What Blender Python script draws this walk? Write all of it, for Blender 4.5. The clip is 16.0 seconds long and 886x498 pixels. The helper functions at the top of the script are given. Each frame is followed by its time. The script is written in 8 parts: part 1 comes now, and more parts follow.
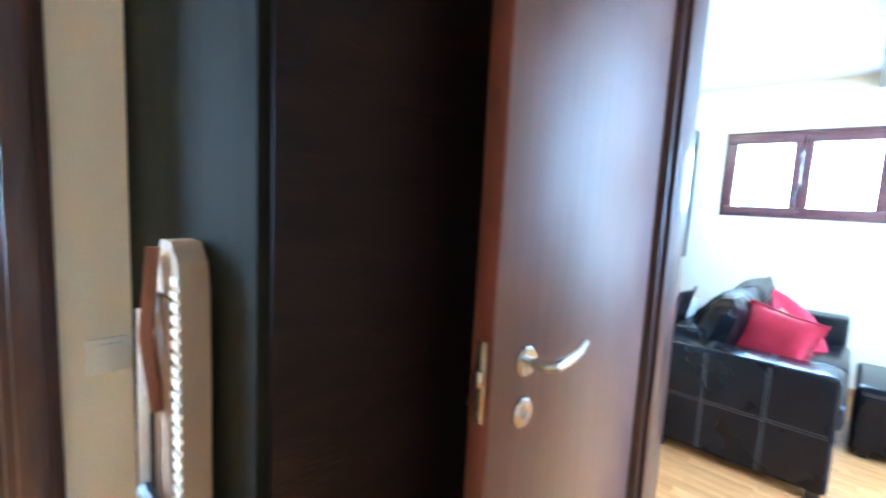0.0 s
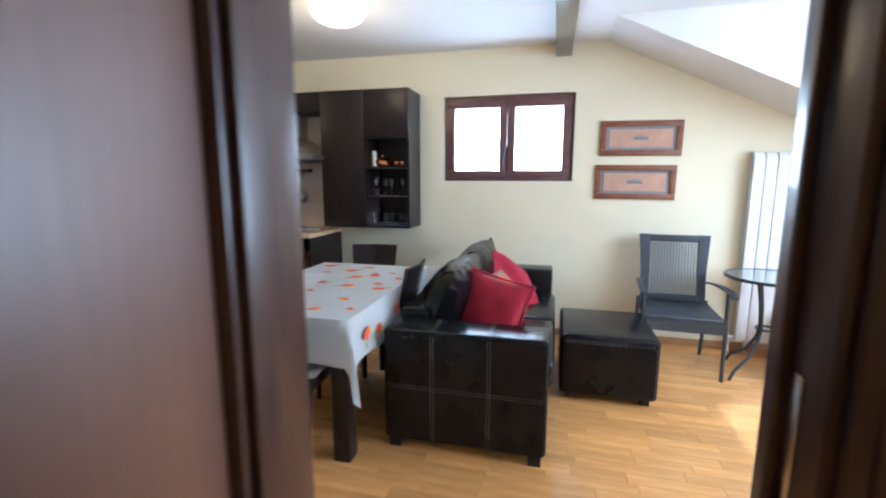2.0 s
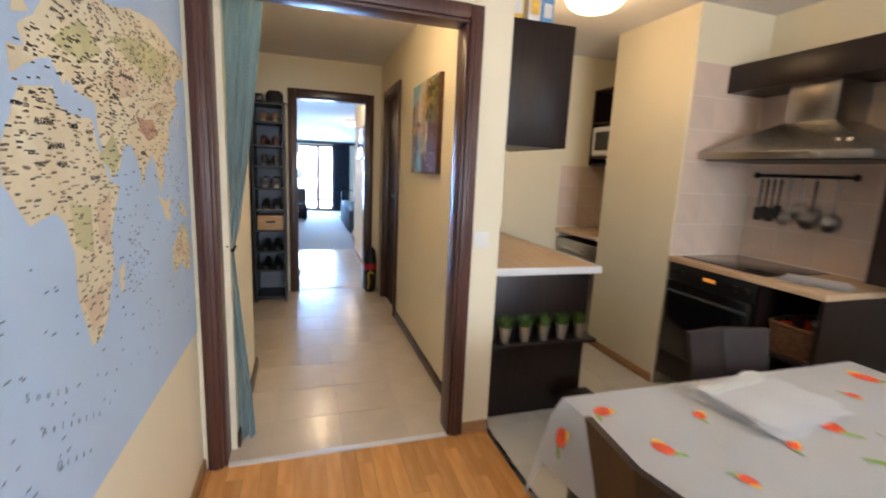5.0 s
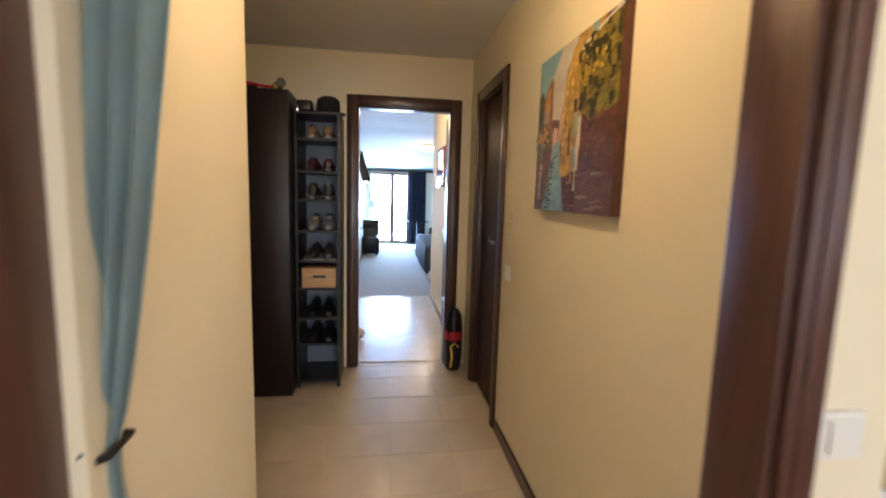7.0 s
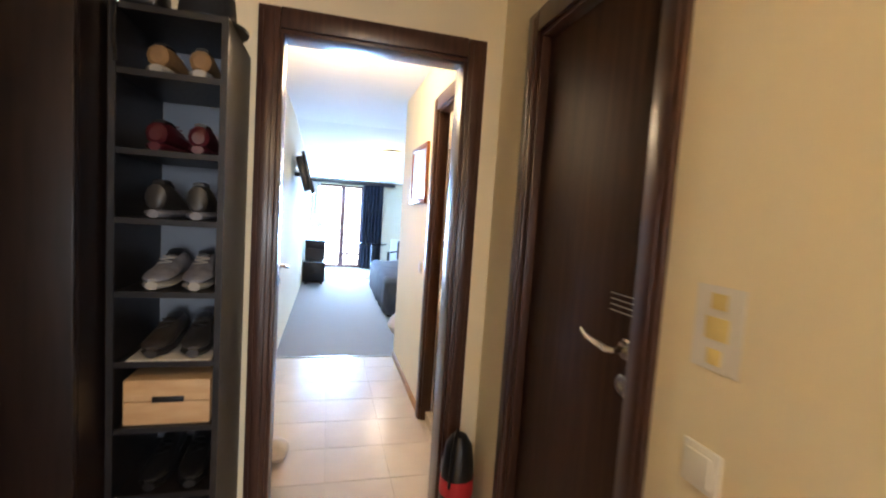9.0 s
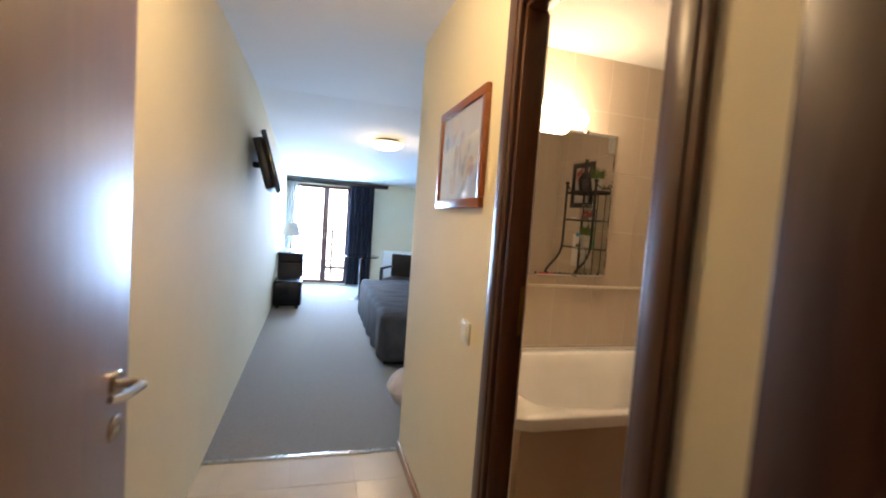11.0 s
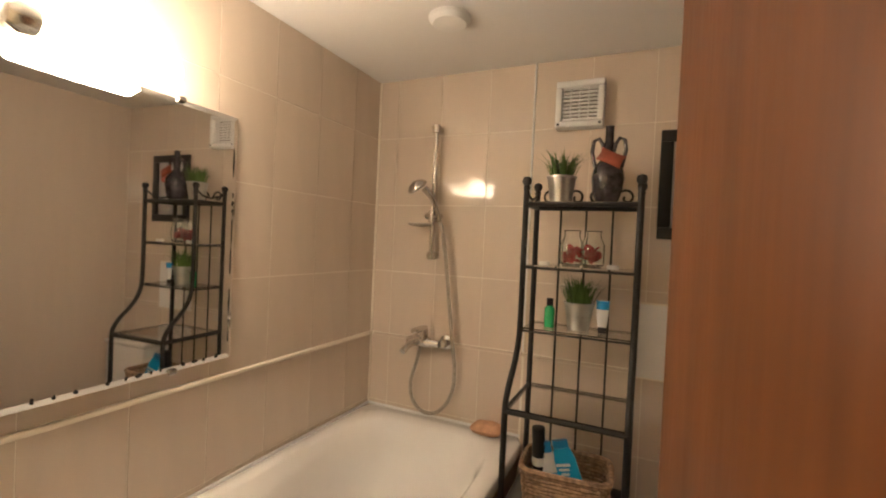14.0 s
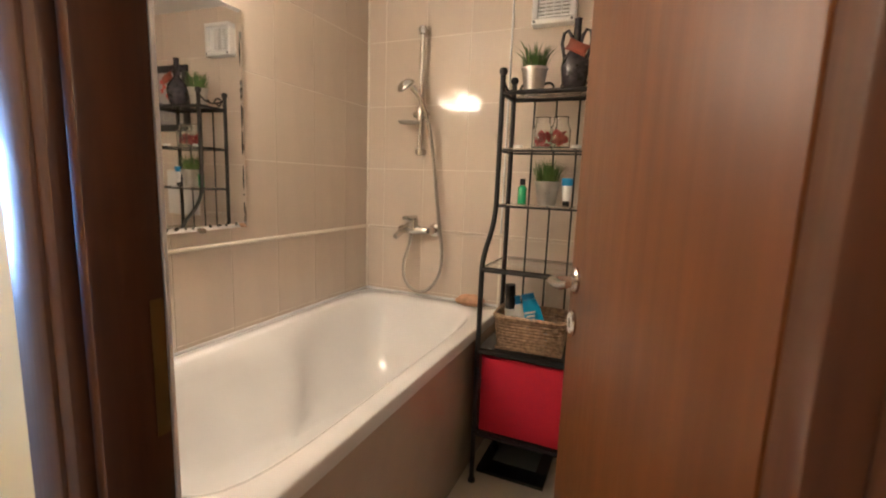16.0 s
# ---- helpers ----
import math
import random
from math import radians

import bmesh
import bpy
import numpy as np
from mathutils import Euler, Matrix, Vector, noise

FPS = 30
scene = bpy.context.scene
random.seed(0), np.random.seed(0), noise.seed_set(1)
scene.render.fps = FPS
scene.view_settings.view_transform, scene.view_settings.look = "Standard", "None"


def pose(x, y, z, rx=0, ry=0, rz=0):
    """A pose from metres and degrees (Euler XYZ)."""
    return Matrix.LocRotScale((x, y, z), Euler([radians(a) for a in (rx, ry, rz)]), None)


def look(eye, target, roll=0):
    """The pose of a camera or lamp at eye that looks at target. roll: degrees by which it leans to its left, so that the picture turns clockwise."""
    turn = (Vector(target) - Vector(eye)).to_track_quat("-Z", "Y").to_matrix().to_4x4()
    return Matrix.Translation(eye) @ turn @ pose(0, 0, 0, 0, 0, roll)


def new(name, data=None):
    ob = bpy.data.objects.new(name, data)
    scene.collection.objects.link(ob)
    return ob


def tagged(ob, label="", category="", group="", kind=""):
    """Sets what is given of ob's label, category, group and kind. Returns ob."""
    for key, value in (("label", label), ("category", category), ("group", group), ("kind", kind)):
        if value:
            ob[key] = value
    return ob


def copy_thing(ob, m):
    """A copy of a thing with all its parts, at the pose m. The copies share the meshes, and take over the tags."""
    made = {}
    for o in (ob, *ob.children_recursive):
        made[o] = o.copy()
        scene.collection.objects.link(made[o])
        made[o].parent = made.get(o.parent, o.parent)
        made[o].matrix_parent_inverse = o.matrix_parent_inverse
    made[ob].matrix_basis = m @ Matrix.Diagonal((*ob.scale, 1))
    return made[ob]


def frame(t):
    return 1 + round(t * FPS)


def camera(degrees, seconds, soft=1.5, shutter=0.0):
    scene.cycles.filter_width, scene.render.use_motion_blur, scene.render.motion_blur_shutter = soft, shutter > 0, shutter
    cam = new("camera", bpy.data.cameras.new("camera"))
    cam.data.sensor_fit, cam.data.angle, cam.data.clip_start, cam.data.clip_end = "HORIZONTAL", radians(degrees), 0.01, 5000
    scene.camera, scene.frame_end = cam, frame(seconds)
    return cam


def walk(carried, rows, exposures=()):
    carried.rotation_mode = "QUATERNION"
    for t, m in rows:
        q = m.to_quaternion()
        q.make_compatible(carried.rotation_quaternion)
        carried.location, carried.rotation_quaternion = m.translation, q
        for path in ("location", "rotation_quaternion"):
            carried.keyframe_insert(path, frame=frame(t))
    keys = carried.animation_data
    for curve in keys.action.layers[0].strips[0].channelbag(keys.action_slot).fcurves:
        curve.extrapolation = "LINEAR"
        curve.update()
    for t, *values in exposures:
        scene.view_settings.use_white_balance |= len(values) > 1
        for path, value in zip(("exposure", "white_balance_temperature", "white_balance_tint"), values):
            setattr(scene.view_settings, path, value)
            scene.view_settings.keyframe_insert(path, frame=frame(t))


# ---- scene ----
cam = camera(89.8, 16.0, soft=2.0, shutter=0.5)
PATH = [
    (0, (0.843, 0.301, 1.341), (-0.51, 1.757, 1.117), 2.9),
    (0.5, (0.941, 0.359, 1.344), (-0.2, 1.982, 1.091), 2.5),
    (1, (0.979, 0.461, 1.345), (0.048, 2.208, 1.061), 2.0),
    (1.5, (0.946, 0.702, 1.337), (0.298, 2.571, 1.042), 0.8),
    (2, (0.868, 1.018, 1.336), (0.388, 2.934, 1.026), 0.1),
    (2.5, (0.873, 1.328, 1.333), (0.469, 3.26, 1.011), 0.8),
    (3, (0.831, 1.536, 1.383), (0.25, 3.414, 1.015), 0.5),
    (3.5, (0.725, 1.718, 1.426), (-0.128, 3.487, 1.05), -0.3),
    (4, (0.586, 1.838, 1.363), (-0.556, 3.447, 1.031), 0.5),
    (4.5, (0.471, 1.966, 1.359), (-1.155, 3.083, 1.028), 4.7),
    (5, (0.247, 2.028, 1.361), (-1.628, 2.63, 1.01), 2.6),
    (7.5, (-1.591, 2.178, 1.388), (-3.558, 2.452, 1.15), 1.8),
    (8, (-2.004, 2.205, 1.39), (-3.969, 2.513, 1.178), 3.1),
    (8.5, (-2.465, 2.208, 1.413), (-4.39, 2.724, 1.242), 3.8),
    (9, (-2.872, 2.173, 1.39), (-4.802, 2.676, 1.235), 3.8),
    (11.5, (-4.762, 2.327, 1.420), (-6.661, 2.945, 1.316), 4.5),
    (12, (-4.975, 2.415, 1.443), (-6.659, 3.489, 1.343), 5.6),
    (12.5, (-5.145, 2.548, 1.472), (-6.493, 4.022, 1.387), 5.3),
    (13, (-5.291, 2.656, 1.505), (-6.263, 4.403, 1.446), 3.4),
    (13.5, (-5.366, 2.750, 1.541), (-6.163, 4.584, 1.492), 2.9),
    (14, (-5.390, 2.827, 1.568), (-6.227, 4.644, 1.535), 2.6),
    (14.5, (-5.394, 2.838, 1.569), (-6.262, 4.640, 1.571), 2.2),
    (15, (-5.383, 2.784, 1.486), (-6.239, 4.591, 1.484), 2.0),
    (15.5, (-5.313, 2.660, 1.391), (-6.088, 4.492, 1.185), 1.8),
    (16, (-5.244, 2.598, 1.350), (-6.034, 4.411, 1.050), 2.1),
]
EXPOSURES = [(0, 2.1, 3850, -2), (0.8, 1.45, 4350, 2), (1.5, 1.0, 4800, 4), (2.5, 0.25, 4950, 6), (3.5, 0.25, 5050, 8), (4.5, 0.35, 5350, 9), (5, 0.6, 5950, 11), (7.5, 0.6, 6500, 13), (8, 1.0, 6600, 13), (8.5, 1.15, 6400, 13), (9, 1.2, 6300, 13), (11.5, 0.0, 7300, 14), (12, -0.15, 7500, 14), (12.5, -0.2, 9800, 15), (13, 0.2, 9000, 15), (13.5, 0.55, 6700, 13), (14.5, 0.6, 6000, 12), (15, 0.55, 6100, 12), (15.5, 0.6, 6400, 12), (16, 0.9, 5600, 12)]
walk(cam, [(t, look(eye, target, roll)) for t, eye, target, roll in PATH], EXPOSURES)

# ---- world and large lights ----
world = bpy.data.worlds.new("sky")
scene.world = world
world.use_nodes = True
wn = world.node_tree
sky = wn.nodes.new("ShaderNodeTexSky")
sky.sky_type = "NISHITA"
sky.sun_disc = False
sky.sun_elevation = radians(42)
sky.sun_rotation = radians(110)
wn.nodes["Background"].inputs["Strength"].default_value = 0.12
wn.links.new(sky.outputs["Color"], wn.nodes["Background"].inputs["Color"])
sun = new("sun", bpy.data.lights.new("sun", "SUN"))
sun.data.energy, sun.data.angle, sun.data.color = 3.0, radians(0.5), (1.0, 0.95, 0.87)
sun.matrix_world = look((20, 4, 18), (0, 3, 0))


def area(name, eye, target, w, h, watts, color=(1, 1, 1)):
    ob = new(name, bpy.data.lights.new(name, "AREA"))
    ob.data.shape, ob.data.size, ob.data.size_y = "RECTANGLE", w, h
    ob.data.energy, ob.data.color = watts, color
    ob.matrix_world = look(eye, target)
    return ob


def bulb(name, at, watts, color, radius=0.06):
    ob = new(name, bpy.data.lights.new(name, "POINT"))
    ob.data.energy, ob.data.color, ob.data.shadow_soft_size = watts, color, radius
    ob.location = at
    return ob


DAY = (0.88, 0.94, 1.0)
area("east_window_daylight", (3.9, 3.0, 1.55), (0.0, 2.9, 0.9), 2.0, 1.2, 80, DAY)
area("north_window_daylight", (0.45, 4.93, 1.67), (0.45, 3.0, 1.2), 0.95, 0.6, 14, DAY)
area("balcony_daylight", (-13.2, 2.35, 1.0), (-9.0, 2.5, 0.7), 1.0, 1.7, 190, (0.22, 0.50, 1.0))
bulb("hall_lamp_bulb", (-2.35, 2.2, 2.24), 8, (1.0, 0.68, 0.36))
area("side_room_daylight", (-1.80, -0.15, 1.45), (0.5, 0.5, 1.1), 0.9, 1.1, 95, (1.0, 0.96, 0.88))
bulb("living_lamp_bulb", (-0.5, 3.75, 2.24), 5, (1.0, 0.64, 0.3), 0.12)
bulb("kitchen_lamp_bulb", (-2.15, 3.65, 2.24), 4.5, (1.0, 0.60, 0.26))
bulb("bedroom_lamp_bulb", (-9.9, 3.06, 2.14), 8, (1.0, 0.8, 0.55))
bulb("vestibule_lamp_bulb", (-5.75, 2.25, 2.24), 12, (1.0, 0.74, 0.44), 0.1)


# ---- materials ----
def mat(name, color, rough=0.5, metal=0.0, var=0.12, scale=6.0, bump=0.0, bscale=80.0, stretch=(1, 1, 1), spec=0.5, coat=0.0,
        color2=None, trans=0.0, emit=0.0, alpha=1.0, island=0.0, objvar=0.0, ior=1.45, sheen=0.0):
    m = bpy.data.materials.new(name)
    m.use_nodes = True
    nt = m.node_tree
    p = nt.nodes["Principled BSDF"]
    co = nt.nodes.new("ShaderNodeTexCoord")
    mp = nt.nodes.new("ShaderNodeMapping")
    mp.inputs["Scale"].default_value = stretch
    nt.links.new(co.outputs["Object"], mp.inputs["Vector"])
    n1 = nt.nodes.new("ShaderNodeTexNoise")
    n1.inputs["Scale"].default_value, n1.inputs["Detail"].default_value = scale, 5
    nt.links.new(mp.outputs["Vector"], n1.inputs["Vector"])
    ramp = nt.nodes.new("ShaderNodeValToRGB")
    a = color
    b = color2 or tuple(min(1, c * (1 + var)) for c in color)
    a = a if color2 else tuple(c * (1 - var) for c in color)
    ramp.color_ramp.elements[0].position, ramp.color_ramp.elements[1].position = 0.3, 0.7
    ramp.color_ramp.elements[0].color, ramp.color_ramp.elements[1].color = (*a, 1), (*b, 1)
    nt.links.new(n1.outputs["Fac"], ramp.inputs["Fac"])
    out = ramp.outputs["Color"]
    if island or objvar:
        src = nt.nodes.new("ShaderNodeNewGeometry") if island else nt.nodes.new("ShaderNodeObjectInfo")
        hsv = nt.nodes.new("ShaderNodeHueSaturation")
        rng = nt.nodes.new("ShaderNodeMapRange")
        amount = island or objvar
        rng.inputs["To Min"].default_value, rng.inputs["To Max"].default_value = 1 - amount, 1 + amount
        nt.links.new(src.outputs["Random Per Island" if island else "Random"], rng.inputs["Value"])
        nt.links.new(rng.outputs["Result"], hsv.inputs["Value"])
        nt.links.new(out, hsv.inputs["Color"])
        out = hsv.outputs["Color"]
    nt.links.new(out, p.inputs["Base Color"])
    n2 = nt.nodes.new("ShaderNodeTexNoise")
    n2.inputs["Scale"].default_value, n2.inputs["Detail"].default_value = bscale, 3
    nt.links.new(mp.outputs["Vector"], n2.inputs["Vector"])
    r = nt.nodes.new("ShaderNodeMapRange")
    r.inputs["To Min"].default_value, r.inputs["To Max"].default_value = max(0.02, rough * 0.8), min(1, rough * 1.2)
    nt.links.new(n2.outputs["Fac"], r.inputs["Value"])
    nt.links.new(r.outputs["Result"], p.inputs["Roughness"])
    if bump:
        bp = nt.nodes.new("ShaderNodeBump")
        bp.inputs["Strength"].default_value, bp.inputs["Distance"].default_value = bump, 0.004
        nt.links.new(n2.outputs["Fac"], bp.inputs["Height"])
        nt.links.new(bp.outputs["Normal"], p.inputs["Normal"])
    p.inputs["Metallic"].default_value = metal
    p.inputs["IOR"].default_value = ior
    p.inputs["Specular IOR Level"].default_value = spec
    p.inputs["Coat Weight"].default_value = coat
    p.inputs["Coat Roughness"].default_value = 0.15
    p.inputs["Transmission Weight"].default_value = trans
    p.inputs["Sheen Weight"].default_value = sheen
    p.inputs["Alpha"].default_value = alpha
    if emit:
        p.inputs["Emission Color"].default_value = (*color, 1)
        p.inputs["Emission Strength"].default_value = emit
    return m


M_WALL = mat("cream_wall_paint", (0.80, 0.722, 0.535), 0.75, var=0.03, scale=1.2, bump=0.12, bscale=160)
M_WHITE = mat("white_ceiling_paint", (0.80, 0.79, 0.78), 0.8, var=0.03, scale=1.0, bump=0.08, bscale=120)
M_SLAB = mat("screed", (0.35, 0.31, 0.26), 0.9, var=0.15)
M_WENGE = mat("dark_wenge", (0.010, 0.006, 0.006), 0.36, scale=9, stretch=(6, 6, 0.5), color2=(0.022, 0.012, 0.011), bump=0.05, bscale=40, coat=0.0, spec=0.4)
M_CASING = mat("dark_stained_casing", (0.042, 0.018, 0.013), 0.35, scale=10, stretch=(6, 6, 0.5), color2=(0.075, 0.033, 0.022), bump=0.05, bscale=40, coat=0.15)
M_REDCASING = mat("red_brown_stained_casing", (0.062, 0.024, 0.018), 0.4, scale=10, stretch=(6, 6, 0.5), color2=(0.10, 0.042, 0.030), bump=0.05, bscale=40)
M_LEAF = mat("brown_door_veneer", (0.13, 0.050, 0.026), 0.46, scale=7, stretch=(7, 7, 0.4), color2=(0.185, 0.074, 0.038), bump=0.008, bscale=30, coat=1.0, spec=1.0)
M_LEAF.node_tree.nodes["Principled BSDF"].inputs["Coat Roughness"].default_value = 0.38
M_BATHCASING = mat("red_brown_casing", (0.058, 0.022, 0.010), 0.38, scale=10, stretch=(6, 6, 0.5), color2=(0.095, 0.036, 0.015), bump=0.05, bscale=40, coat=0.15)
M_BATHLEAF = mat("mahogany_door_veneer", (0.095, 0.031, 0.007), 0.42, scale=5, stretch=(5, 5, 0.3), color2=(0.150, 0.050, 0.012), bump=0.02, bscale=40)
M_OAKTRIM = mat("oak_skirting", (0.36, 0.19, 0.08), 0.45, scale=12, stretch=(1, 1, 6), color2=(0.46, 0.26, 0.12))
M_CHROME = mat("brushed_nickel", (0.62, 0.60, 0.57), 0.22, 1.0, var=0.05)
M_PLASTIC = mat("white_switch_plastic", (0.78, 0.77, 0.72), 0.4, var=0.02)
M_TILEFLOOR = mat("beige_floor_tile", (0.62, 0.53, 0.42), 0.2, var=0.06, scale=5, bump=0.03, bscale=30, objvar=0.05)
M_KTILE = mat("light_kitchen_floor_tile", (0.60, 0.57, 0.50), 0.35, var=0.06, scale=5, objvar=0.05)
M_GROUT = mat("grout", (0.58, 0.50, 0.40), 0.9, var=0.1, scale=30)
M_PLANK = mat("oak_parquet", (0.58, 0.27, 0.075), 0.22, scale=4, stretch=(1.0, 5, 5), color2=(0.72, 0.37, 0.125), bump=0.015, bscale=20, objvar=0.16, coat=0.2)
M_PLANK2 = mat("oak_parquet_far", (0.58, 0.27, 0.075), 0.22, scale=4, stretch=(1.0, 5, 5), color2=(0.72, 0.37, 0.125), bump=0.015, bscale=20, island=0.16, coat=0.2)
M_CARPET = mat("grey_brown_carpet", (0.20, 0.175, 0.15), 0.95, var=0.15, scale=40, bump=0.5, bscale=400, sheen=0.3)
M_WTILE = mat("glazed_wall_tile", (0.64, 0.545, 0.455), 0.06, var=0.025, scale=3, stretch=(5, 5, 0.8), objvar=0.02, coat=0.3)
M_WGROUT = mat("pale_tile_grout", (0.80, 0.74, 0.64), 0.85, var=0.05)
M_PLANE = mat("frosted_daylight", (0.9, 0.95, 1.0), 0.9, var=0.0, emit=6.0)


# ---- mesh helpers ----
def B():
    return bmesh.new()


def box(bm, x0, x1, y0, y1, z0, z1, bev=0.0, seg=2, m=None):
    r = bmesh.ops.create_cube(bm, size=1.0, matrix=Matrix.Translation(((x0 + x1) / 2, (y0 + y1) / 2, (z0 + z1) / 2)) @ Matrix.Diagonal((abs(x1 - x0), abs(y1 - y0), abs(z1 - z0), 1)))
    vs = r["verts"]
    if bev:
        es = list({e for v in vs for e in v.link_edges})
        vs = bmesh.ops.bevel(bm, geom=es, offset=bev, segments=seg, profile=0.5, affect="EDGES", clamp_overlap=True)["verts"]
    if m:
        bmesh.ops.transform(bm, matrix=m, verts=list({v for v in vs}))
    return bm


def frame_axes(d):
    d = d.normalized()
    u = d.cross(Vector((0, 0, 1)) if abs(d.z) < 0.9 else Vector((1, 0, 0))).normalized()
    return u, d.cross(u).normalized()


def tube(bm, pts, r, seg=8, closed=False):
    pts = [Vector(p) for p in pts]
    n = len(pts)
    rs = r if isinstance(r, (list, tuple)) else [r] * n
    rings = []
    u = None
    for i, p in enumerate(pts):
        a = pts[i - 1] if (i or closed) else p
        b = pts[(i + 1) % n] if (i < n - 1 or closed) else p
        d = (b - a)
        if u is None:
            u, v = frame_axes(d)
        else:
            d.normalize()
            u = (u - d * u.dot(d)).normalized()
            v = d.cross(u)
        rings.append([bm.verts.new(p + (u * math.cos(k * 2 * math.pi / seg) + v * math.sin(k * 2 * math.pi / seg)) * rs[i]) for k in range(seg)])
    for i in range(n if closed else n - 1):
        A, C = rings[i], rings[(i + 1) % n]
        for k in range(seg):
            bm.faces.new((A[k], A[(k + 1) % seg], C[(k + 1) % seg], C[k]))
    if not closed:
        bm.faces.new(rings[0][::-1])
        bm.faces.new(rings[-1])
    return bm


def lathe(bm, prof, seg=24, at=(0, 0, 0), cap=True, m=None):
    rings = []
    M = m or Matrix()
    for r, z in prof:
        rings.append([bm.verts.new(M @ Vector((at[0] + r * math.cos(k * 2 * math.pi / seg), at[1] + r * math.sin(k * 2 * math.pi / seg), at[2] + z))) for k in range(seg)])
    for A, C in zip(rings, rings[1:]):
        for k in range(seg):
            bm.faces.new((A[k], A[(k + 1) % seg], C[(k + 1) % seg], C[k]))
    if cap:
        bm.faces.new(rings[0][::-1])
        bm.faces.new(rings[-1])
    return bm


def prism(bm, poly, axis, d0, d1):
    """Polygon in the two other axes (in x, y, z order), pushed from d0 to d1 along axis."""
    def at(a, b, d):
        return {"x": (d, a, b), "y": (a, d, b), "z": (a, b, d)}[axis]
    lo = [bm.verts.new(at(a, b, d0)) for a, b in poly]
    hi = [bm.verts.new(at(a, b, d1)) for a, b in poly]
    n = len(poly)
    bm.faces.new(lo)
    bm.faces.new(hi[::-1])
    for i in range(n):
        bm.faces.new((lo[i], hi[i], hi[(i + 1) % n], lo[(i + 1) % n]))
    return bm


def mesh(name, bm, material, smooth=None):
    bmesh.ops.recalc_face_normals(bm, faces=bm.faces)
    me = bpy.data.meshes.new(name)
    bm.to_mesh(me)
    bm.free()
    me.materials.append(material)
    if smooth:
        me.shade_smooth()
        me.set_sharp_from_angle(angle=radians(smooth))
    return me


def part(name, bm, material, parent, label="", smooth=35):
    ob = new(name, mesh(name, bm, material, smooth))
    ob.parent = parent
    if label:
        tagged(ob, label)
    return ob


def thing(name, label, category, at=(0, 0, 0), rz=0, group="", kind=""):
    ob = new(name)
    ob.matrix_world = pose(*at, 0, 0, rz)
    return tagged(ob, label, category, group, kind)


def solid(name, bm, material, label, category, group="", kind="", smooth=35, at=None):
    ob = new(name, mesh(name, bm, material, smooth))
    if at:
        ob.location = at
    return tagged(ob, label, category, group, kind)


def bx(*a, **k):
    return box(B(), *a, **k)


def wall(name, along, a0, a1, t0, t1, z0, z1, holes=(), material=None, label="cream painted plaster wall"):
    bm = B()
    cuts = sorted({a0, a1, *[h[0] for h in holes], *[h[1] for h in holes]})
    for p, q in zip(cuts, cuts[1:]):
        hs = sorted([(h[2], h[3]) for h in holes if h[0] <= p + 1e-6 and h[1] >= q - 1e-6])
        z = z0
        for lo, hi in hs + [(z1, z1)]:
            if lo > z + 1e-6:
                box(bm, *((p, q, t0, t1) if along == "x" else (t0, t1, p, q)), z, lo)
            z = max(z, hi)
    bmesh.ops.remove_doubles(bm, verts=bm.verts, dist=1e-5)
    return solid(name, bm, material or M_WALL, label, "wall", kind="structure", smooth=None)


# ---- structure ----
DH = 2.03
wall("wall_north", "x", -3.5, 4.1, 4.865, 5.12, 0, 2.6, [(-0.09, 1.0, 1.315, 2.03)])
wall("wall_living_west", "y", 1.6, 2.96, -1.87, -1.75, 0, 2.4, [(1.673, 2.757, 0, DH)])
wall("wall_kitchen_hall", "x", -4.65, -1.87, 2.84, 2.96, 0, 2.4, [(-4.31, -3.69, 0, DH)])
wall("wall_kitchen_west", "y", 2.96, 4.865, -3.5, -3.36, 0, 2.4)
wall("wall_south", "x", -1.87, 4.1, 1.48, 1.6, 0, 2.4, [(0.485, 1.142, 0, DH)])
wall("wall_east", "y", -1.2, 5.12, 4.1, 4.25, 0, 2.6, [(2.0, 4.0, 0.95, 2.15)])
wall("wall_hall_south", "x", -2.735, -1.87, 1.60, 1.72, 0, 2.4)
wall("wall_hall_low", "x", -3.08, -2.803, 1.40, 1.625, 0, 0.80, label="low cream painted half wall")
wall("wall_alcove_east", "y", 0.3, 1.60, -2.80, -2.68, 0, 2.4)
wall("wall_alcove_south", "x", -4.77, -2.68, 0.18, 0.30, 0, 2.4)
wall("wall_hall_west", "y", 0.3, 2.84, -4.77, -4.65, 0, 2.4, [(1.965, 2.695, 0, DH)])
wall("wall_bedroom_south", "x", -13.4, -4.77, 1.63, 1.75, 0, 2.6)
wall("wall_bath_door", "x", -7.04, -4.77, 2.83, 2.902, 0, 2.4, [(-5.712, -5.095, 0, DH + 0.03)])
wall("wall_bath_west", "y", 2.92, 4.96, -6.78, -6.672, 0, 2.4, material=M_WGROUT, label="pale grout bed under wall tiles")
wall("wall_bath_north", "x", -6.672, -4.77, 4.765, 4.96, 0, 2.4, material=M_WGROUT, label="pale grout bed under wall tiles")
wall("wall_bath_east", "y", 2.96, 4.96, -4.77, -4.65, 0, 2.4, material=M_WTILE, label="beige tiled bathroom wall")
wall("wall_bedroom_east", "y", 2.95, 6.2, -7.04, -6.92, 0, 2.6)
wall("wall_bedroom_north", "x", -13.4, -6.92, 6.2, 6.32, 0, 2.6)
wall("wall_bedroom_west", "y", 1.75, 6.2, -13.42, -13.28, 0, 2.6, [(1.85, 2.92, 0.03, 1.90)])
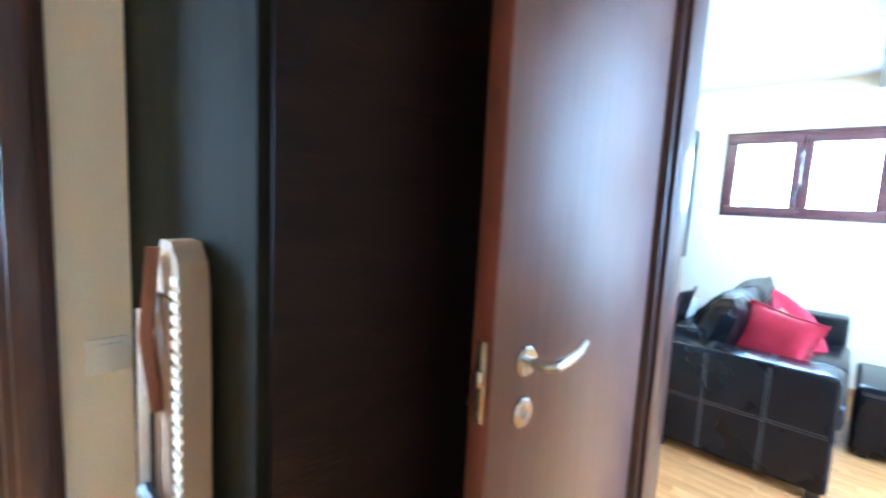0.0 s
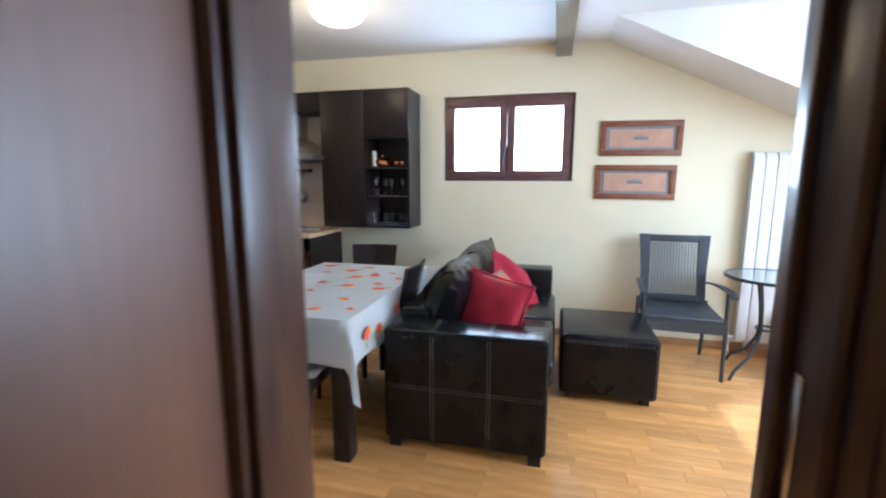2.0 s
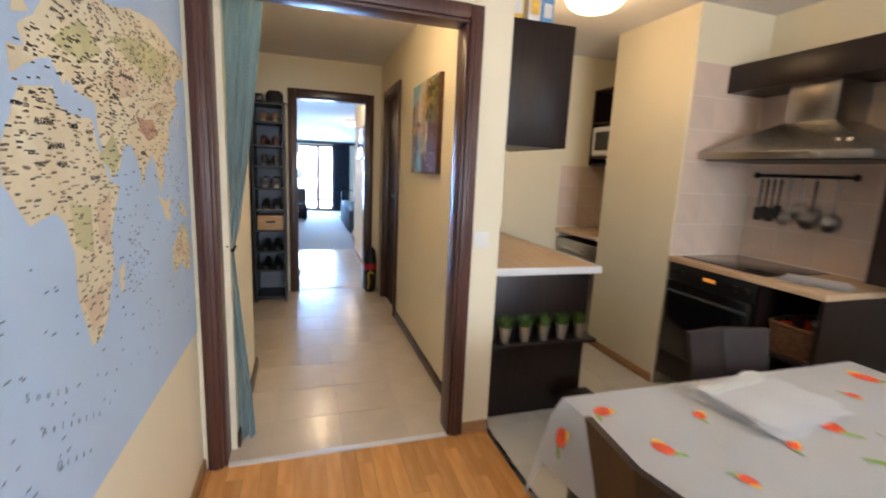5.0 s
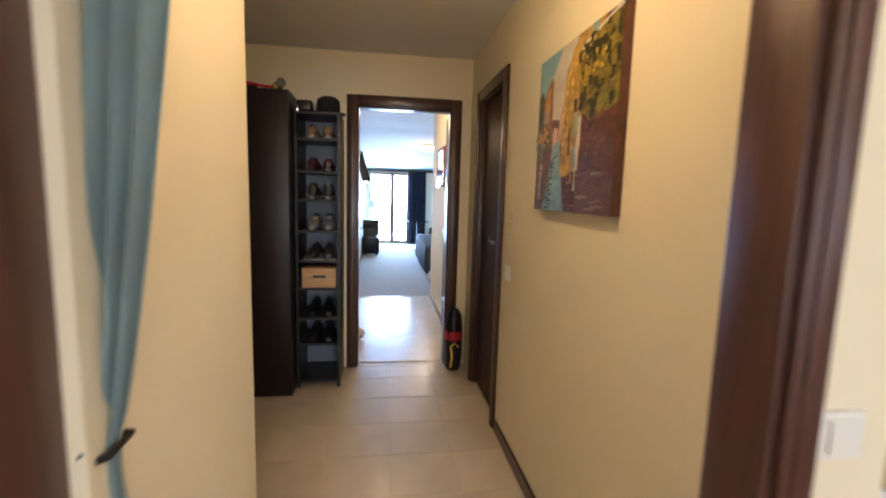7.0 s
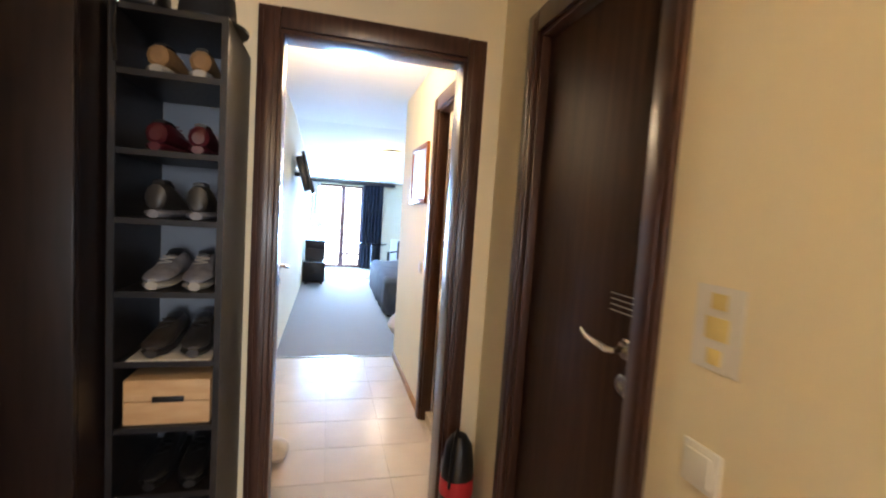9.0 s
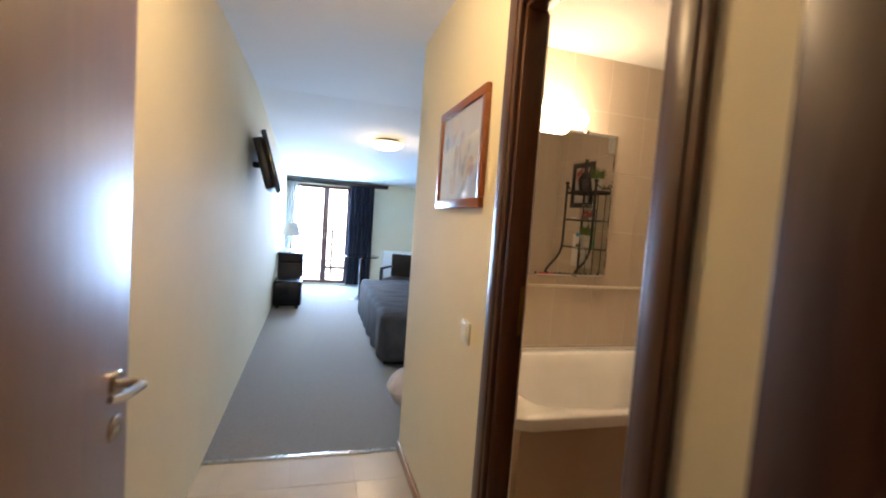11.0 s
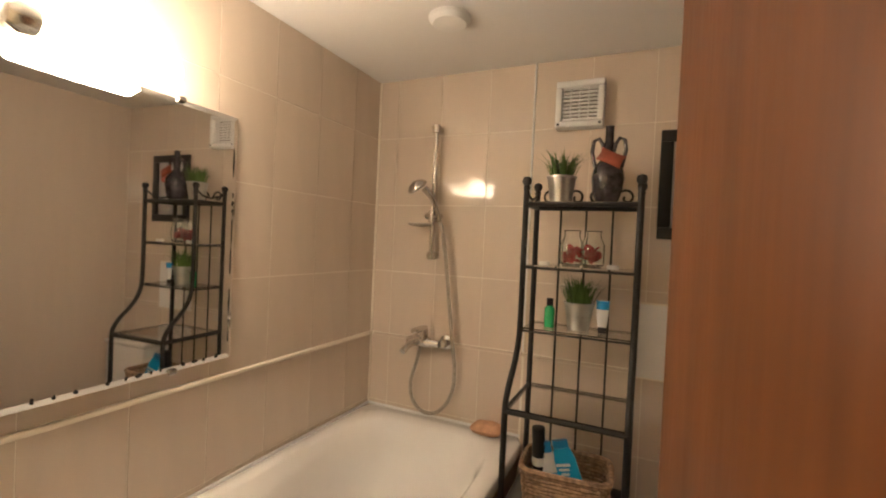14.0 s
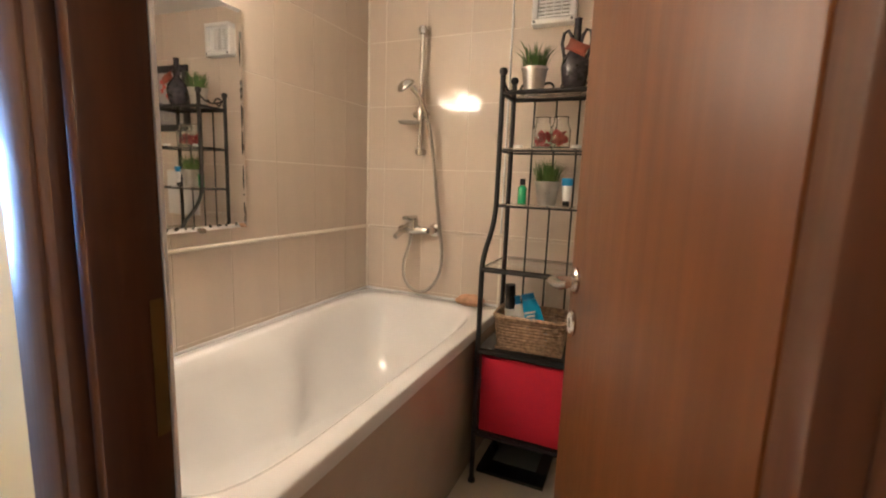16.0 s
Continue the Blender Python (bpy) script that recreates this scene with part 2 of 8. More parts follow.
wall("wall_entry_west", "y", -1.2, 1.48, -0.46, -0.343, 0, 2.4, [(-0.42, 0.335, 0, DH)])
wall("wall_entry_south", "x", -2.0, 4.1, -1.32, -1.2, 0, 2.4)
wall("wall_side_room", "y", -1.2, 1.48, -2.0, -1.88, 0, 2.4)


def ceiling(name, bm, label="white painted ceiling"):
    return solid(name, bm, M_WHITE, label, "ceiling", kind="structure", smooth=None)


SL = 0.47
ceiling("ceiling_living", bx(-1.87, 1.21, 1.48, 4.87, 2.4, 2.52))
ceiling("ceiling_kitchen", bx(-3.5, -1.87, 2.9, 4.87, 2.4, 2.52))
ceiling("ceiling_dormer", bx(1.21, 4.1, 1.48, 4.3, 2.4, 2.52))
ceiling("ceiling_slope", prism(B(), [(1.21, 2.4), (4.1, 2.4 - SL * 2.89), (4.1, 2.52), (1.21, 2.52)], "y", 4.3, 4.87), "white sloping attic ceiling")
ceiling("ceiling_entry", bx(-2.0, 4.1, -1.32, 1.48, 2.4, 2.52))
ceiling("ceiling_hall", bx(-4.77, -1.87, 0.18, 2.9, 2.4, 2.52))
ceiling("ceiling_vestibule", bx(-7.04, -4.77, 1.63, 2.9, 2.4, 2.52))
ceiling("ceiling_bath", bx(-6.78, -4.65, 2.92, 4.96, 2.365, 2.48))
ceiling("ceiling_bedroom", prism(B(), [(-13.4, 2.0), (-8.6, 2.42), (-7.04, 2.42), (-7.04, 2.6), (-13.4, 2.6)], "y", 1.63, 6.3), "white bedroom ceiling with a slope")
ceiling("ceiling_bedroom_slope", prism(B(), [(3.5, 2.44), (6.3, 0.9), (6.3, 2.6), (3.5, 2.6)], "x", -13.4, -7.04), "white sloping attic ceiling")


def slab(name, x0, x1, y0, y1, z1, material, label):
    return solid(name, bx(x0, x1, y0, y1, z1 - 0.12, z1), material, label, "floor", kind="structure", smooth=None)


floor_living = slab("floor_living", -1.75, 4.1, 1.48, 4.87, -0.008, M_SLAB, "golden oak strip parquet floor")
floor_entry = slab("floor_entry", -2.0, 4.1, -1.32, 1.48, 0.0, M_PLANK2, "golden oak parquet entry floor")
floor_kitchen = slab("floor_kitchen", -3.5, -1.75, 2.9, 4.87, -0.0016, M_GROUT, "light tiled kitchen floor")
floor_hall = slab("floor_hall", -4.65, -1.75, 0.18, 2.9, -0.0016, M_GROUT, "beige tiled hall floor")
floor_vestibule = slab("floor_vestibule", -7.03, -4.65, 1.63, 2.9, -0.0016, M_GROUT, "beige tiled vestibule floor")
floor_bath = slab("floor_bath", -6.78, -4.65, 2.86, 4.96, 0.06, M_TILEFLOOR, "beige tiled bathroom floor")
floor_bedroom = slab("floor_bedroom", -13.4, -7.03, 1.63, 6.3, 0.0, M_CARPET, "grey-brown bedroom carpet")


# Doors: local x runs along the wall, local y goes through it.
def door_set(name, label, at, rz, w, t, h=DH, cw=0.075, faces=(0, 1), leaf=None, material=None):
    d = thing(name, label, "door", at, rz, kind="structure")
    mt = material or M_CASING
    part("jamb", bx(0, 0.022, -0.002, t + 0.002, 0, h - 0.022, 0.003), mt, d)
    part("jamb", bx(w - 0.022, w, -0.002, t + 0.002, 0, h - 0.022, 0.003), mt, d)
    part("head", bx(0, w, -0.002, t + 0.002, h - 0.022, h, 0.003), mt, d)
    for f in faces:
        y0, y1 = ((-0.018, 0.0) if f == 0 else (t, t + 0.018))
        for x0 in (-cw + 0.008, w - 0.008):
            bm = bx(x0, x0 + cw, y0, y1, 0, h + cw - 0.01, 0.005)
            box(bm, x0 + 0.018, x0 + cw - 0.018, y0 - (0.005 if f == 0 else 0), y1 + (0.005 if f else 0), 0, h + cw - 0.03, 0.004)
            part("casing", bm, mt, d)
        bm = bx(-cw + 0.008 + cw + 0.001, w - 0.009, y0, y1, h - 0.008, h + cw - 0.008, 0.005)
        part("casing_head", bm, mt, d)
    return d


def lever(parent, x, z, y, side, toward, label="brushed nickel lever handle"):
    """Lever handle on a leaf face at y, looking out to side (-1 or 1), lever pointing toward -1 or 1 in x."""
    R = pose(x, y, z, 90)
    bm = B()
    lathe(bm, [(0.001, 0), (0.026, 0), (0.026, 0.005), (0.022, 0.009), (0.001, 0.009)], 20, m=pose(x, y, z, -90 * side))
    h = part("handle", bm, M_CHROME, parent, label)
    bm = B()
    o = side * 0.05
    tube(bm, [(x, y, z), (x, y + o * 0.8, z), (x + 0.012 * toward, y + o, z), (x + 0.05 * toward, y + o * 1.02, z + 0.004), (x + 0.09 * toward, y + o, z + 0.008), (x + 0.125 * toward, y + o * 0.9, z + 0.018)],
         [0.009, 0.009, 0.010, 0.0095, 0.008, 0.006], 10)
    part("lever", bm, M_CHROME, h)
    bm = B()
    lathe(bm, [(0.001, 0), (0.026, 0), (0.026, 0.005), (0.022, 0.008), (0.010, 0.008), (0.010, 0.004), (0.001, 0.004)], 20, m=pose(x, y, z - 0.088, -90 * side))
    part("key_rose", bm, M_CHROME, h)
    return h


# door between entry and living room, open into the entry
d1 = door_set("door_1", "open brown veneer door in a dark casing", (0.485, 1.48, 0), 0, 0.657, 0.12, cw=0.085)
leaf = part("door_leaf", bx(0, 0.63, -0.04, 0, 0.008, 2.0, 0.002), M_LEAF, d1, "brown veneer door leaf with lacquer sheen")
leaf.matrix_basis = pose(-0.012, -0.022, 0, 0, 0, -90.5)
edge = part("edge_band", bx(0.6302, 0.6335, -0.039, -0.001, 0.01, 1.998, 0.001), mat("red_brown_edge", (0.16, 0.045, 0.022), 0.35, var=0.15), d1)
edge.matrix_basis = leaf.matrix_basis.copy()
plate = part("lock_plate", bx(0.6336, 0.6352, -0.030, -0.010, 1.0, 1.13, 0.0005), M_CHROME, d1)
plate.matrix_basis = leaf.matrix_basis.copy()
lt = part("latch", bx(0.6353, 0.643, -0.028, -0.012, 1.06, 1.085, 0.002), M_CHROME, d1)
lt.matrix_basis = leaf.matrix_basis.copy()
lever(leaf, 0.545, 1.085, 0.0, 1, -1)
part("strike_plate", bx(0.631, 0.6345, 0.035, 0.055, 0.98, 1.14, 0.001), M_CHROME, d1)
part("stop", bx(0.622, 0.6345, 0.062, 0.075, 0, 2.0, 0.002), M_CASING, d1)

# living room opening to the hall
d2 = door_set("door_2", "dark stained cased opening without a leaf", (-1.75, 1.673, 0), 90, 1.084, 0.12, cw=0.062, faces=(0,), material=M_REDCASING)

# closed door in the hall
d3 = door_set("door_3", "closed dark wenge door in a dark casing", (-4.31, 2.84, 0), 0, 0.62, 0.12)
leaf = part("door_leaf", bx(0.024, 0.596, 0.03, 0.07, 0.008, 2.0, 0.002), mat("dark_brown_veneer", (0.034, 0.015, 0.010), 0.6, spec=0.25, scale=7, stretch=(7, 7, 0.4), color2=(0.055, 0.025, 0.016)), d3)
lever(leaf, 0.55, 1.10, 0.03, -1, -1)

# door to the bedroom vestibule, leaf folded back on the wall
d4 = door_set("door_4", "open door in a dark wenge casing", (-4.65, 1.965, 0), 90, 0.73, 0.12)
leaf = part("door_leaf", bx(0, 0.70, -0.04, 0, 0.008, 2.0, 0.002), M_LEAF, d4, "brown leaf folded back on the wall")
leaf.matrix_basis = pose(-0.11, 0.145, 0, 0, 0, 88)
lever(leaf, 0.64, 1.05, -0.04, -1, -1)

# bathroom door, half open inwards
d5 = door_set("door_5", "half open mahogany door in a dark casing", (-5.712, 2.83, 0), 0, 0.617, 0.065, h=DH + 0.03, cw=0.086, faces=(0,), material=M_BATHCASING)
part("reveal", bx(0.0, 0.0225, 0.0675, 0.0725, 0.06, DH, 0.001), M_WHITE, d5, "white painted reveal strip")
leaf = part("door_leaf", bx(0, 0.618, -0.04, 0, 0.068, 2.035, 0.002), M_BATHLEAF, d5, "mahogany veneer leaf")
leaf.matrix_basis = pose(0.565, 0.136, 0, 0, 0, 110.25)
lever(leaf, 0.57, 1.165, 0.0, 1, -1)
part("strike_plate", bx(0.0222, 0.0235, 0.050, 0.064, 1.07, 1.22, 0.0004), mat("dull_brass", (0.20, 0.14, 0.05), 0.4, 0.8), d5)
part("hinge_jamb", bx(0.567, 0.617, 0.0675, 0.134, 0.06, DH, 0.003), M_BATHCASING, d5)

# doorway from the entry to the side room
d6 = door_set("door_6", "dark stained cased opening", (-0.343, -0.42, 0), 90, 0.755, 0.117, cw=0.09)


# ---- things: shared materials ----
M_LEATHER = mat("black_brown_leather", (0.006, 0.005, 0.006), 0.25, scale=7, color2=(0.009, 0.008, 0.009), bump=0.05, bscale=70, spec=0.28)
M_THREAD = mat("pale_seam_thread", (0.15, 0.135, 0.12), 0.8, var=0.1)
M_RED = mat("raspberry_red_fabric", (0.34, 0.008, 0.028), 0.85, var=0.12, scale=14, bump=0.3, bscale=300, sheen=0.08)
M_BROWNFAB = mat("brown_fabric", (0.22, 0.10, 0.055), 0.9, var=0.12, scale=14, bump=0.3, bscale=300)
M_ORANGE = mat("orange_red_print", (0.72, 0.10, 0.035), 0.8, var=0.2, scale=30)
M_YELLOW = mat("yellow_print", (0.85, 0.55, 0.10), 0.8, var=0.2, scale=30)
M_GREEN = mat("green_print", (0.30, 0.46, 0.13), 0.8, var=0.2, scale=30)
M_PALEPRINT = mat("pale_sketch_print", (0.60, 0.60, 0.53), 0.85, var=0.1, scale=30)
M_CLOTH = mat("white_tablecloth", (0.80, 0.785, 0.76), 0.8, var=0.03, scale=5, bump=0.2, bscale=260, sheen=0.2)
M_PLAID = mat("grey_checked_fabric", (0.16, 0.17, 0.19), 0.9, scale=18, stretch=(1, 6, 1), color2=(0.55, 0.55, 0.54), bump=0.2, bscale=250)
M_GREYMETAL = mat("slate_grey_metal", (0.035, 0.042, 0.052), 0.35, var=0.1, spec=0.6)
M_WICKER = mat("dark_grey_wicker", (0.055, 0.062, 0.075), 0.5, var=0.25, scale=60, bump=0.3, bscale=200)
M_WHITEMETAL = mat("white_enamel", (0.80, 0.80, 0.80), 0.3, var=0.02)
M_GLASS = mat("clear_glass", (1, 1, 1), 0.02, var=0.0, trans=1.0, ior=1.45)
M_GREENGLASS = mat("smoked_table_glass", (0.55, 0.65, 0.66), 0.04, var=0.02, trans=0.75, ior=1.45)
M_FRAMEWOOD = mat("red_brown_frame_wood", (0.16, 0.055, 0.03), 0.4, scale=10, stretch=(1, 4, 4), color2=(0.26, 0.10, 0.05))
M_WINFRAME = mat("dark_cherry_window_frame", (0.10, 0.042, 0.042), 0.35, scale=8, stretch=(1, 4, 4), color2=(0.15, 0.065, 0.06), coat=0.3)
M_STEEL = mat("stainless_steel", (0.42, 0.39, 0.35), 0.28, 1.0, var=0.08, stretch=(1, 1, 12), scale=20)
M_BLACK = mat("satin_black", (0.008, 0.008, 0.009), 0.35, var=0.2)
M_BLACKGLASS = mat("black_ceramic_glass", (0.006, 0.006, 0.007), 0.08, var=0.1, coat=0.5)
M_COUNTER = mat("light_oak_worktop", (0.52, 0.35, 0.20), 0.4, scale=8, stretch=(1, 8, 8), color2=(0.64, 0.46, 0.29))
M_WHITEEDGE = mat("pale_worktop_edge", (0.72, 0.72, 0.73), 0.35, var=0.03)
M_KSPLASH = mat("pinkish_kitchen_tile", (0.68, 0.54, 0.44), 0.3, var=0.05, scale=6, objvar=0.03)
M_BASKET = mat("brown_woven_rattan", (0.16, 0.075, 0.035), 0.7, var=0.4, scale=50, bump=0.6, bscale=150)
M_POTSTEEL = mat("galvanised_pot", (0.58, 0.58, 0.57), 0.3, 1.0, var=0.12, scale=20)
M_GRASS = mat("artificial_grass_blades", (0.045, 0.11, 0.02), 0.6, var=0.4, scale=9, color2=(0.12, 0.20, 0.04))
M_LAMPGLASS = mat("lit_opal_glass", (1.0, 0.80, 0.48), 0.4, var=0.0, emit=3.0)
M_NICKEL = mat("lamp_ring_nickel", (0.6, 0.55, 0.45), 0.3, 1.0)
M_COPPER = mat("copper", (0.60, 0.26, 0.13), 0.25, 1.0, var=0.1)
M_TOWEL = mat("white_cotton", (0.90, 0.90, 0.90), 0.9, var=0.03, bump=0.4, bscale=300)
M_PAPERWHITE = mat("white_paper", (0.74, 0.73, 0.70), 0.7, var=0.03)
M_TEXTDARK = mat("dark_print", (0.03, 0.03, 0.035), 0.7, var=0.1)

# ---- skirting ----
def skirting(pieces, material=M_OAKTRIM, h=0.06, label="thin oak skirting board"):
    for x0, x1, y0, y1 in pieces:
        solid("baseboard", bx(x0, x1, y0, y1, 0, h, 0.003), material, label, "skirting", kind="structure")


skirting([(-0.74, 4.09, 4.851, 4.8645), (-1.75 + 0.001, -1.736, 2.815, 2.955), (-1.736, 0.40, 1.601, 1.613), (1.22, 4.09, 1.601, 1.613),
          (-2.72, -2.01, 4.266, 4.279), (-7.03, -5.80, 2.816, 2.8295)])
skirting([(-3.6, -1.88, 2.826, 2.8395), (-2.79, -1.88, 1.7205, 1.734)], M_CASING, 0.07, "dark stained skirting board")

# ---- living room ----
def window_unit():
    w = thing("window_1", "dark cherry two-sash window in the north wall", "window", (0, 0, 0), kind="structure")
    y0, y1 = 4.90, 4.96
    x0, x1, z0, z1 = -0.088, 0.998, 1.317, 2.028
    f = B()
    box(f, x0, x1, y0, y1, z0, z0 + 0.05, 0.004)
    box(f, x0, x1, y0, y1, z1 - 0.05, z1, 0.004)
    box(f, x0, x0 + 0.05, y0, y1, z0 + 0.05, z1 - 0.05, 0.004)
    box(f, x1 - 0.05, x1, y0, y1, z0 + 0.05, z1 - 0.05, 0.004)
    part("window_frame", f, M_WINFRAME, w)
    xm = (x0 + x1) / 2
    for a, b in ((x0 + 0.03, xm - 0.003), (xm + 0.003, x1 - 0.03)):
        s = B()
        for q in ((a, b, z0 + 0.03, z0 + 0.095), (a, b, z1 - 0.095, z1 - 0.03), (a, a + 0.062, z0 + 0.095, z1 - 0.095), (b - 0.062, b, z0 + 0.095, z1 - 0.095)):
            box(s, q[0], q[1], y0 - 0.022, y1 - 0.015, q[2], q[3], 0.006)
        sash = part("sash", s, M_WINFRAME, w)
        pane = part("pane", bx(a + 0.05, b - 0.05, y0 + 0.008, y0 + 0.014, z0 + 0.085, z1 - 0.085), M_GLASS, sash, "clear pane", smooth=None)
        pane.visible_shadow = False
    part("mullion", bx(xm - 0.035, xm + 0.035, y1 - 0.0145, y1 - 0.002, z0 + 0.03, z1 - 0.03), M_WINFRAME, w)
    h = B()
    box(h, xm - 0.03, xm - 0.012, y0 - 0.034, y0 - 0.022, 1.50, 1.57, 0.003)
    tube(h, [(xm - 0.021, y0 - 0.034, 1.535), (xm - 0.021, y0 - 0.058, 1.535), (xm - 0.021, y0 - 0.06, 1.46)], 0.007, 8)
    part("handle", h, M_GREYMETAL, w, "steel sash handle")
    part("window_sill", bx(-0.088, 0.998, 4.867, 4.90, 1.3155, 1.322, 0.002), M_WHITE, w)


window_unit()
bd = solid("backdrop", bx(-3.0, 4.0, 7.0, 7.02, 0.0, 6.0), M_PLANE, "bright overcast sky outside the window", "sky", kind="structure", smooth=None)
bd.visible_shadow = False

beam = solid("ceiling_beam", bx(0.83, 0.955, 1.62, 4.86, 2.30, 2.398, 0.008), mat("dark_lacquered_beam", (0.02, 0.011, 0.012), 0.12, scale=6, stretch=(4, 0.6, 4), color2=(0.04, 0.022, 0.02), coat=0.6),
             "dark lacquered wooden ceiling beam", "beam", kind="structure")


def ceiling_lamp(at, label="lit opal glass dome ceiling lamp", r=0.17):
    l = thing("ceiling_lamp", label, "lamp", at, group="dome ceiling lamps")
    part("ring", lathe(B(), [(r * 0.8, 0), (r * 0.86, -0.004), (r * 0.86, -0.02), (r * 0.8, -0.024)], 32), M_NICKEL, l)
    part("shade", lathe(B(), [(r, -0.02), (r * 0.99, -0.035), (r * 0.9, -0.06), (r * 0.7, -0.085), (r * 0.4, -0.1), (0.002, -0.106)], 32), M_LAMPGLASS, l)
    return l


lamp_a = ceiling_lamp((-0.5, 3.75, 2.399))
ceiling_lamp((-2.15, 3.65, 2.399))
ceiling_lamp((-2.35, 2.2, 2.399))
ceiling_lamp((-9.9, 3.06, 2.302), r=0.20)
ceiling_lamp((-5.75, 2.25, 2.399))
for o in bpy.data.objects:
    if o.name.startswith("shade"):
        o.visible_shadow = False


def pillow_mesh(w, h, t, bulge=0.9, n=14, seed=1, pinch=0.12):
    bm = B()
    def pt(i, j, s):
        u, v = i / n * 2 - 1, j / n * 2 - 1
        e = (1 - abs(u) ** 2.6) * (1 - abs(v) ** 2.6)
        k = 1 - pinch * (1 - e) * (u * u * (1 - v * v) + v * v * (1 - u * u)) * 0.9
        nz = noise.noise(Vector((u * 2.1 + seed, v * 2.3, s * 3.0))) * 0.12 * t
        return Vector((u * w / 2 * k, v * h / 2 * k, s * (t / 2 * max(e, 0) ** 0.55 * bulge) + nz * e))
    top = [[bm.verts.new(pt(i, j, 1)) for j in range(n + 1)] for i in range(n + 1)]
    bot = [[top[i][j] if i in (0, n) or j in (0, n) else bm.verts.new(pt(i, j, -1)) for j in range(n + 1)] for i in range(n + 1)]
    for i in range(n):
        for j in range(n):
            bm.faces.new((top[i][j], top[i + 1][j], top[i + 1][j + 1], top[i][j + 1]))
            bm.faces.new((bot[i][j], bot[i][j + 1], bot[i + 1][j + 1], bot[i + 1][j]))
    return bm


def dining_table():
    t = thing("dining_table", "dark wenge dining table under a tablecloth", "table", (-0.40, 3.38, 0))
    part("tabletop", bx(-0.385, 0.385, -0.61, 0.61, 0.68, 0.712, 0.004), M_WENGE, t)
    for x in (-0.33, 0.33):
        for y in (-0.555, 0.555):
            part("leg", bx(x - 0.042, x + 0.042, y - 0.042, y + 0.042, 0, 0.68, 0.004), M_WENGE, t)


dining_table()


def tablecloth():
    hx, hy, top, drop = 0.398, 0.624, 0.716, 0.21
    nx, ny, nd = 14, 22, 6
    us = [-hx - drop * (nd - k) / nd for k in range(nd)] + [-hx + 2 * hx * k / nx for k in range(nx + 1)] + [hx + drop * (k + 1) / nd for k in range(nd)]
    vs = [-hy - drop * (nd - k) / nd for k in range(nd)] + [-hy + 2 * hy * k / ny for k in range(ny + 1)] + [hy + drop * (k + 1) / nd for k in range(nd)]
    def place(u, v):
        dx, dy = max(abs(u) - hx, 0), max(abs(v) - hy, 0)
        sx, sy = (1 if u > 0 else -1), (1 if v > 0 else -1)
        if dx == 0 and dy == 0:
            return Vector((u, v, top + 0.0012 * noise.noise(Vector((u * 6, v * 6, 0)))))
        if dx and dy:
            m = min(dx, dy)
            z = top - (max(dx, dy) + 0.80 * m)
            return Vector((sx * (hx + 0.012 + 0.12 * dx + 0.10 * m * (dx >= dy) + 0.10 * m), sy * (hy + 0.012 + 0.12 * dy + 0.10 * m * (dy > dx) + 0.10 * m), z))
        wave = 0.018 * (dx + dy) / drop * math.sin((v if dx else u) * 17 + (1 if u > 0 else 2))
        d = dx + dy
        o = 0.010 * min(1, d / 0.03) + 0.12 * d + wave * 0.6
        p = Vector((u, v, top - d + 0.003))
        if dx:
            p.x = sx * (hx + o)
        else:
            p.y = sy * (hy + o)
        return p
    bm = B()
    g = [[bm.verts.new(place(u, v)) for v in vs] for u in us]
    for i in range(len(us) - 1):
        for j in range(len(vs) - 1):
            bm.faces.new((g[i][j], g[i + 1][j], g[i + 1][j + 1], g[i][j + 1]))
    bmesh.ops.solidify(bm, geom=bm.faces[:], thickness=0.0015)
    c = new("tablecloth", mesh("tablecloth", bm, M_CLOTH, 60))
    c.location = (-0.40, 3.38, 0)
    tagged(c, "white cotton tablecloth with orange tulip prints", "tablecloth")
    rnd = random.Random(7)
    heads = [(-0.30, -0.56), (-0.22, -0.30), (0.02, -0.42), (-0.05, -0.18), (0.22, -0.30), (0.10, -0.02), (0.26, 0.06), (0.05, 0.20), (-0.20, 0.30), (0.24, 0.36),
             (-0.28, 0.50), (0.02, 0.50), (0.30, 0.54), (-0.33, 0.10), (0.31, -0.05), (-0.12, -0.52), (0.16, -0.50), (0.33, -0.46), (-0.34, -0.14), (-0.10, 0.02), (0.15, 0.28), (-0.06, 0.38), (0.33, 0.22)]
    def flower(m, s):
        a = B()
        lathe(a, [(0.001, 0.0018), (0.020 * s, 0.0016), (0.026 * s, 0.0008)], 12, cap=False, m=m @ Matrix.Diagonal((1.15, 0.85, 1, 1)))
        part("tulip_print", a, M_ORANGE, c, smooth=None)
        a = B()
        lathe(a, [(0.001, 0.0012), (0.017 * s, 0.0010)], 10, cap=False, m=m @ pose(0.018 * s, -0.014 * s, 0) @ Matrix.Diagonal((1.2, 0.7, 1, 1)))
        part("petal_print", a, M_YELLOW, c, smooth=None)
        a = B()
        lathe(a, [(0.001, 0.0015), (0.014 * s, 0.0012)], 10, cap=False, m=m @ pose(-0.036 * s, -0.008 * s, 0, 0, 0, 40) @ Matrix.Diagonal((1.5, 0.5, 1, 1)))
        part("leaf_print", a, M_GREEN, c, smooth=None)
    for x, y in heads:
        flower(pose(x, y, top + 0.0015, 0, 0, rnd.uniform(0, 360)), rnd.choice((0.75, 1.0, 1.3, 1.45)))
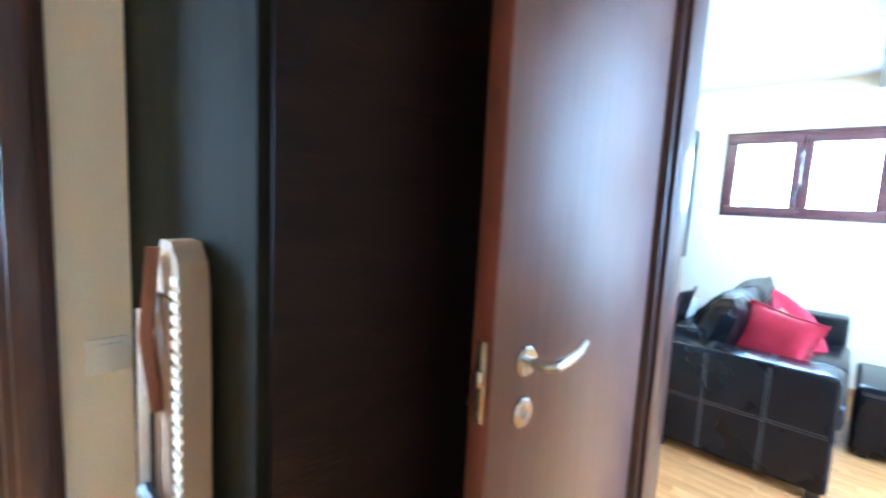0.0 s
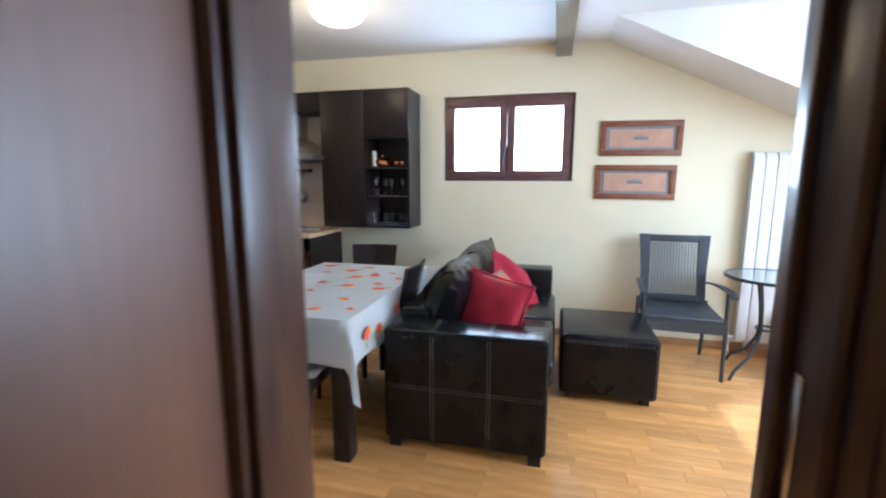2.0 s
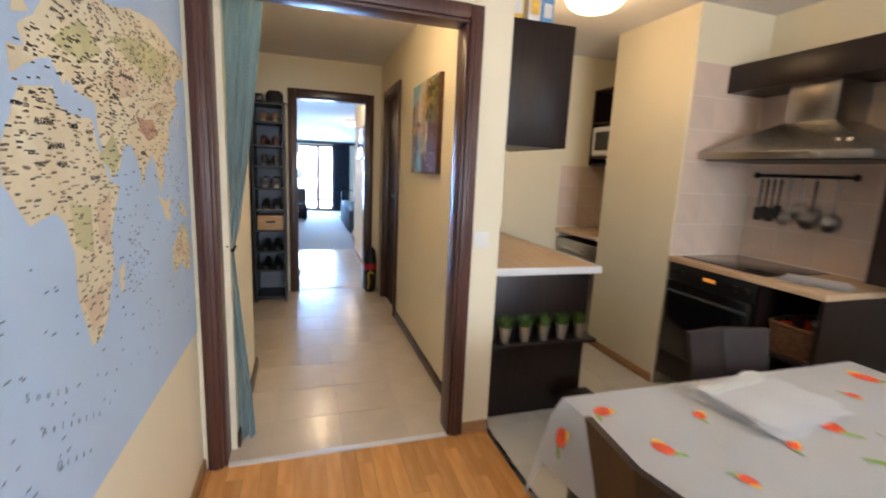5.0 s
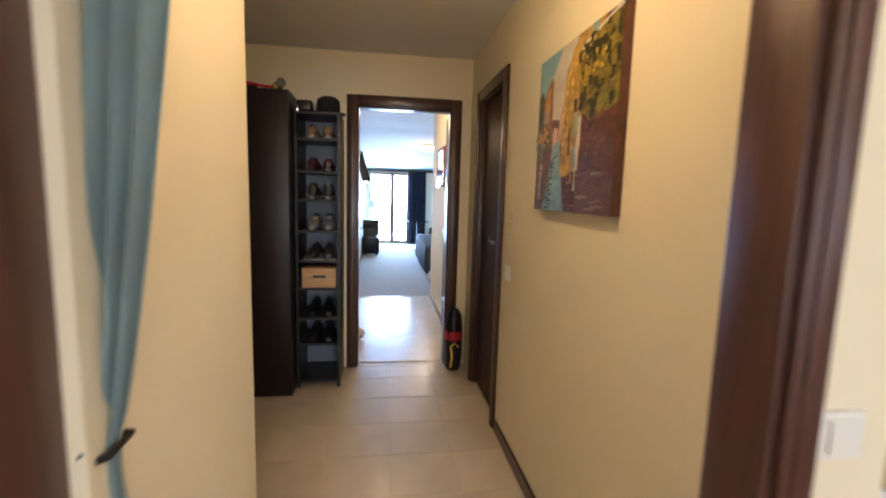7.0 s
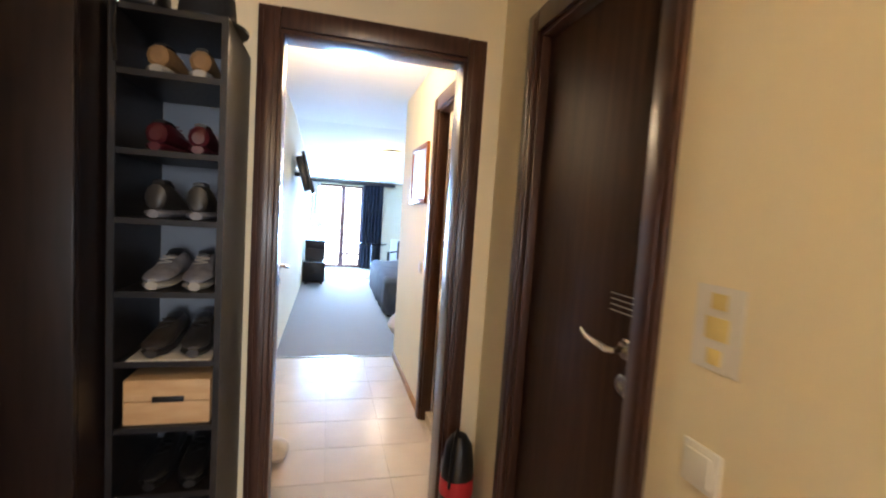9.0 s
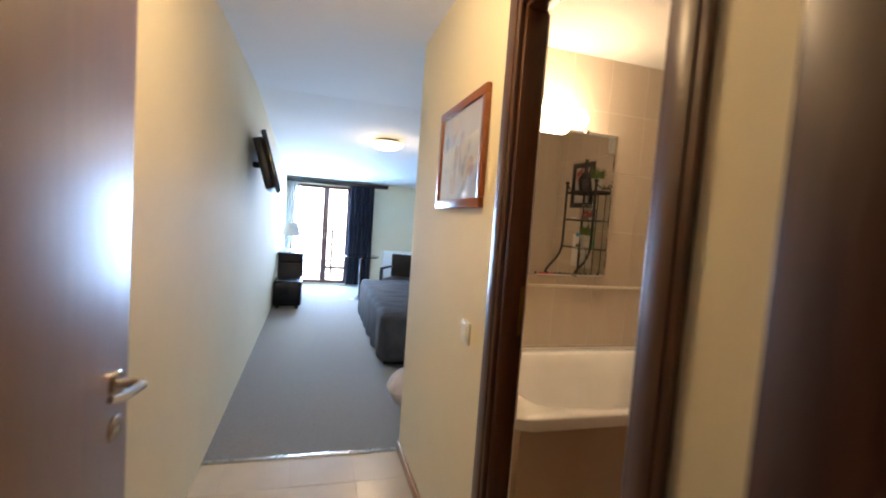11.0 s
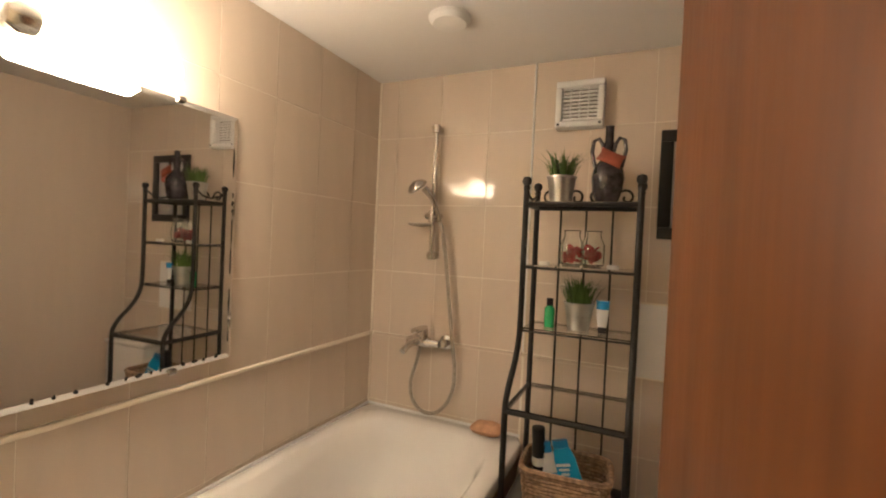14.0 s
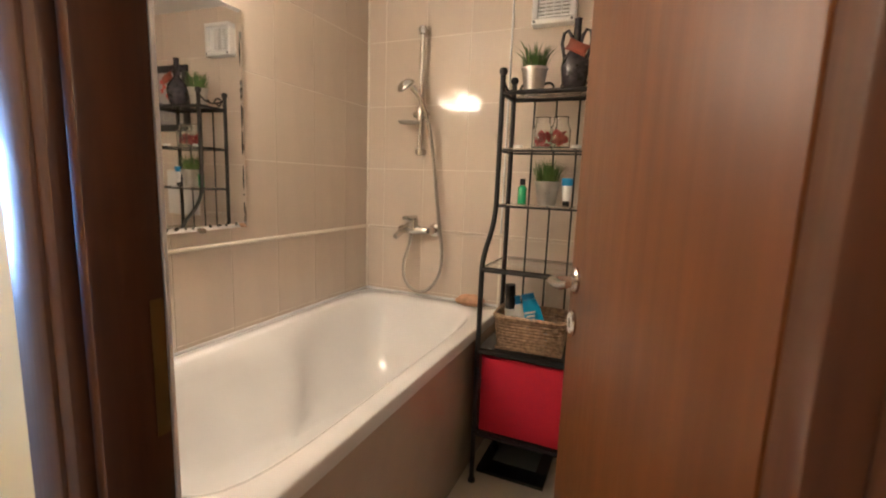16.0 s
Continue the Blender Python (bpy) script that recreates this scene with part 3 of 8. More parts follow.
    for k in range(8):
        a = B()
        x, y, r = rnd.uniform(-0.3, 0.3), rnd.uniform(-0.5, 0.5), rnd.uniform(0, 360)
        tube(a, [Matrix(pose(x, y, top + 0.0008, 0, 0, r)) @ Vector((k2 * 0.02, 0.01 * math.sin(k2), 0)) for k2 in range(6)], 0.0016, 4)
        part("stem_print", a, M_PALEPRINT, c)
    for x, s in ((-0.34, 1.1), (0.02, 1.35), (0.12, 0.9)):
        flower(pose(x, -hy - 0.031, top - 0.09, 83, 0, 0) @ pose(0, 0, 0.002, 0, 0, rnd.uniform(0, 90)), s)
    for y, z in ((-0.50, 0.10), (-0.36, 0.12), (-0.1, 0.09), (0.2, 0.12)):
        flower(pose(hx + 0.034, y, top - z, 90, 0, 90) @ pose(0, 0, 0.002, 0, 0, rnd.uniform(0, 90)), 1.2)


tablecloth()


def folded_cloth(at, rz, w, d, label, stripes=True, layers=3):
    c = thing("folded_cloth", label, "cloth", at, rz)
    n = 14
    for k in range(layers):
        bm = B()
        turn = pose(0, 0, 0, 0, 0, (3.5, -3, 1.5)[k % 3])
        g = []
        for i in range(n + 1):
            g.append([])
            for j in range(n + 1):
                u, v = i / n * 2 - 1, j / n * 2 - 1
                e = Vector((u * 1.7, v * 1.7, k * 3.1 + at[0]))
                lift = 0.0035 * abs(noise.noise(e * 1.6)) + 0.003 * max(0, math.sin(u * 5 + 2 * v + k)) * (1 - abs(u))
                edge = 0.014 * noise.noise(Vector((u * 2.2, v * 2.2, 9 + k)))
                g[-1].append(bm.verts.new(turn @ Vector((u * (w / 2 - 0.008 * k + edge), v * (d / 2 - 0.006 * k + edge), 0.0095 * k + 0.007 + lift))))
        for i in range(n):
            for j in range(n):
                bm.faces.new((g[i][j], g[i + 1][j], g[i + 1][j + 1], g[i][j + 1]))
        bmesh.ops.solidify(bm, geom=bm.faces[:], thickness=0.0065)
        part("layer", bm, M_TOWEL, c, smooth=60)
    if stripes:
        for k in range(4):
            part("stripe", bx(-w / 2 + 0.03 + 0.012 * k, -w / 2 + 0.034 + 0.012 * k, -d / 2 + 0.02, d / 2 - 0.02, 0.0095 * layers - 0.001, 0.0095 * layers + 0.0012), M_PALEPRINT, c)
    return c


folded_cloth((-0.62, 3.33, 0.7185), 8, 0.28, 0.35, "folded white kitchen cloth with grey checks on the table")


def dining_chair():
    k = 0.84
    c = thing("dining_chair", "dark-stained wooden dining chair with a slotted back", "chair", group="chairs round the table")
    def slat(x0b, x1b, x0t, x1t, z0, z1):
        bm = B()
        n = 6
        rows = []
        for k in range(n + 1):
            f = k / n
            z = z0 + (z1 - z0) * f
            y = -0.19 - 0.10 * ((z - 0.40) / 0.5) ** 1.4 if z > 0.4 else -0.19
            a, b = x0b + (x0t - x0b) * f, x1b + (x1t - x1b) * f
            curve = lambda x: y + 0.9 * x * x
            rows.append([bm.verts.new((a, curve(a), z)), bm.verts.new((b, curve(b), z)), bm.verts.new((b, curve(b) - 0.018, z)), bm.verts.new((a, curve(a) - 0.018, z))])
        for A, C in zip(rows, rows[1:]):
            for k in range(4):
                bm.faces.new((A[k], A[(k + 1) % 4], C[(k + 1) % 4], C[k]))
        bm.faces.new(rows[0][::-1])
        bm.faces.new(rows[-1])
        return bm
    part("back_stile", slat(-0.165 * k, -0.055 * k, -0.195 * k, -0.03 * k, 0.36, 0.67), M_WENGE, c)
    part("back_stile", slat(0.055 * k, 0.165 * k, 0.03 * k, 0.195 * k, 0.36, 0.67), M_WENGE, c)
    part("back_top", slat(-0.195 * k, 0.0, -0.210 * k, 0.0, 0.6705, 0.835), M_WENGE, c)
    part("back_top", slat(0.0, 0.195 * k, 0.0, 0.210 * k, 0.6705, 0.835), M_WENGE, c)
    part("back_rail", slat(-0.0545 * k, 0.0545 * k, -0.0545 * k, 0.0545 * k, 0.36, 0.43), M_WENGE, c)
    for x in (-0.08, 0.08):
        part("bolt", lathe(B(), [(0.001, 0), (0.009, 0), (0.008, 0.004), (0.001, 0.005)], 12, m=pose(x, -0.198, 0.39, 90)), M_STEEL, c)
    part("seat_frame", bx(-0.175, 0.175, -0.185, 0.20, 0.375, 0.425, 0.006), M_WENGE, c)
    part("seat_cushion", bx(-0.18, 0.18, -0.17, 0.215, 0.426, 0.468, 0.016, 3), M_PLAID, c, "grey checked seat cushion")
    for x in (-0.145, 0.145):
        bm = B()
        tube(bm, [(x, 0.165, 0.0), (x * 1.02, 0.17, 0.375)], [0.018, 0.024], 4)
        part("leg", bm, M_WENGE, c, smooth=None)
        bm = B()
        tube(bm, [(x * 1.05, -0.235, 0.0), (x, -0.165, 0.375)], [0.018, 0.024], 4)
        part("leg", bm, M_WENGE, c, smooth=None)
    return c


ch = dining_chair()
ch.matrix_basis = pose(-0.355, 2.892, 0, 0, 0, 3)
copy_thing(ch, pose(-0.44, 3.95, 0, 0, 0, 188))
copy_thing(ch, pose(-0.65, 3.48, 0, 0, 0, -94))
copy_thing(ch, pose(-0.178, 3.52, 0, 0, 0, 90))


def seam(parent, pts, r=0.0022):
    """A line of stitches: short dashes along the points."""
    bm = B()
    for a, b in zip(pts, pts[1:]):
        a, b = Vector(a), Vector(b)
        n = max(1, int((b - a).length / 0.011))
        for k in range(n):
            p, q = a.lerp(b, k / n), a.lerp(b, (k + 0.72) / n)
            tube(bm, [p, q], r * 0.55, 4)
    return part("stitching", bm, M_THREAD, parent, smooth=None)


def sofa():
    s = thing("sofa", "black leather two-seat sofa with pale stitching", "sofa", (0, 0, 0))
    part("base", bx(0.10, 0.86, 3.19, 4.61, 0.05, 0.30, 0.02, 3), M_LEATHER, s)
    for y0, y1 in ((2.965, 3.19), (4.61, 4.835)):
        arm = part("armrest", bx(0.075, 0.872, y0, y1, 0.045, 0.618, 0.022, 4), M_LEATHER, s)
        if y0 < 3:
            yf = y0 - 0.0005
            for x in (0.325, 0.60):
                for o in (-0.007, 0.007):
                    seam(arm, [(x + o, yf, 0.06), (x + o, yf, 0.60)])
                for o in (-0.007, 0.007):
                    seam(arm, [(x + o, y0 + 0.02, 0.6185), (x + o, y1 - 0.02, 0.6185)])
            for o in (-0.007, 0.007):
                seam(arm, [(0.10, yf, 0.33 + o), (0.85, yf, 0.33 + o)])
            seam(arm, [(0.10, y0 + 0.003, 0.604), (0.85, y0 + 0.003, 0.604)])
    part("back_frame", bx(0.08, 0.25, 3.19, 4.61, 0.30, 0.66, 0.03, 3), M_LEATHER, s)
    for y0, y1 in ((3.195, 3.90), (3.905, 4.605)):
        bm = bx(0.24, 0.90, y0, y1, 0.28, 0.435, 0.04, 4)
        cu = part("seat_cushion", bm, M_LEATHER, s)
        seam(cu, [(0.8985, y0 + 0.05, 0.40), (0.8985, y1 - 0.05, 0.40)])
        bm = pillow_mesh(0.56, y1 - y0 + 0.04, 0.28, 1.0, 18, 3 + y0, 0.05)
        for v in bm.verts:
            v.co.z += 0.009 * math.sin(v.co.y * 46 + 9 * v.co.x + 2 * noise.noise(v.co * 7)) * max(0, v.co.x + 0.12) * 3
        o = part("back_cushion", bm, M_LEATHER, s, "puffy creased leather back cushion")
        o.matrix_basis = pose(0.275, (y0 + y1) / 2, 0.605, 0, -68, 0)
    for x in (0.13, 0.82):
        for y in (3.0, 4.79):
            part("foot", bx(x - 0.03, x + 0.03, y - 0.03, y + 0.03, 0, 0.046, 0.004), M_BLACK, s)


sofa()


def cushion(label, w, t, m, material, piping=True, disc=False):
    c = new("cushion", mesh("cushion", pillow_mesh(w, w, t, 1.0, 16, w * 9), material, 60))
    c.matrix_world = m
    tagged(c, label, "cushion")
    if piping:
        h = w / 2
        p = [(-h, -h), (0, -h * 0.94), (h, -h), (h * 0.94, 0), (h, h), (0, h * 0.94), (-h, h), (-h * 0.94, 0)]
        part("piping", tube(B(), [(x, y, 0) for x, y in p], 0.006, 6, True), material, c)
    if disc:
        bm = B()
        n = 20
        for k in range(n):
            a = k * 2 * math.pi / n
            r1 = w * (0.30 + 0.02 * math.sin(5 * a))
            for r0, r2 in ((0.02, r1 * 0.45), (r1 * 0.5, r1)):
                q = []
                for rr, aa in ((r0, a), (r2, a), (r2, a + 5.6 / n), (r0, a + 5.6 / n)):
                    x, y = rr * math.cos(aa), rr * math.sin(aa)
                    u, v = 2 * x / w, 2 * y / w
                    q.append(bm.verts.new((x, y, t / 2 * ((1 - abs(u) ** 2.6) * (1 - abs(v) ** 2.6)) ** 0.55 + 0.010)))
                bm.faces.new(q)
        part("disc_print", bm, M_ORANGE, c, "orange-red disc print")
    return c


cushion("raspberry red square cushion with piped edge on the sofa", 0.40, 0.14, pose(0.55, 3.35, 0.625, 68, 0, -20) @ pose(0, 0, 0, 0, 0, -9), M_RED)
cushion("brown square cushion with an orange disc print", 0.34, 0.12, pose(0.56, 3.82, 0.60, 50, 0, 66), M_BROWNFAB, False, True)
bm = pillow_mesh(0.54, 0.52, 0.10, 1.0, 20, 22, -0.15)
for v in bm.verts:
    u, w = v.co.x / 0.27, v.co.y / 0.26
    if w > 0:
        v.co.x *= math.sqrt(max(0.1, 1 - w * w / 2))
        v.co.y *= math.sqrt(max(0.1, 1 - u * u / 2))
    v.co.z += 0.010 * math.sin(v.co.x * 38 + v.co.y * 14)
thr = new("throw_blanket", mesh("throw_blanket", bm, M_RED, 60))
thr.matrix_world = pose(0.47, 4.18, 0.575, 56, -6, 40)
tagged(thr, "raspberry red throw draped over the sofa back", "blanket")


def ottoman(at, w, d, h, label):
    o = thing("ottoman", label, "ottoman", at, group="leather ottomans")
    part("body", bx(-w / 2, w / 2, -d / 2, d / 2, 0.04, h, 0.028, 4), M_LEATHER, o)
    z = h - 0.035
    e = 0.0012
    seam(o, [(-w / 2 + 0.03, -d / 2 - e, z), (w / 2 - 0.03, -d / 2 - e, z)])
    seam(o, [(-w / 2 + 0.03, -d / 2 - e, z - 0.012), (w / 2 - 0.03, -d / 2 - e, z - 0.012)])
    seam(o, [(-w / 2 - e, -d / 2 + 0.03, z), (-w / 2 - e, d / 2 - 0.03, z)])
    for x in (-1, 1):
        for y in (-1, 1):
            part("foot", bx(x * (w / 2 - 0.06) - 0.025, x * (w / 2 - 0.06) + 0.025, y * (d / 2 - 0.06) - 0.025, y * (d / 2 - 0.06) + 0.025, 0, 0.042, 0.004), M_BLACK, o)


ottoman((1.215, 3.975, 0), 0.56, 0.60, 0.42, "black leather ottoman beside the sofa")
ottoman((1.95, 2.53, 0), 0.58, 0.62, 0.43, "black leather ottoman standing alone")


def garden_chair():
    c = thing("garden_chair", "slate grey metal and wicker garden armchair", "chair", group="bistro chairs")
    fr = 0.013
    for s in (-1, 1):
        x = s * 0.255
        bm = tube(B(), [(x, -0.24, 0), (x, -0.235, 0.35), (x, -0.215, 0.60)], fr, 8)
        part("front_leg", bm, M_GREYMETAL, c)
        bm = tube(B(), [(x * 0.92, 0.25, 0), (x * 0.92, 0.20, 0.36), (x * 0.92, 0.21, 0.44)], fr, 8)
        part("rear_leg", bm, M_GREYMETAL, c)
        bm = B()
        pts = [(x * 1.06, -0.29, 0.592), (x * 1.05, -0.20, 0.615), (x * 1.02, -0.05, 0.612), (x * 0.98, 0.10, 0.60), (x * 0.90, 0.205, 0.585)]
        rows = []
        for p in pts:
            rows.append([bm.verts.new((p[0] + a, p[1], p[2] + b)) for a, b in ((-0.02, 0), (0.02, 0), (0.02, -0.012), (-0.02, -0.012))])
        for A, C in zip(rows, rows[1:]):
            for k in range(4):
                bm.faces.new((A[k], A[(k + 1) % 4], C[(k + 1) % 4], C[k]))
        bm.faces.new(rows[0]), bm.faces.new(rows[-1])
        part("armrest", bm, M_GREYMETAL, c)
        bm = B()
        yb = lambda z: 0.20 + 0.16 * (z - 0.40)
        rows = []
        for z, w0, w1 in ((0.40, 0.175, 0.225), (0.65, 0.165, 0.225), (0.92, 0.17, 0.245)):
            rows.append([bm.verts.new((s * a, yb(z) + b, z)) for a, b in ((w0, -0.012), (w1, -0.012), (w1, 0.014), (w0, 0.014))])
        for A, C in zip(rows, rows[1:]):
            for k in range(4):
                bm.faces.new((A[k], A[(k + 1) % 4], C[(k + 1) % 4], C[k]))
        bm.faces.new(rows[0]), bm.faces.new(rows[-1])
        part("back_stile", bm, M_WICKER, c)
    part("back_top", bx(-0.172, 0.172, yb(0.90) - 0.012, yb(0.90) + 0.014, 0.865, 0.918, 0.006), M_WICKER, c)
    part("back_bottom", bx(-0.172, 0.172, yb(0.44) - 0.012, yb(0.44) + 0.014, 0.42, 0.47, 0.006), M_WICKER, c)
    weave = B()
    for k in range(32):
        z = 0.475 + k * 0.0122
        tube(weave, [(-0.172, yb(z), z), (0.172, yb(z), z)], 0.0034, 4)
    for k in range(17):
        x = -0.165 + k * 0.0206
        tube(weave, [(x, yb(0.47) + 0.003, 0.47), (x, yb(0.865) + 0.003, 0.865)], 0.003, 4)
    part("back_weave", weave, mat("light_grey_weave", (0.17, 0.19, 0.22), 0.5, var=0.2, scale=60), c, "open woven back panel", smooth=None)
    seat = B()
    box(seat, -0.245, 0.245, -0.25, 0.22, 0.385, 0.425, 0.012, 3)
    part("seat", seat, M_WICKER, c)
    apron = B()
    for k in range(7):
        for j in range(40):
            x = -0.24 + j * 0.0122 + (0.006 if k % 2 else 0)
            box(apron, x, x + 0.0098, -0.262, -0.251, 0.325 + k * 0.0135, 0.3365 + k * 0.0135)
    part("apron_weave", apron, M_WICKER, c, "woven seat apron", smooth=None)
    return c


gc = garden_chair()
gc.matrix_basis = pose(1.75, 4.44, 0, 0, 0, -3)
copy_thing(gc, pose(2.84, 4.42, 0, 0, 0, -12))


def bistro_table():
    t = thing("bistro_table", "round glass bistro table on slate metal legs", "table", (2.30, 4.37, 0))
    part("glass_top", lathe(B(), [(0.001, 0.690), (0.262, 0.690), (0.262, 0.697), (0.001, 0.697)], 40), M_GREENGLASS, t, "textured glass top")
    part("rim", lathe(B(), [(0.262, 0.680), (0.278, 0.680), (0.280, 0.690), (0.278, 0.700), (0.262, 0.700), (0.262, 0.680)], 40, cap=False), M_GREYMETAL, t)
    for k in range(4):
        a = math.radians(30 + 90 * k)
        ca, sa = math.cos(a), math.sin(a)
        pts = [(0.10, 0.68), (0.065, 0.50), (0.05, 0.33), (0.07, 0.25), (0.14, 0.14), (0.25, 0.06), (0.285, 0.0)]
        part("leg", tube(B(), [(r * ca, r * sa, z) for r, z in pts], 0.011, 8), M_GREYMETAL, t)
    part("collar", tube(B(), [(0.062 * math.cos(k * math.pi / 8), 0.062 * math.sin(k * math.pi / 8), 0.335) for k in range(16)], 0.009, 6, True), M_GREYMETAL, t)


bistro_table()


def radiator(at, n, w, h, d, label, z0):
    r = thing("radiator", label, "radiator", at, group="column radiators")
    for k in range(n):
        x = k * w
        bm = bx(x + 0.003, x + w - 0.003, -d, -d + 0.012, z0, h - 0.03, 0.004)
        box(bm, x + w / 2 - 0.008, x + w / 2 + 0.008, -d + 0.012, -0.015, z0, h - 0.04)
        box(bm, x + 0.006, x + w - 0.006, -0.02, -0.012, z0, h - 0.05, 0.002)
        prism(bm, [(-d, h - 0.05), (-d + 0.02, h - 0.005), (-0.03, h), (-0.012, h - 0.02), (-0.012, h - 0.05)], "x", x + 0.005, x + w - 0.005)
        part("column", bm, M_WHITEMETAL, r)
    part("pipe", tube(B(), [(0.0, -d / 2, z0 + 0.02), (-0.03, -d / 2, z0 + 0.02), (-0.03, -d / 2, 0.0)], 0.009, 8), M_WHITEMETAL, r)
    part("valve", lathe(B(), [(0.001, 0), (0.016, 0), (0.016, 0.035), (0.001, 0.04)], 12, m=pose(-0.03, -d / 2, z0 + 0.02, 90)), M_WHITEMETAL, r)
    part("support", bx(w, w + 0.02, -0.05, -0.03, 0, z0 + 0.01), M_WHITEMETAL, r)
    part("support", bx(n * w - w - 0.02, n * w - w, -0.05, -0.03, 0, z0 + 0.01), M_WHITEMETAL, r)


radiator((2.265, 4.862, 0), 7, 0.079, 1.535, 0.085, "tall white aluminium column radiator on the wall", 0.10)
radiator((-0.28, 4.862, 0), 7, 0.06, 0.56, 0.09, "low white column radiator behind the sofa", 0.12)


def text_mesh(body, size, m, material, parent, name="lettering", ext=0.0006):
    cu = bpy.data.curves.new(name, "FONT")
    cu.body, cu.size, cu.extrude, cu.align_x, cu.align_y = body, size, ext, "CENTER", "CENTER"
    tmp = bpy.data.objects.new(name, cu)
    scene.collection.objects.link(tmp)
    dg = bpy.context.evaluated_depsgraph_get()
    me = bpy.data.meshes.new_from_object(tmp.evaluated_get(dg))
    bpy.data.objects.remove(tmp)
    me.materials.clear()
    me.materials.append(material)
    ob = new(name, me)
    ob.parent = parent
    ob.matrix_basis = m
    return ob


def picture(name, label, m, w, h, fw, wood, build, t=0.02):
    p = thing(name, label, "picture")
    p.matrix_world = m
    for x0, x1, z0, z1 in ((-w / 2, w / 2, h / 2 - fw, h / 2), (-w / 2, w / 2, -h / 2, -h / 2 + fw), (-w / 2, -w / 2 + fw, -h / 2 + fw, h / 2 - fw), (w / 2 - fw, w / 2, -h / 2 + fw, h / 2 - fw)):
        part("frame_bar", bx(x0, x1, -t, 0, z0, z1, 0.004), wood, p)
    build(p, w - 2 * fw, h - 2 * fw)
    return p


M_MAT = mat("faded_pink_print", (0.50, 0.30, 0.22), 0.6, var=0.12, scale=10)
M_MATGREY = mat("grey_blue_mount", (0.22, 0.22, 0.24), 0.6, var=0.1)


def print_a(p, w, h):
    part("mount", bx(-w / 2, w / 2, -0.008, -0.004, -h / 2, h / 2), M_MATGREY, p)
    part("print", bx(-w / 2 + 0.025, w / 2 - 0.025, -0.011, -0.0085, -h / 2 + 0.02, h / 2 - 0.02), M_MAT, p, "faded pink print")
    part("motif", bx(-0.055, 0.055, -0.0125, -0.0112, -0.012, 0.012, 0.0005), M_MATGREY, p)
    part("motif", bx(-0.03, 0.03, -0.0125, -0.0112, 0.014, 0.022, 0.0003), M_MATGREY, p)


picture("framed_print", "wide print in a red-brown wooden frame", pose(1.50, 4.863, 1.655, 0, 0.5, 0), 0.60, 0.27, 0.045, M_FRAMEWOOD, print_a)
picture("framed_print", "wide print in a red-brown wooden frame", pose(1.475, 4.863, 1.315, 0, 0.5, 0), 0.60, 0.27, 0.045, M_FRAMEWOOD, print_a)


def light_switch(m, n=1, label="white plastic light switch"):
    s = thing("light_switch", label, "switch")
    s.matrix_world = m
    part("plate", bx(-0.04 * n, 0.04 * n, -0.008, 0, -0.04, 0.04, 0.003), M_PLASTIC, s)
    for k in range(n):
        c = -0.04 * n + 0.04 + 0.08 * k
        part("rocker", bx(c - 0.026, c + 0.026, -0.013, -0.008, -0.028, 0.028, 0.002), M_PLASTIC, s)


light_switch(pose(1.305, 1.48, 0.985), 1)
light_switch(pose(-0.343, 0.50, 0.96, 0, 0, 90), 1)
light_switch(pose(-1.75, 2.86, 1.03, 0, 0, 90), 1)
light_switch(pose(-3.49, 2.84, 0.97), 1)

tv = thing("television", "black flat television on a dark stand", "television", (3.35, 4.45, 0), -35)
part("screen", bx(-0.32, 0.32, -0.02, 0.02, 0.52, 1.02, 0.008), M_BLACKGLASS, tv)
part("stand", bx(-0.35, 0.35, -0.18, 0.18, 0.0, 0.48, 0.008), M_WENGE, tv)
part("foot", bx(-0.1, 0.1, -0.08, 0.08, 0.482, 0.52, 0.004), M_BLACK, tv)


# ---- kitchen ----
wall("wall_kitchen_pier", "x", -2.73, -2.0, 4.28, 4.864, 0, 2.4, label="cream painted pier beside the cooker")


def splash_tiles(parent, axis, a0, a1, plane, z0, z1, w, h, out):
    """Wall tiles of w x h on a plane; out is the side they stand proud to."""
    na, nz = max(1, round((a1 - a0) / w)), max(1, round((z1 - z0) / h))
    cache = {}
    for i in range(na):
        for j in range(nz):
            p, q = a0 + (a1 - a0) * i / na, a0 + (a1 - a0) * (i + 1) / na
            r, s = z0 + (z1 - z0) * j / nz, z0 + (z1 - z0) * (j + 1) / nz
            key = (round(q - p, 4), round(s - r, 4))
            if key not in cache:
                W, H = (q - p) - 0.0035, (s - r) - 0.0035
                bm = bx(*((-W / 2, W / 2, 0, 0.0022 * out) if axis == "x" else (0, 0.0022 * out, -W / 2, W / 2)), -H / 2, H / 2, 0.0007, 1)
                cache[key] = mesh("wall_tile", bm, M_KSPLASH, 30)
            o = new("wall_tile", cache[key])
            o.parent = parent
            o.location = ((p + q) / 2, plane, (r + s) / 2) if axis == "x" else (plane, (p + q) / 2, (r + s) / 2)


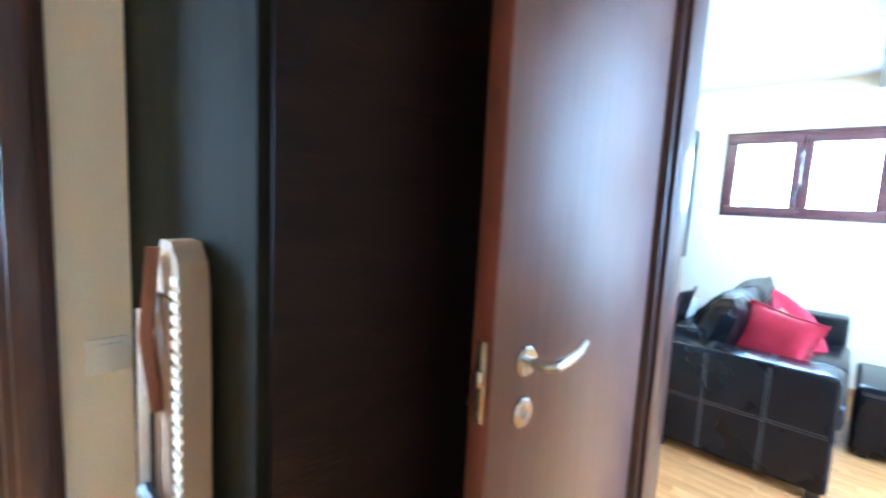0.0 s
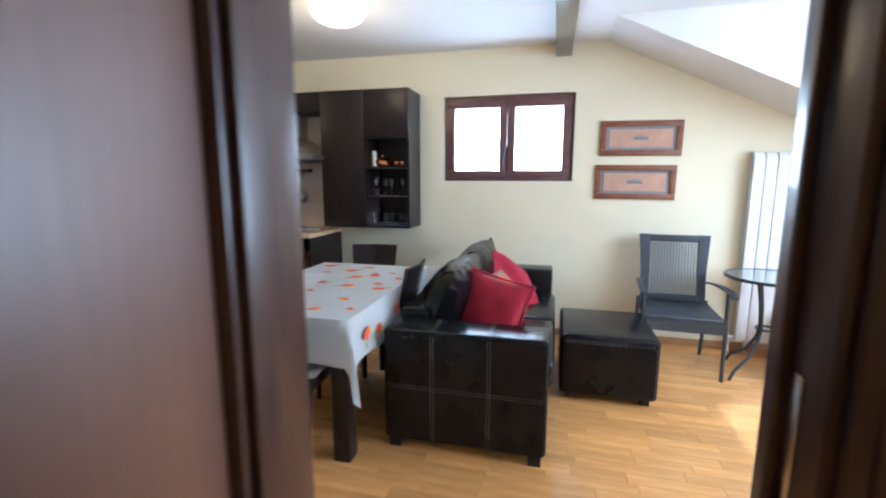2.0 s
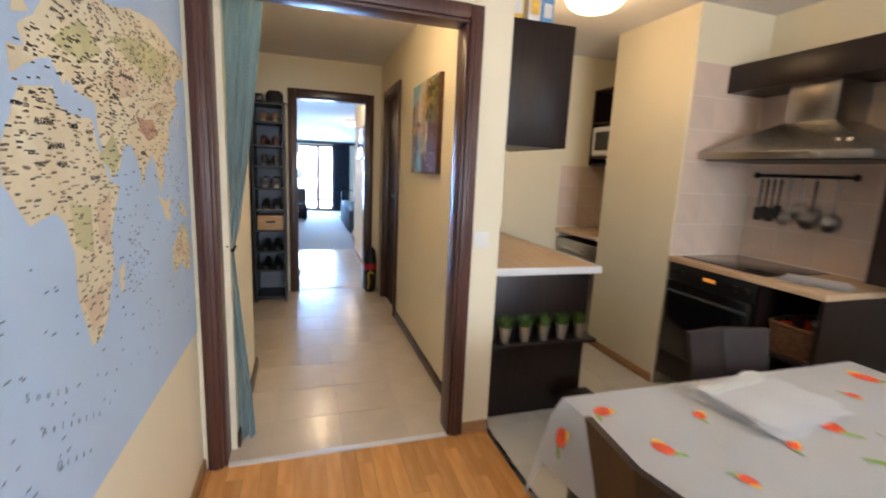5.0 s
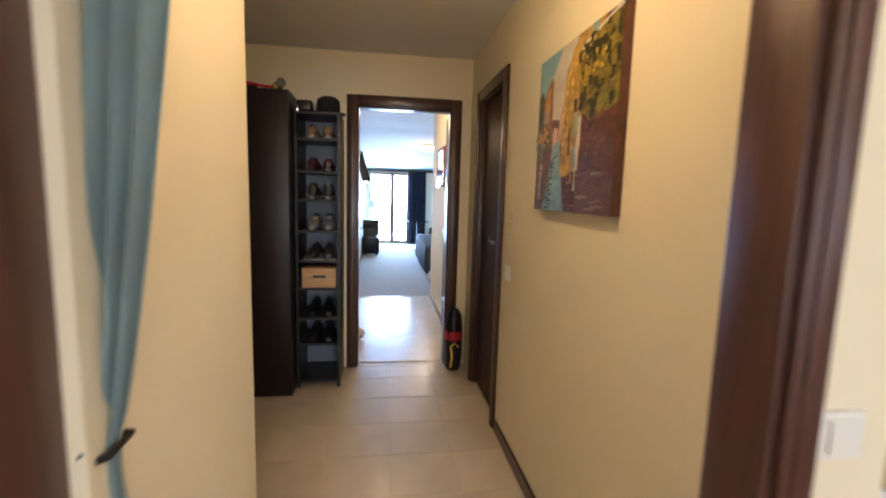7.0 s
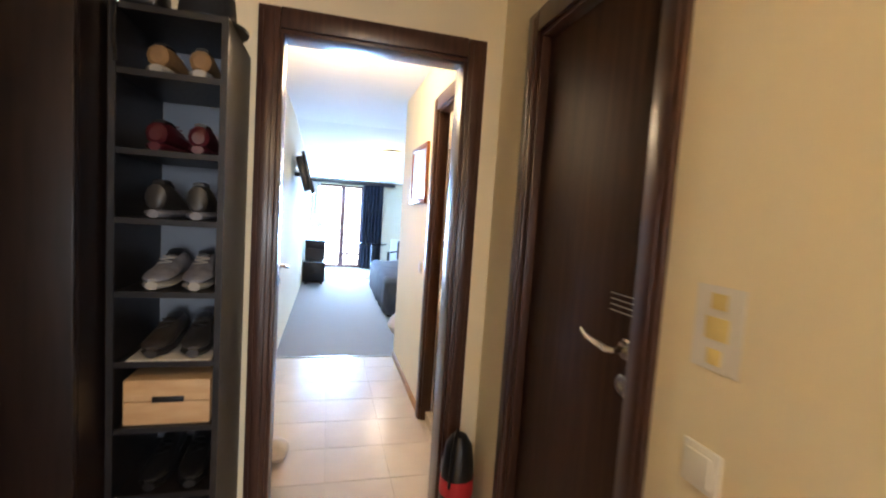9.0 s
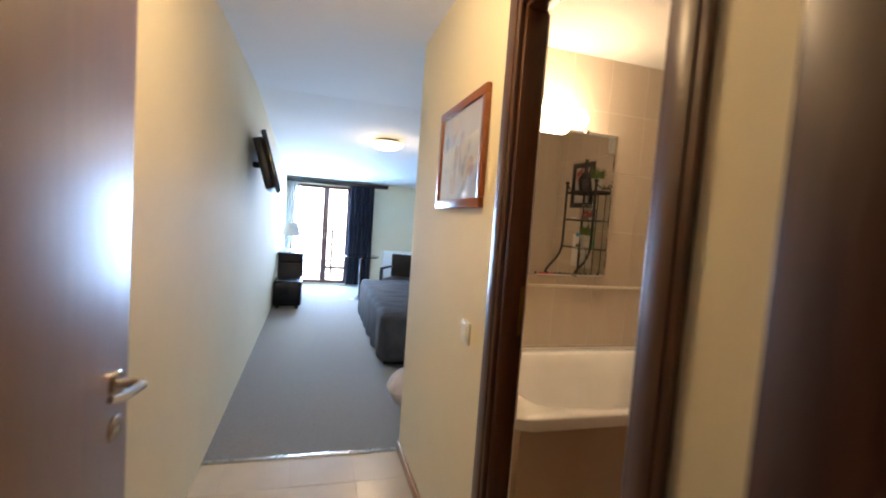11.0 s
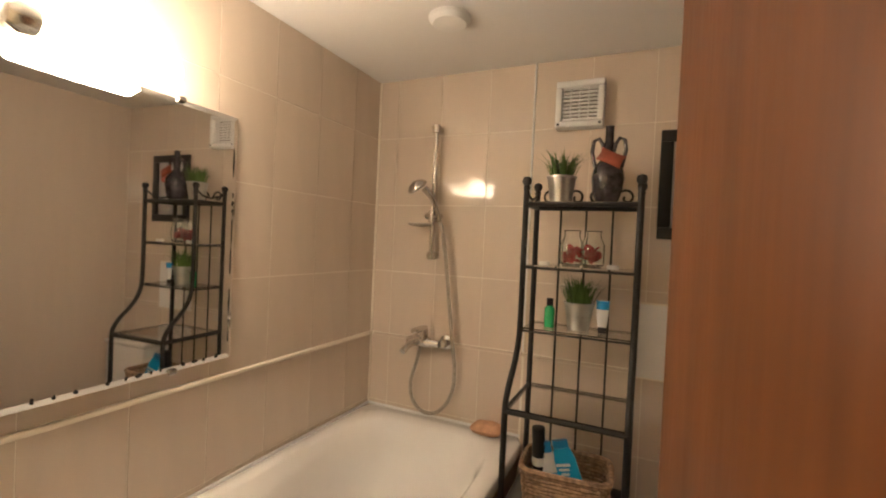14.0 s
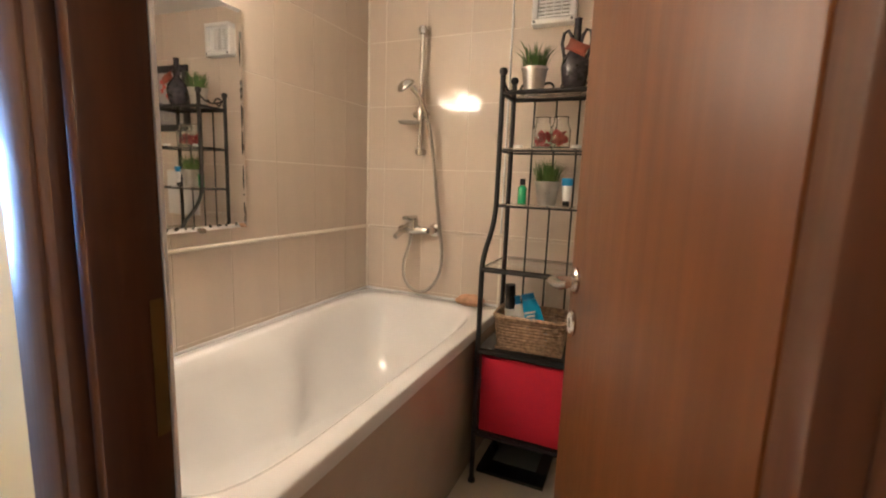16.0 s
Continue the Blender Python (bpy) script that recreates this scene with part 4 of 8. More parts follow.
ks = thing("kitchen_splashback", "pinkish beige tiled kitchen splashback", "splashback", kind="structure")
part("grout_bed", bx(-2.0, -1.05, 4.858, 4.8645, 0.87, 2.07), M_WGROUT, ks)
part("grout_bed", bx(-1.9995, -1.993, 4.285, 4.857, 0.87, 2.07), M_WGROUT, ks)
part("grout_bed", bx(-3.359, -3.353, 4.27, 4.86, 0.90, 1.45), M_WGROUT, ks)
splash_tiles(ks, "x", -1.99, -1.05, 4.858, 0.89, 2.07, 0.235, 0.2, -1)
splash_tiles(ks, "y", 4.285, 4.850, -1.993, 0.89, 2.07, 0.19, 0.2, 1)
splash_tiles(ks, "y", 4.275, 4.855, -3.353, 0.90, 1.45, 0.19, 0.2, 1)


def cooker_unit():
    w = solid("worktop", bx(-1.985, -1.07, 4.262, 4.85, 0.852, 0.884, 0.004), M_COUNTER, "light oak worktop holding the hob", "worktop")
    c = thing("base_cabinet", "open dark wenge base cabinet beside the oven", "cabinet", (0, 0, 0))
    part("side_panel", bx(-1.10, -1.082, 4.29, 4.845, 0, 0.85), M_WENGE, c)
    part("side_panel", bx(-1.40, -1.382, 4.29, 4.845, 0, 0.85), M_WENGE, c)
    part("shelf", bx(-1.382, -1.10, 4.30, 4.845, 0.50, 0.518), M_WENGE, c)
    part("back_panel", bx(-1.382, -1.10, 4.835, 4.847, 0.05, 0.85), M_WENGE, c)
    part("bottom", bx(-1.382, -1.10, 4.30, 4.834, 0.08, 0.10), M_WENGE, c)
    o = thing("oven", "black built-in oven with a long handle", "oven", (0, 0, 0))
    part("body", bx(-1.98, -1.405, 4.31, 4.845, 0.09, 0.85), M_BLACK, o)
    part("control_panel", bx(-1.98, -1.405, 4.278, 4.309, 0.74, 0.848, 0.003), M_BLACK, o)
    part("oven_door", bx(-1.98, -1.405, 4.275, 4.309, 0.27, 0.735, 0.004), M_BLACKGLASS, o)
    part("drawer", bx(-1.98, -1.405, 4.278, 4.309, 0.10, 0.265, 0.003), M_WENGE, o)
    part("handle", tube(B(), [(-1.95, 4.272, 0.675), (-1.95, 4.245, 0.68), (-1.435, 4.245, 0.68), (-1.435, 4.272, 0.675)], 0.008, 8), M_GREYMETAL, o)
    for x in (-1.93, -1.87, -1.51, -1.45):
        part("knob", lathe(B(), [(0.001, 0), (0.017, 0), (0.015, 0.016), (0.001, 0.017)], 14, m=pose(x, 4.278, 0.795, 90)), M_BLACK, o)
    part("display", bx(-1.72, -1.64, 4.2765, 4.2785, 0.785, 0.805), mat("amber_display", (1.0, 0.35, 0.05), 0.4, var=0.0, emit=0.25), o)
    h = thing("hob", "black ceramic hob with a steel edge", "hob", (0, 0, 0))
    part("glass", bx(-1.94, -1.40, 4.33, 4.80, 0.886, 0.892, 0.002), M_BLACKGLASS, h)
    part("edge", bx(-1.95, -1.39, 4.32, 4.81, 0.8845, 0.8865, 0.001), M_STEEL, h)
    k = thing("basket", "brown rattan basket with jars in the open cabinet", "basket", (-1.24, 4.50, 0.519))
    weave_basket(k, 0.24, 0.34, 0.15)
    for i, (x, y) in enumerate(((-0.06, -0.1), (0.05, -0.06), (-0.03, 0.03), (0.06, 0.1))):
        j = thing("jar", "small glass spice jar in the basket", "jar", (-1.24 + x, 4.50 + y, 0.53), group="spice jars")
        part("glass", lathe(B(), [(0.022, 0), (0.024, 0.01), (0.024, 0.13), (0.018, 0.15)], 12), M_BASKET if i % 2 else M_ORANGE, j)
        part("lid", lathe(B(), [(0.021, 0.151), (0.021, 0.175), (0.001, 0.176)], 12), M_STEEL if i % 2 else M_BLACK, j)


def weave_basket(k, w, d, h, mt=None):
    mt = mt or M_BASKET
    part("bottom", bx(-w / 2 + 0.01, w / 2 - 0.01, -d / 2 + 0.01, d / 2 - 0.01, 0, 0.01), mt, k)
    rows = int(h / 0.013)
    per = []
    n = 40
    for i in range(n):
        a = i * 2 * math.pi / n
        c, s = math.cos(a), math.sin(a)
        e = 0.35
        per.append((math.copysign(abs(c) ** e, c) * w / 2, math.copysign(abs(s) ** e, s) * d / 2))
    bm = B()
    for r in range(rows):
        f = 0.90 + 0.10 * r / rows
        z = 0.012 + r * 0.013
        tube(bm, [(x * f * (1 + 0.018 * (1 if (i + r) % 2 else -1)), y * f * (1 + 0.018 * (1 if (i + r) % 2 else -1)), z) for i, (x, y) in enumerate(per)], 0.0068, 5, True)
    part("weave", bm, mt, k)
    bm = B()
    for i in range(0, n, 2):
        x, y = per[i]
        tube(bm, [(x * 0.9, y * 0.9, 0.0), (x, y, h)], 0.004, 5)
    tagged(part("stakes", bm, mt, k), kind="stuff")
    part("rim", tube(B(), [(x * 1.01, y * 1.01, h) for x, y in per], 0.010, 6, True), mt, k)


cooker_unit()
folded_cloth((-1.22, 4.42, 0.885), 20, 0.28, 0.16, "folded white tea towel on the worktop", False, 3)


def hood():
    h = thing("cooker_hood", "stainless steel chimney cooker hood", "cooker hood", (-1.52, 0, 0))
    bm = B()
    lo = [(-0.44, 4.38), (0.44, 4.38), (0.44, 4.85), (-0.44, 4.85)]
    hi = [(-0.13, 4.60), (0.13, 4.60), (0.13, 4.85), (-0.13, 4.85)]
    A = [bm.verts.new((x, y, 1.535)) for x, y in lo]
    C = [bm.verts.new((x, y, 1.70)) for x, y in hi]
    for k in range(4):
        bm.faces.new((A[k], A[(k + 1) % 4], C[(k + 1) % 4], C[k]))
    bm.faces.new(A), bm.faces.new(C)
    part("canopy", bm, M_STEEL, h, smooth=None)
    part("rim", bx(-0.45, 0.45, 4.37, 4.851, 1.495, 1.534, 0.003), M_STEEL, h)
    part("chimney", bx(-0.125, 0.125, 4.61, 4.851, 1.701, 2.06, 0.003), M_STEEL, h)
    part("underside", bx(-0.42, 0.42, 4.40, 4.84, 1.488, 1.4945), M_BLACK, h)
    for x in (0.26, 0.31):
        b = thing("shaker", "small steel shaker on the hood rim", "shaker", (-1.52 + x, 4.45, 1.545 if x < 0.3 else 1.545))
        part("body", lathe(B(), [(0.016, 0), (0.018, 0.03), (0.010, 0.05), (0.001, 0.052)], 12), M_STEEL, b)


hood()


def utensils():
    r = thing("utensil_rail", "black wall rail for kitchen utensils", "rail", (0, 4.845, 1.415))
    part("rail", tube(B(), [(-1.94, 0, 0), (-1.37, 0, 0)], 0.009, 8), M_BLACK, r)
    for x in (-1.93, -1.38):
        part("bracket", lathe(B(), [(0.014, 0), (0.02, 0.01), (0.014, 0.025)], 12, m=pose(x, 0.008, 0, 90)), M_BLACK, r)
    xs = [-1.88, -1.84, -1.80, -1.76, -1.70, -1.63, -1.56, -1.45]
    for i, x in enumerate(xs):
        u = thing("utensil", "black spatula hanging on the rail" if i < 4 else "steel ladle or spoon hanging on the rail", "utensil", (x, 4.828, 1.403), group="hanging utensils")
        part("hook", tube(B(), [(0, 0.010, 0.022), (0, -0.004, 0.020), (0, -0.006, 0), (0, 0, -0.014)], 0.0025, 6), M_BLACK, u)
        L = (0.24, 0.23, 0.24, 0.22, 0.25, 0.20, 0.24, 0.25)[i]
        mt = M_BLACK if i < 4 or i == 6 else M_STEEL
        part("shaft", tube(B(), [(0, 0, -0.012), (0, -0.002, -L + 0.05)], [0.007, 0.004], 6), mt, u)
        if i < 4:
            part("blade", bx(-0.024, 0.024, -0.004, 0, -L - 0.03, -L + 0.052, 0.002), M_BLACK, u)
        else:
            q = pose(0, -0.01, -L + 0.01, 75)
            rr = (0.042, 0.05, 0.066, 0.055)[i - 4]
            part("bowl", lathe(B(), [(0.001, -rr * 0.5), (rr * 0.6, -rr * 0.38), (rr, 0), (rr * 0.95, 0.001), (rr * 0.55, -rr * 0.32), (0.001, -rr * 0.44)], 18, m=q, cap=False), M_STEEL, u)


utensils()
for i, x in enumerate((-1.20, -1.165, -1.13)):
    kn = thing("knife", "black handled kitchen knife on the wall", "knife", (x, 4.842, 1.60), group="wall knives")
    part("blade", bx(-0.010, 0.010, -0.003, 0.0, 0.0, 0.13, 0.001), M_STEEL, kn)
    part("handle", bx(-0.011, 0.011, -0.012, 0.004, 0.131, 0.235, 0.004), M_BLACK, kn)


def wall_cabinets():
    a = thing("wall_cabinet", "dark wenge flap cabinet over the cooker hood", "cabinet")
    part("body", bx(-1.99, -1.092, 4.57, 4.856, 1.905, 2.06), M_WENGE, a)
    part("flap_door", bx(-1.99, -1.092, 4.55, 4.569, 1.903, 2.062, 0.002), M_WENGE, a)
    b = thing("wall_cabinet", "dark wenge cabinet with a lit open display niche", "cabinet")
    x0, x1, xm, z0, z1, y0, y1 = -1.088, -0.305, -0.70, 0.925, 2.06, 4.555, 4.863
    part("side_panel", bx(x0, x0 + 0.018, y0, y1, z0, z1), M_WENGE, b)
    part("side_panel", bx(x1 - 0.018, x1, y0, y1, z0, z1), M_WENGE, b)
    part("divider", bx(xm - 0.009, xm + 0.009, y0, y1, z0 + 0.0185, z1 - 0.0185), M_WENGE, b)
    part("top", bx(x0 + 0.0185, x1 - 0.0185, y0, y1, z1 - 0.018, z1), M_WENGE, b)
    part("bottom", bx(x0 + 0.0185, x1 - 0.0185, y0, y1, z0, z0 + 0.018), M_WENGE, b)
    part("back_panel", bx(xm + 0.0095, x1 - 0.0185, y1 - 0.012, y1, z0 + 0.0185, z1 - 0.0185), M_WENGE, b)
    part("door", bx(x0, xm + 0.008, y0 - 0.02, y0 - 0.001, z0, z1, 0.002), M_WENGE, b)
    part("door", bx(xm + 0.0095, x1, y0 - 0.02, y0 - 0.001, 1.69, z1, 0.002), M_WENGE, b)
    for z in (1.672, 1.425, 1.175):
        part("shelf", bx(xm + 0.0095, x1 - 0.0185, y0 + 0.004, y1 - 0.0125, z, z + 0.016), M_WENGE, b)
    def vessel(name, label, cat, x, y, z, prof, mt, grp=""):
        return solid(name, lathe(B(), prof, 20), mt, label, cat, grp, at=(x, y, z))
    v = vessel("pot", "round copper pot with a lid on the shelf", "pot", -0.585, 4.68, 1.4415, [(0.04, 0), (0.062, 0.02), (0.066, 0.045), (0.055, 0.065), (0.04, 0.075), (0.012, 0.085), (0.014, 0.1), (0.001, 0.105)], M_COPPER)
    part("handle", tube(B(), [(0.06, 0, 0.05), (0.10, 0, 0.07), (0.12, 0, 0.072)], 0.006, 6), M_COPPER, v)
    for x in (-0.45, -0.395):
        vessel("cup", "small copper cup on the shelf", "cup", x, 4.66, 1.4415, [(0.018, 0), (0.026, 0.02), (0.028, 0.045), (0.024, 0.045), (0.020, 0.01)], M_COPPER, "copper cups")
    vessel("candle", "white candle on the shelf", "candle", -0.655, 4.66, 1.4415, [(0.02, 0), (0.02, 0.13), (0.003, 0.135)], M_PAPERWHITE)
    for i, x in enumerate((-0.65, -0.58, -0.51, -0.42)):
        vessel("wine_glass", "stemmed wine glass on the shelf", "glass", x, 4.68 + 0.04 * (i % 2), 1.1915, [(0.028, 0), (0.005, 0.006), (0.004, 0.06), (0.026, 0.085), (0.03, 0.12), (0.026, 0.15), (0.024, 0.15), (0.028, 0.12), (0.023, 0.088), (0.001, 0.066)], M_GLASS, "wine glasses")
    for i, x in enumerate((-0.655, -0.58, -0.505, -0.435, -0.37)):
        vessel("tumbler", "clear glass tumbler on the shelf", "glass", x, 4.66 + 0.05 * (i % 2), 0.944, [(0.026, 0), (0.031, 0.095), (0.028, 0.095), (0.024, 0.008), (0.001, 0.008)], M_GLASS, "tumblers")
    c = thing("wall_cabinet", "dark wenge wall cabinet over the peninsula", "cabinet")
    part("body", bx(-2.65, -1.975, 2.962, 3.40, 1.51, 2.13), M_WENGE, c)
    part("end_panel", bx(-1.974, -1.958, 2.962, 3.42, 1.505, 2.135, 0.002), M_WENGE, c)
    part("door", bx(-2.65, -1.975, 3.401, 3.42, 1.505, 2.135, 0.002), M_WENGE, c)
    cols = [(0.75, 0.12, 0.06), (0.9, 0.55, 0.08), (0.75, 0.75, 0.78), (0.15, 0.35, 0.65)]
    for k in range(4):
        p = thing("carton", "coloured food carton on the wall cabinet", "carton", (-2.05 - 0.02 * (k % 2), 3.02 + 0.085 * k, 2.136), 4 * k - 5, group="cartons on the cabinet")
        part("box", bx(-0.05, 0.05, -0.036, 0.036, 0, 0.17 + 0.02 * (k % 3), 0.002), mat("carton_print", cols[k], 0.5, var=0.25, scale=30), p)
        part("label_panel", bx(0.0502, 0.0512, -0.026, 0.026, 0.04, 0.11), M_PAPERWHITE if k % 2 else M_YELLOW, p)


wall_cabinets()


def peninsula():
    solid("worktop", bx(-3.355, -1.832, 2.976, 3.635, 0.826, 0.862, 0.003), M_COUNTER, "light oak peninsula worktop with a pale edge", "worktop")
    e = solid("worktop_edge", bx(-1.8315, -1.822, 2.976, 3.645, 0.824, 0.864, 0.002), M_WHITEEDGE, "pale edge strip of the peninsula worktop", "trim", kind="structure")
    solid("worktop_edge", bx(-3.355, -1.8325, 3.6355, 3.645, 0.824, 0.864, 0.002), M_WHITEEDGE, "pale edge strip of the peninsula worktop", "trim", kind="structure")
    c = thing("base_cabinet", "dark wenge peninsula cabinet with an end shelf", "cabinet")
    part("body", bx(-3.355, -1.875, 2.976, 3.58, 0.05, 0.825), M_WENGE, c)
    part("end_panel", bx(-1.874, -1.855, 2.965, 3.59, 0, 0.825, 0.002), M_WENGE, c)
    part("shelf", bx(-1.854, -1.75, 2.99, 3.60, 0.445, 0.465, 0.002), M_WENGE, c)
    part("lower_shelf", bx(-1.854, -1.765, 3.40, 3.64, 0.10, 0.118, 0.002), M_WENGE, c)
    part("worktop_splash", bx(-3.0, -1.86, 2.9615, 2.973, 0.83, 1.50, 0.002), M_WHITEEDGE, c, "pale splash panel over the worktop")
    pot = grass_pot("plant pot with artificial grass on the end shelf", 0.034, 0.085, 0.075)
    pot.matrix_basis = pose(-1.80, 3.055, 0.466)
    for k in range(1, 5):
        copy_thing(pot, pose(-1.80, 3.055 + 0.115 * k, 0.466, 0, 0, 70 * k))
    b = thing("water_bottle", "clear plastic water bottle on the worktop", "bottle", (-1.99, 3.03, 0.8625))
    part("bottle", lathe(B(), [(0.036, 0), (0.040, 0.02), (0.040, 0.10), (0.036, 0.12), (0.040, 0.14), (0.040, 0.21), (0.014, 0.27), (0.014, 0.285)], 20), M_GLASS, b)
    part("label", lathe(B(), [(0.0405, 0.14), (0.0405, 0.20)], 20, cap=False), M_RED, b)
    part("cap", lathe(B(), [(0.015, 0.286), (0.015, 0.305), (0.001, 0.306)], 16), mat("blue_cap", (0.05, 0.2, 0.5), 0.4), b)
    t = thing("tap", "steel kitchen tap on the worktop", "tap", (-2.5, 3.08, 0.8625))
    part("spout", tube(B(), [(0, 0, 0), (0, 0, 0.16), (0.02, 0.06, 0.2), (0.03, 0.16, 0.17)], 0.011, 8), M_CHROME, t)


def grass_pot(label, r, h, blade, group="potted grasses"):
    p = thing("potted_grass", label, "plant", group=group)
    part("pot", lathe(B(), [(r * 0.72, 0), (r * 0.98, h * 0.93), (r * 1.06, h * 0.94), (r * 1.06, h), (r * 0.9, h), (r * 0.86, h * 0.85), (0.001, h * 0.85)], 24), M_POTSTEEL, p, "galvanised metal pot")
    rnd = random.Random(3)
    bm = B()
    for k in range(150):
        a, q = rnd.uniform(0, 6.283), r * 0.8 * math.sqrt(rnd.random())
        x, y = q * math.cos(a), q * math.sin(a)
        L = blade * rnd.uniform(0.6, 1.15)
        lean = rnd.uniform(0.1, 0.75) * (0.4 + q / r)
        b = a + rnd.uniform(-0.7, 0.7)
        dx, dy = math.cos(b) * lean * L, math.sin(b) * lean * L
        w = 0.0022
        px, py = -math.sin(b) * w, math.cos(b) * w
        z = h * 0.85
        v = [bm.verts.new(c) for c in ((x - px, y - py, z), (x + px, y + py, z), (x + dx * 0.4 + px, y + dy * 0.4 + py, z + L * 0.6), (x + dx * 0.4 - px, y + dy * 0.4 - py, z + L * 0.6), (x + dx, y + dy, z + L * (1 - 0.25 * lean)))]
        bm.faces.new((v[0], v[1], v[2], v[3]))
        bm.faces.new((v[3], v[2], v[4]))
    part("grass", bm, M_GRASS, p, "green grass blades", smooth=None)
    return p


peninsula()


def niche():
    solid("worktop", bx(-3.345, -2.735, 4.265, 4.86, 0.852, 0.884, 0.003), M_COUNTER, "light oak worktop in the kitchen niche", "worktop")
    d = thing("dishwasher", "steel fronted dishwasher under the niche worktop", "dishwasher")
    part("body", bx(-3.34, -2.74, 4.31, 4.85, 0.06, 0.80), M_BLACK, d)
    part("door", bx(-3.34, -2.74, 4.285, 4.309, 0.08, 0.69, 0.003), M_STEEL, d)
    part("panel", bx(-3.34, -2.74, 4.285, 4.309, 0.695, 0.80, 0.003), M_STEEL, d)
    part("handle", bx(-3.2, -2.9, 4.272, 4.284, 0.72, 0.74, 0.003), M_CHROME, d)
    s = thing("wall_shelf", "dark open wall shelf with a microwave", "shelf")
    part("side_panel", bx(-3.34, -3.32, 4.55, 4.86, 1.46, 2.12), M_WENGE, s)
    part("back_panel", bx(-3.32, -2.74, 4.85, 4.862, 1.46, 2.12), M_WENGE, s)
    for z in (1.46, 1.52, 1.82, 2.10):
        part("board", bx(-3.3195, -2.74, 4.55, 4.849, z, z + 0.018), M_WENGE, s)
    m = thing("microwave", "silver microwave oven on the wall shelf", "microwave", (-3.05, 4.69, 1.5385))
    part("body", bx(-0.25, 0.25, -0.14, 0.14, 0, 0.26, 0.006), M_STEEL, m)
    part("door", bx(-0.245, 0.12, -0.155, -0.1405, 0.01, 0.25, 0.004), M_WHITEMETAL, m)
    part("window", bx(-0.20, 0.08, -0.158, -0.1552, 0.05, 0.21, 0.003), M_BLACKGLASS, m)
    part("panel", bx(0.125, 0.245, -0.155, -0.1405, 0.01, 0.25, 0.004), M_STEEL, m)
    folded_cloth((-3.02, 4.70, 1.8385), 5, 0.24, 0.2, "folded white towel on the shelf", False, 3)


niche()


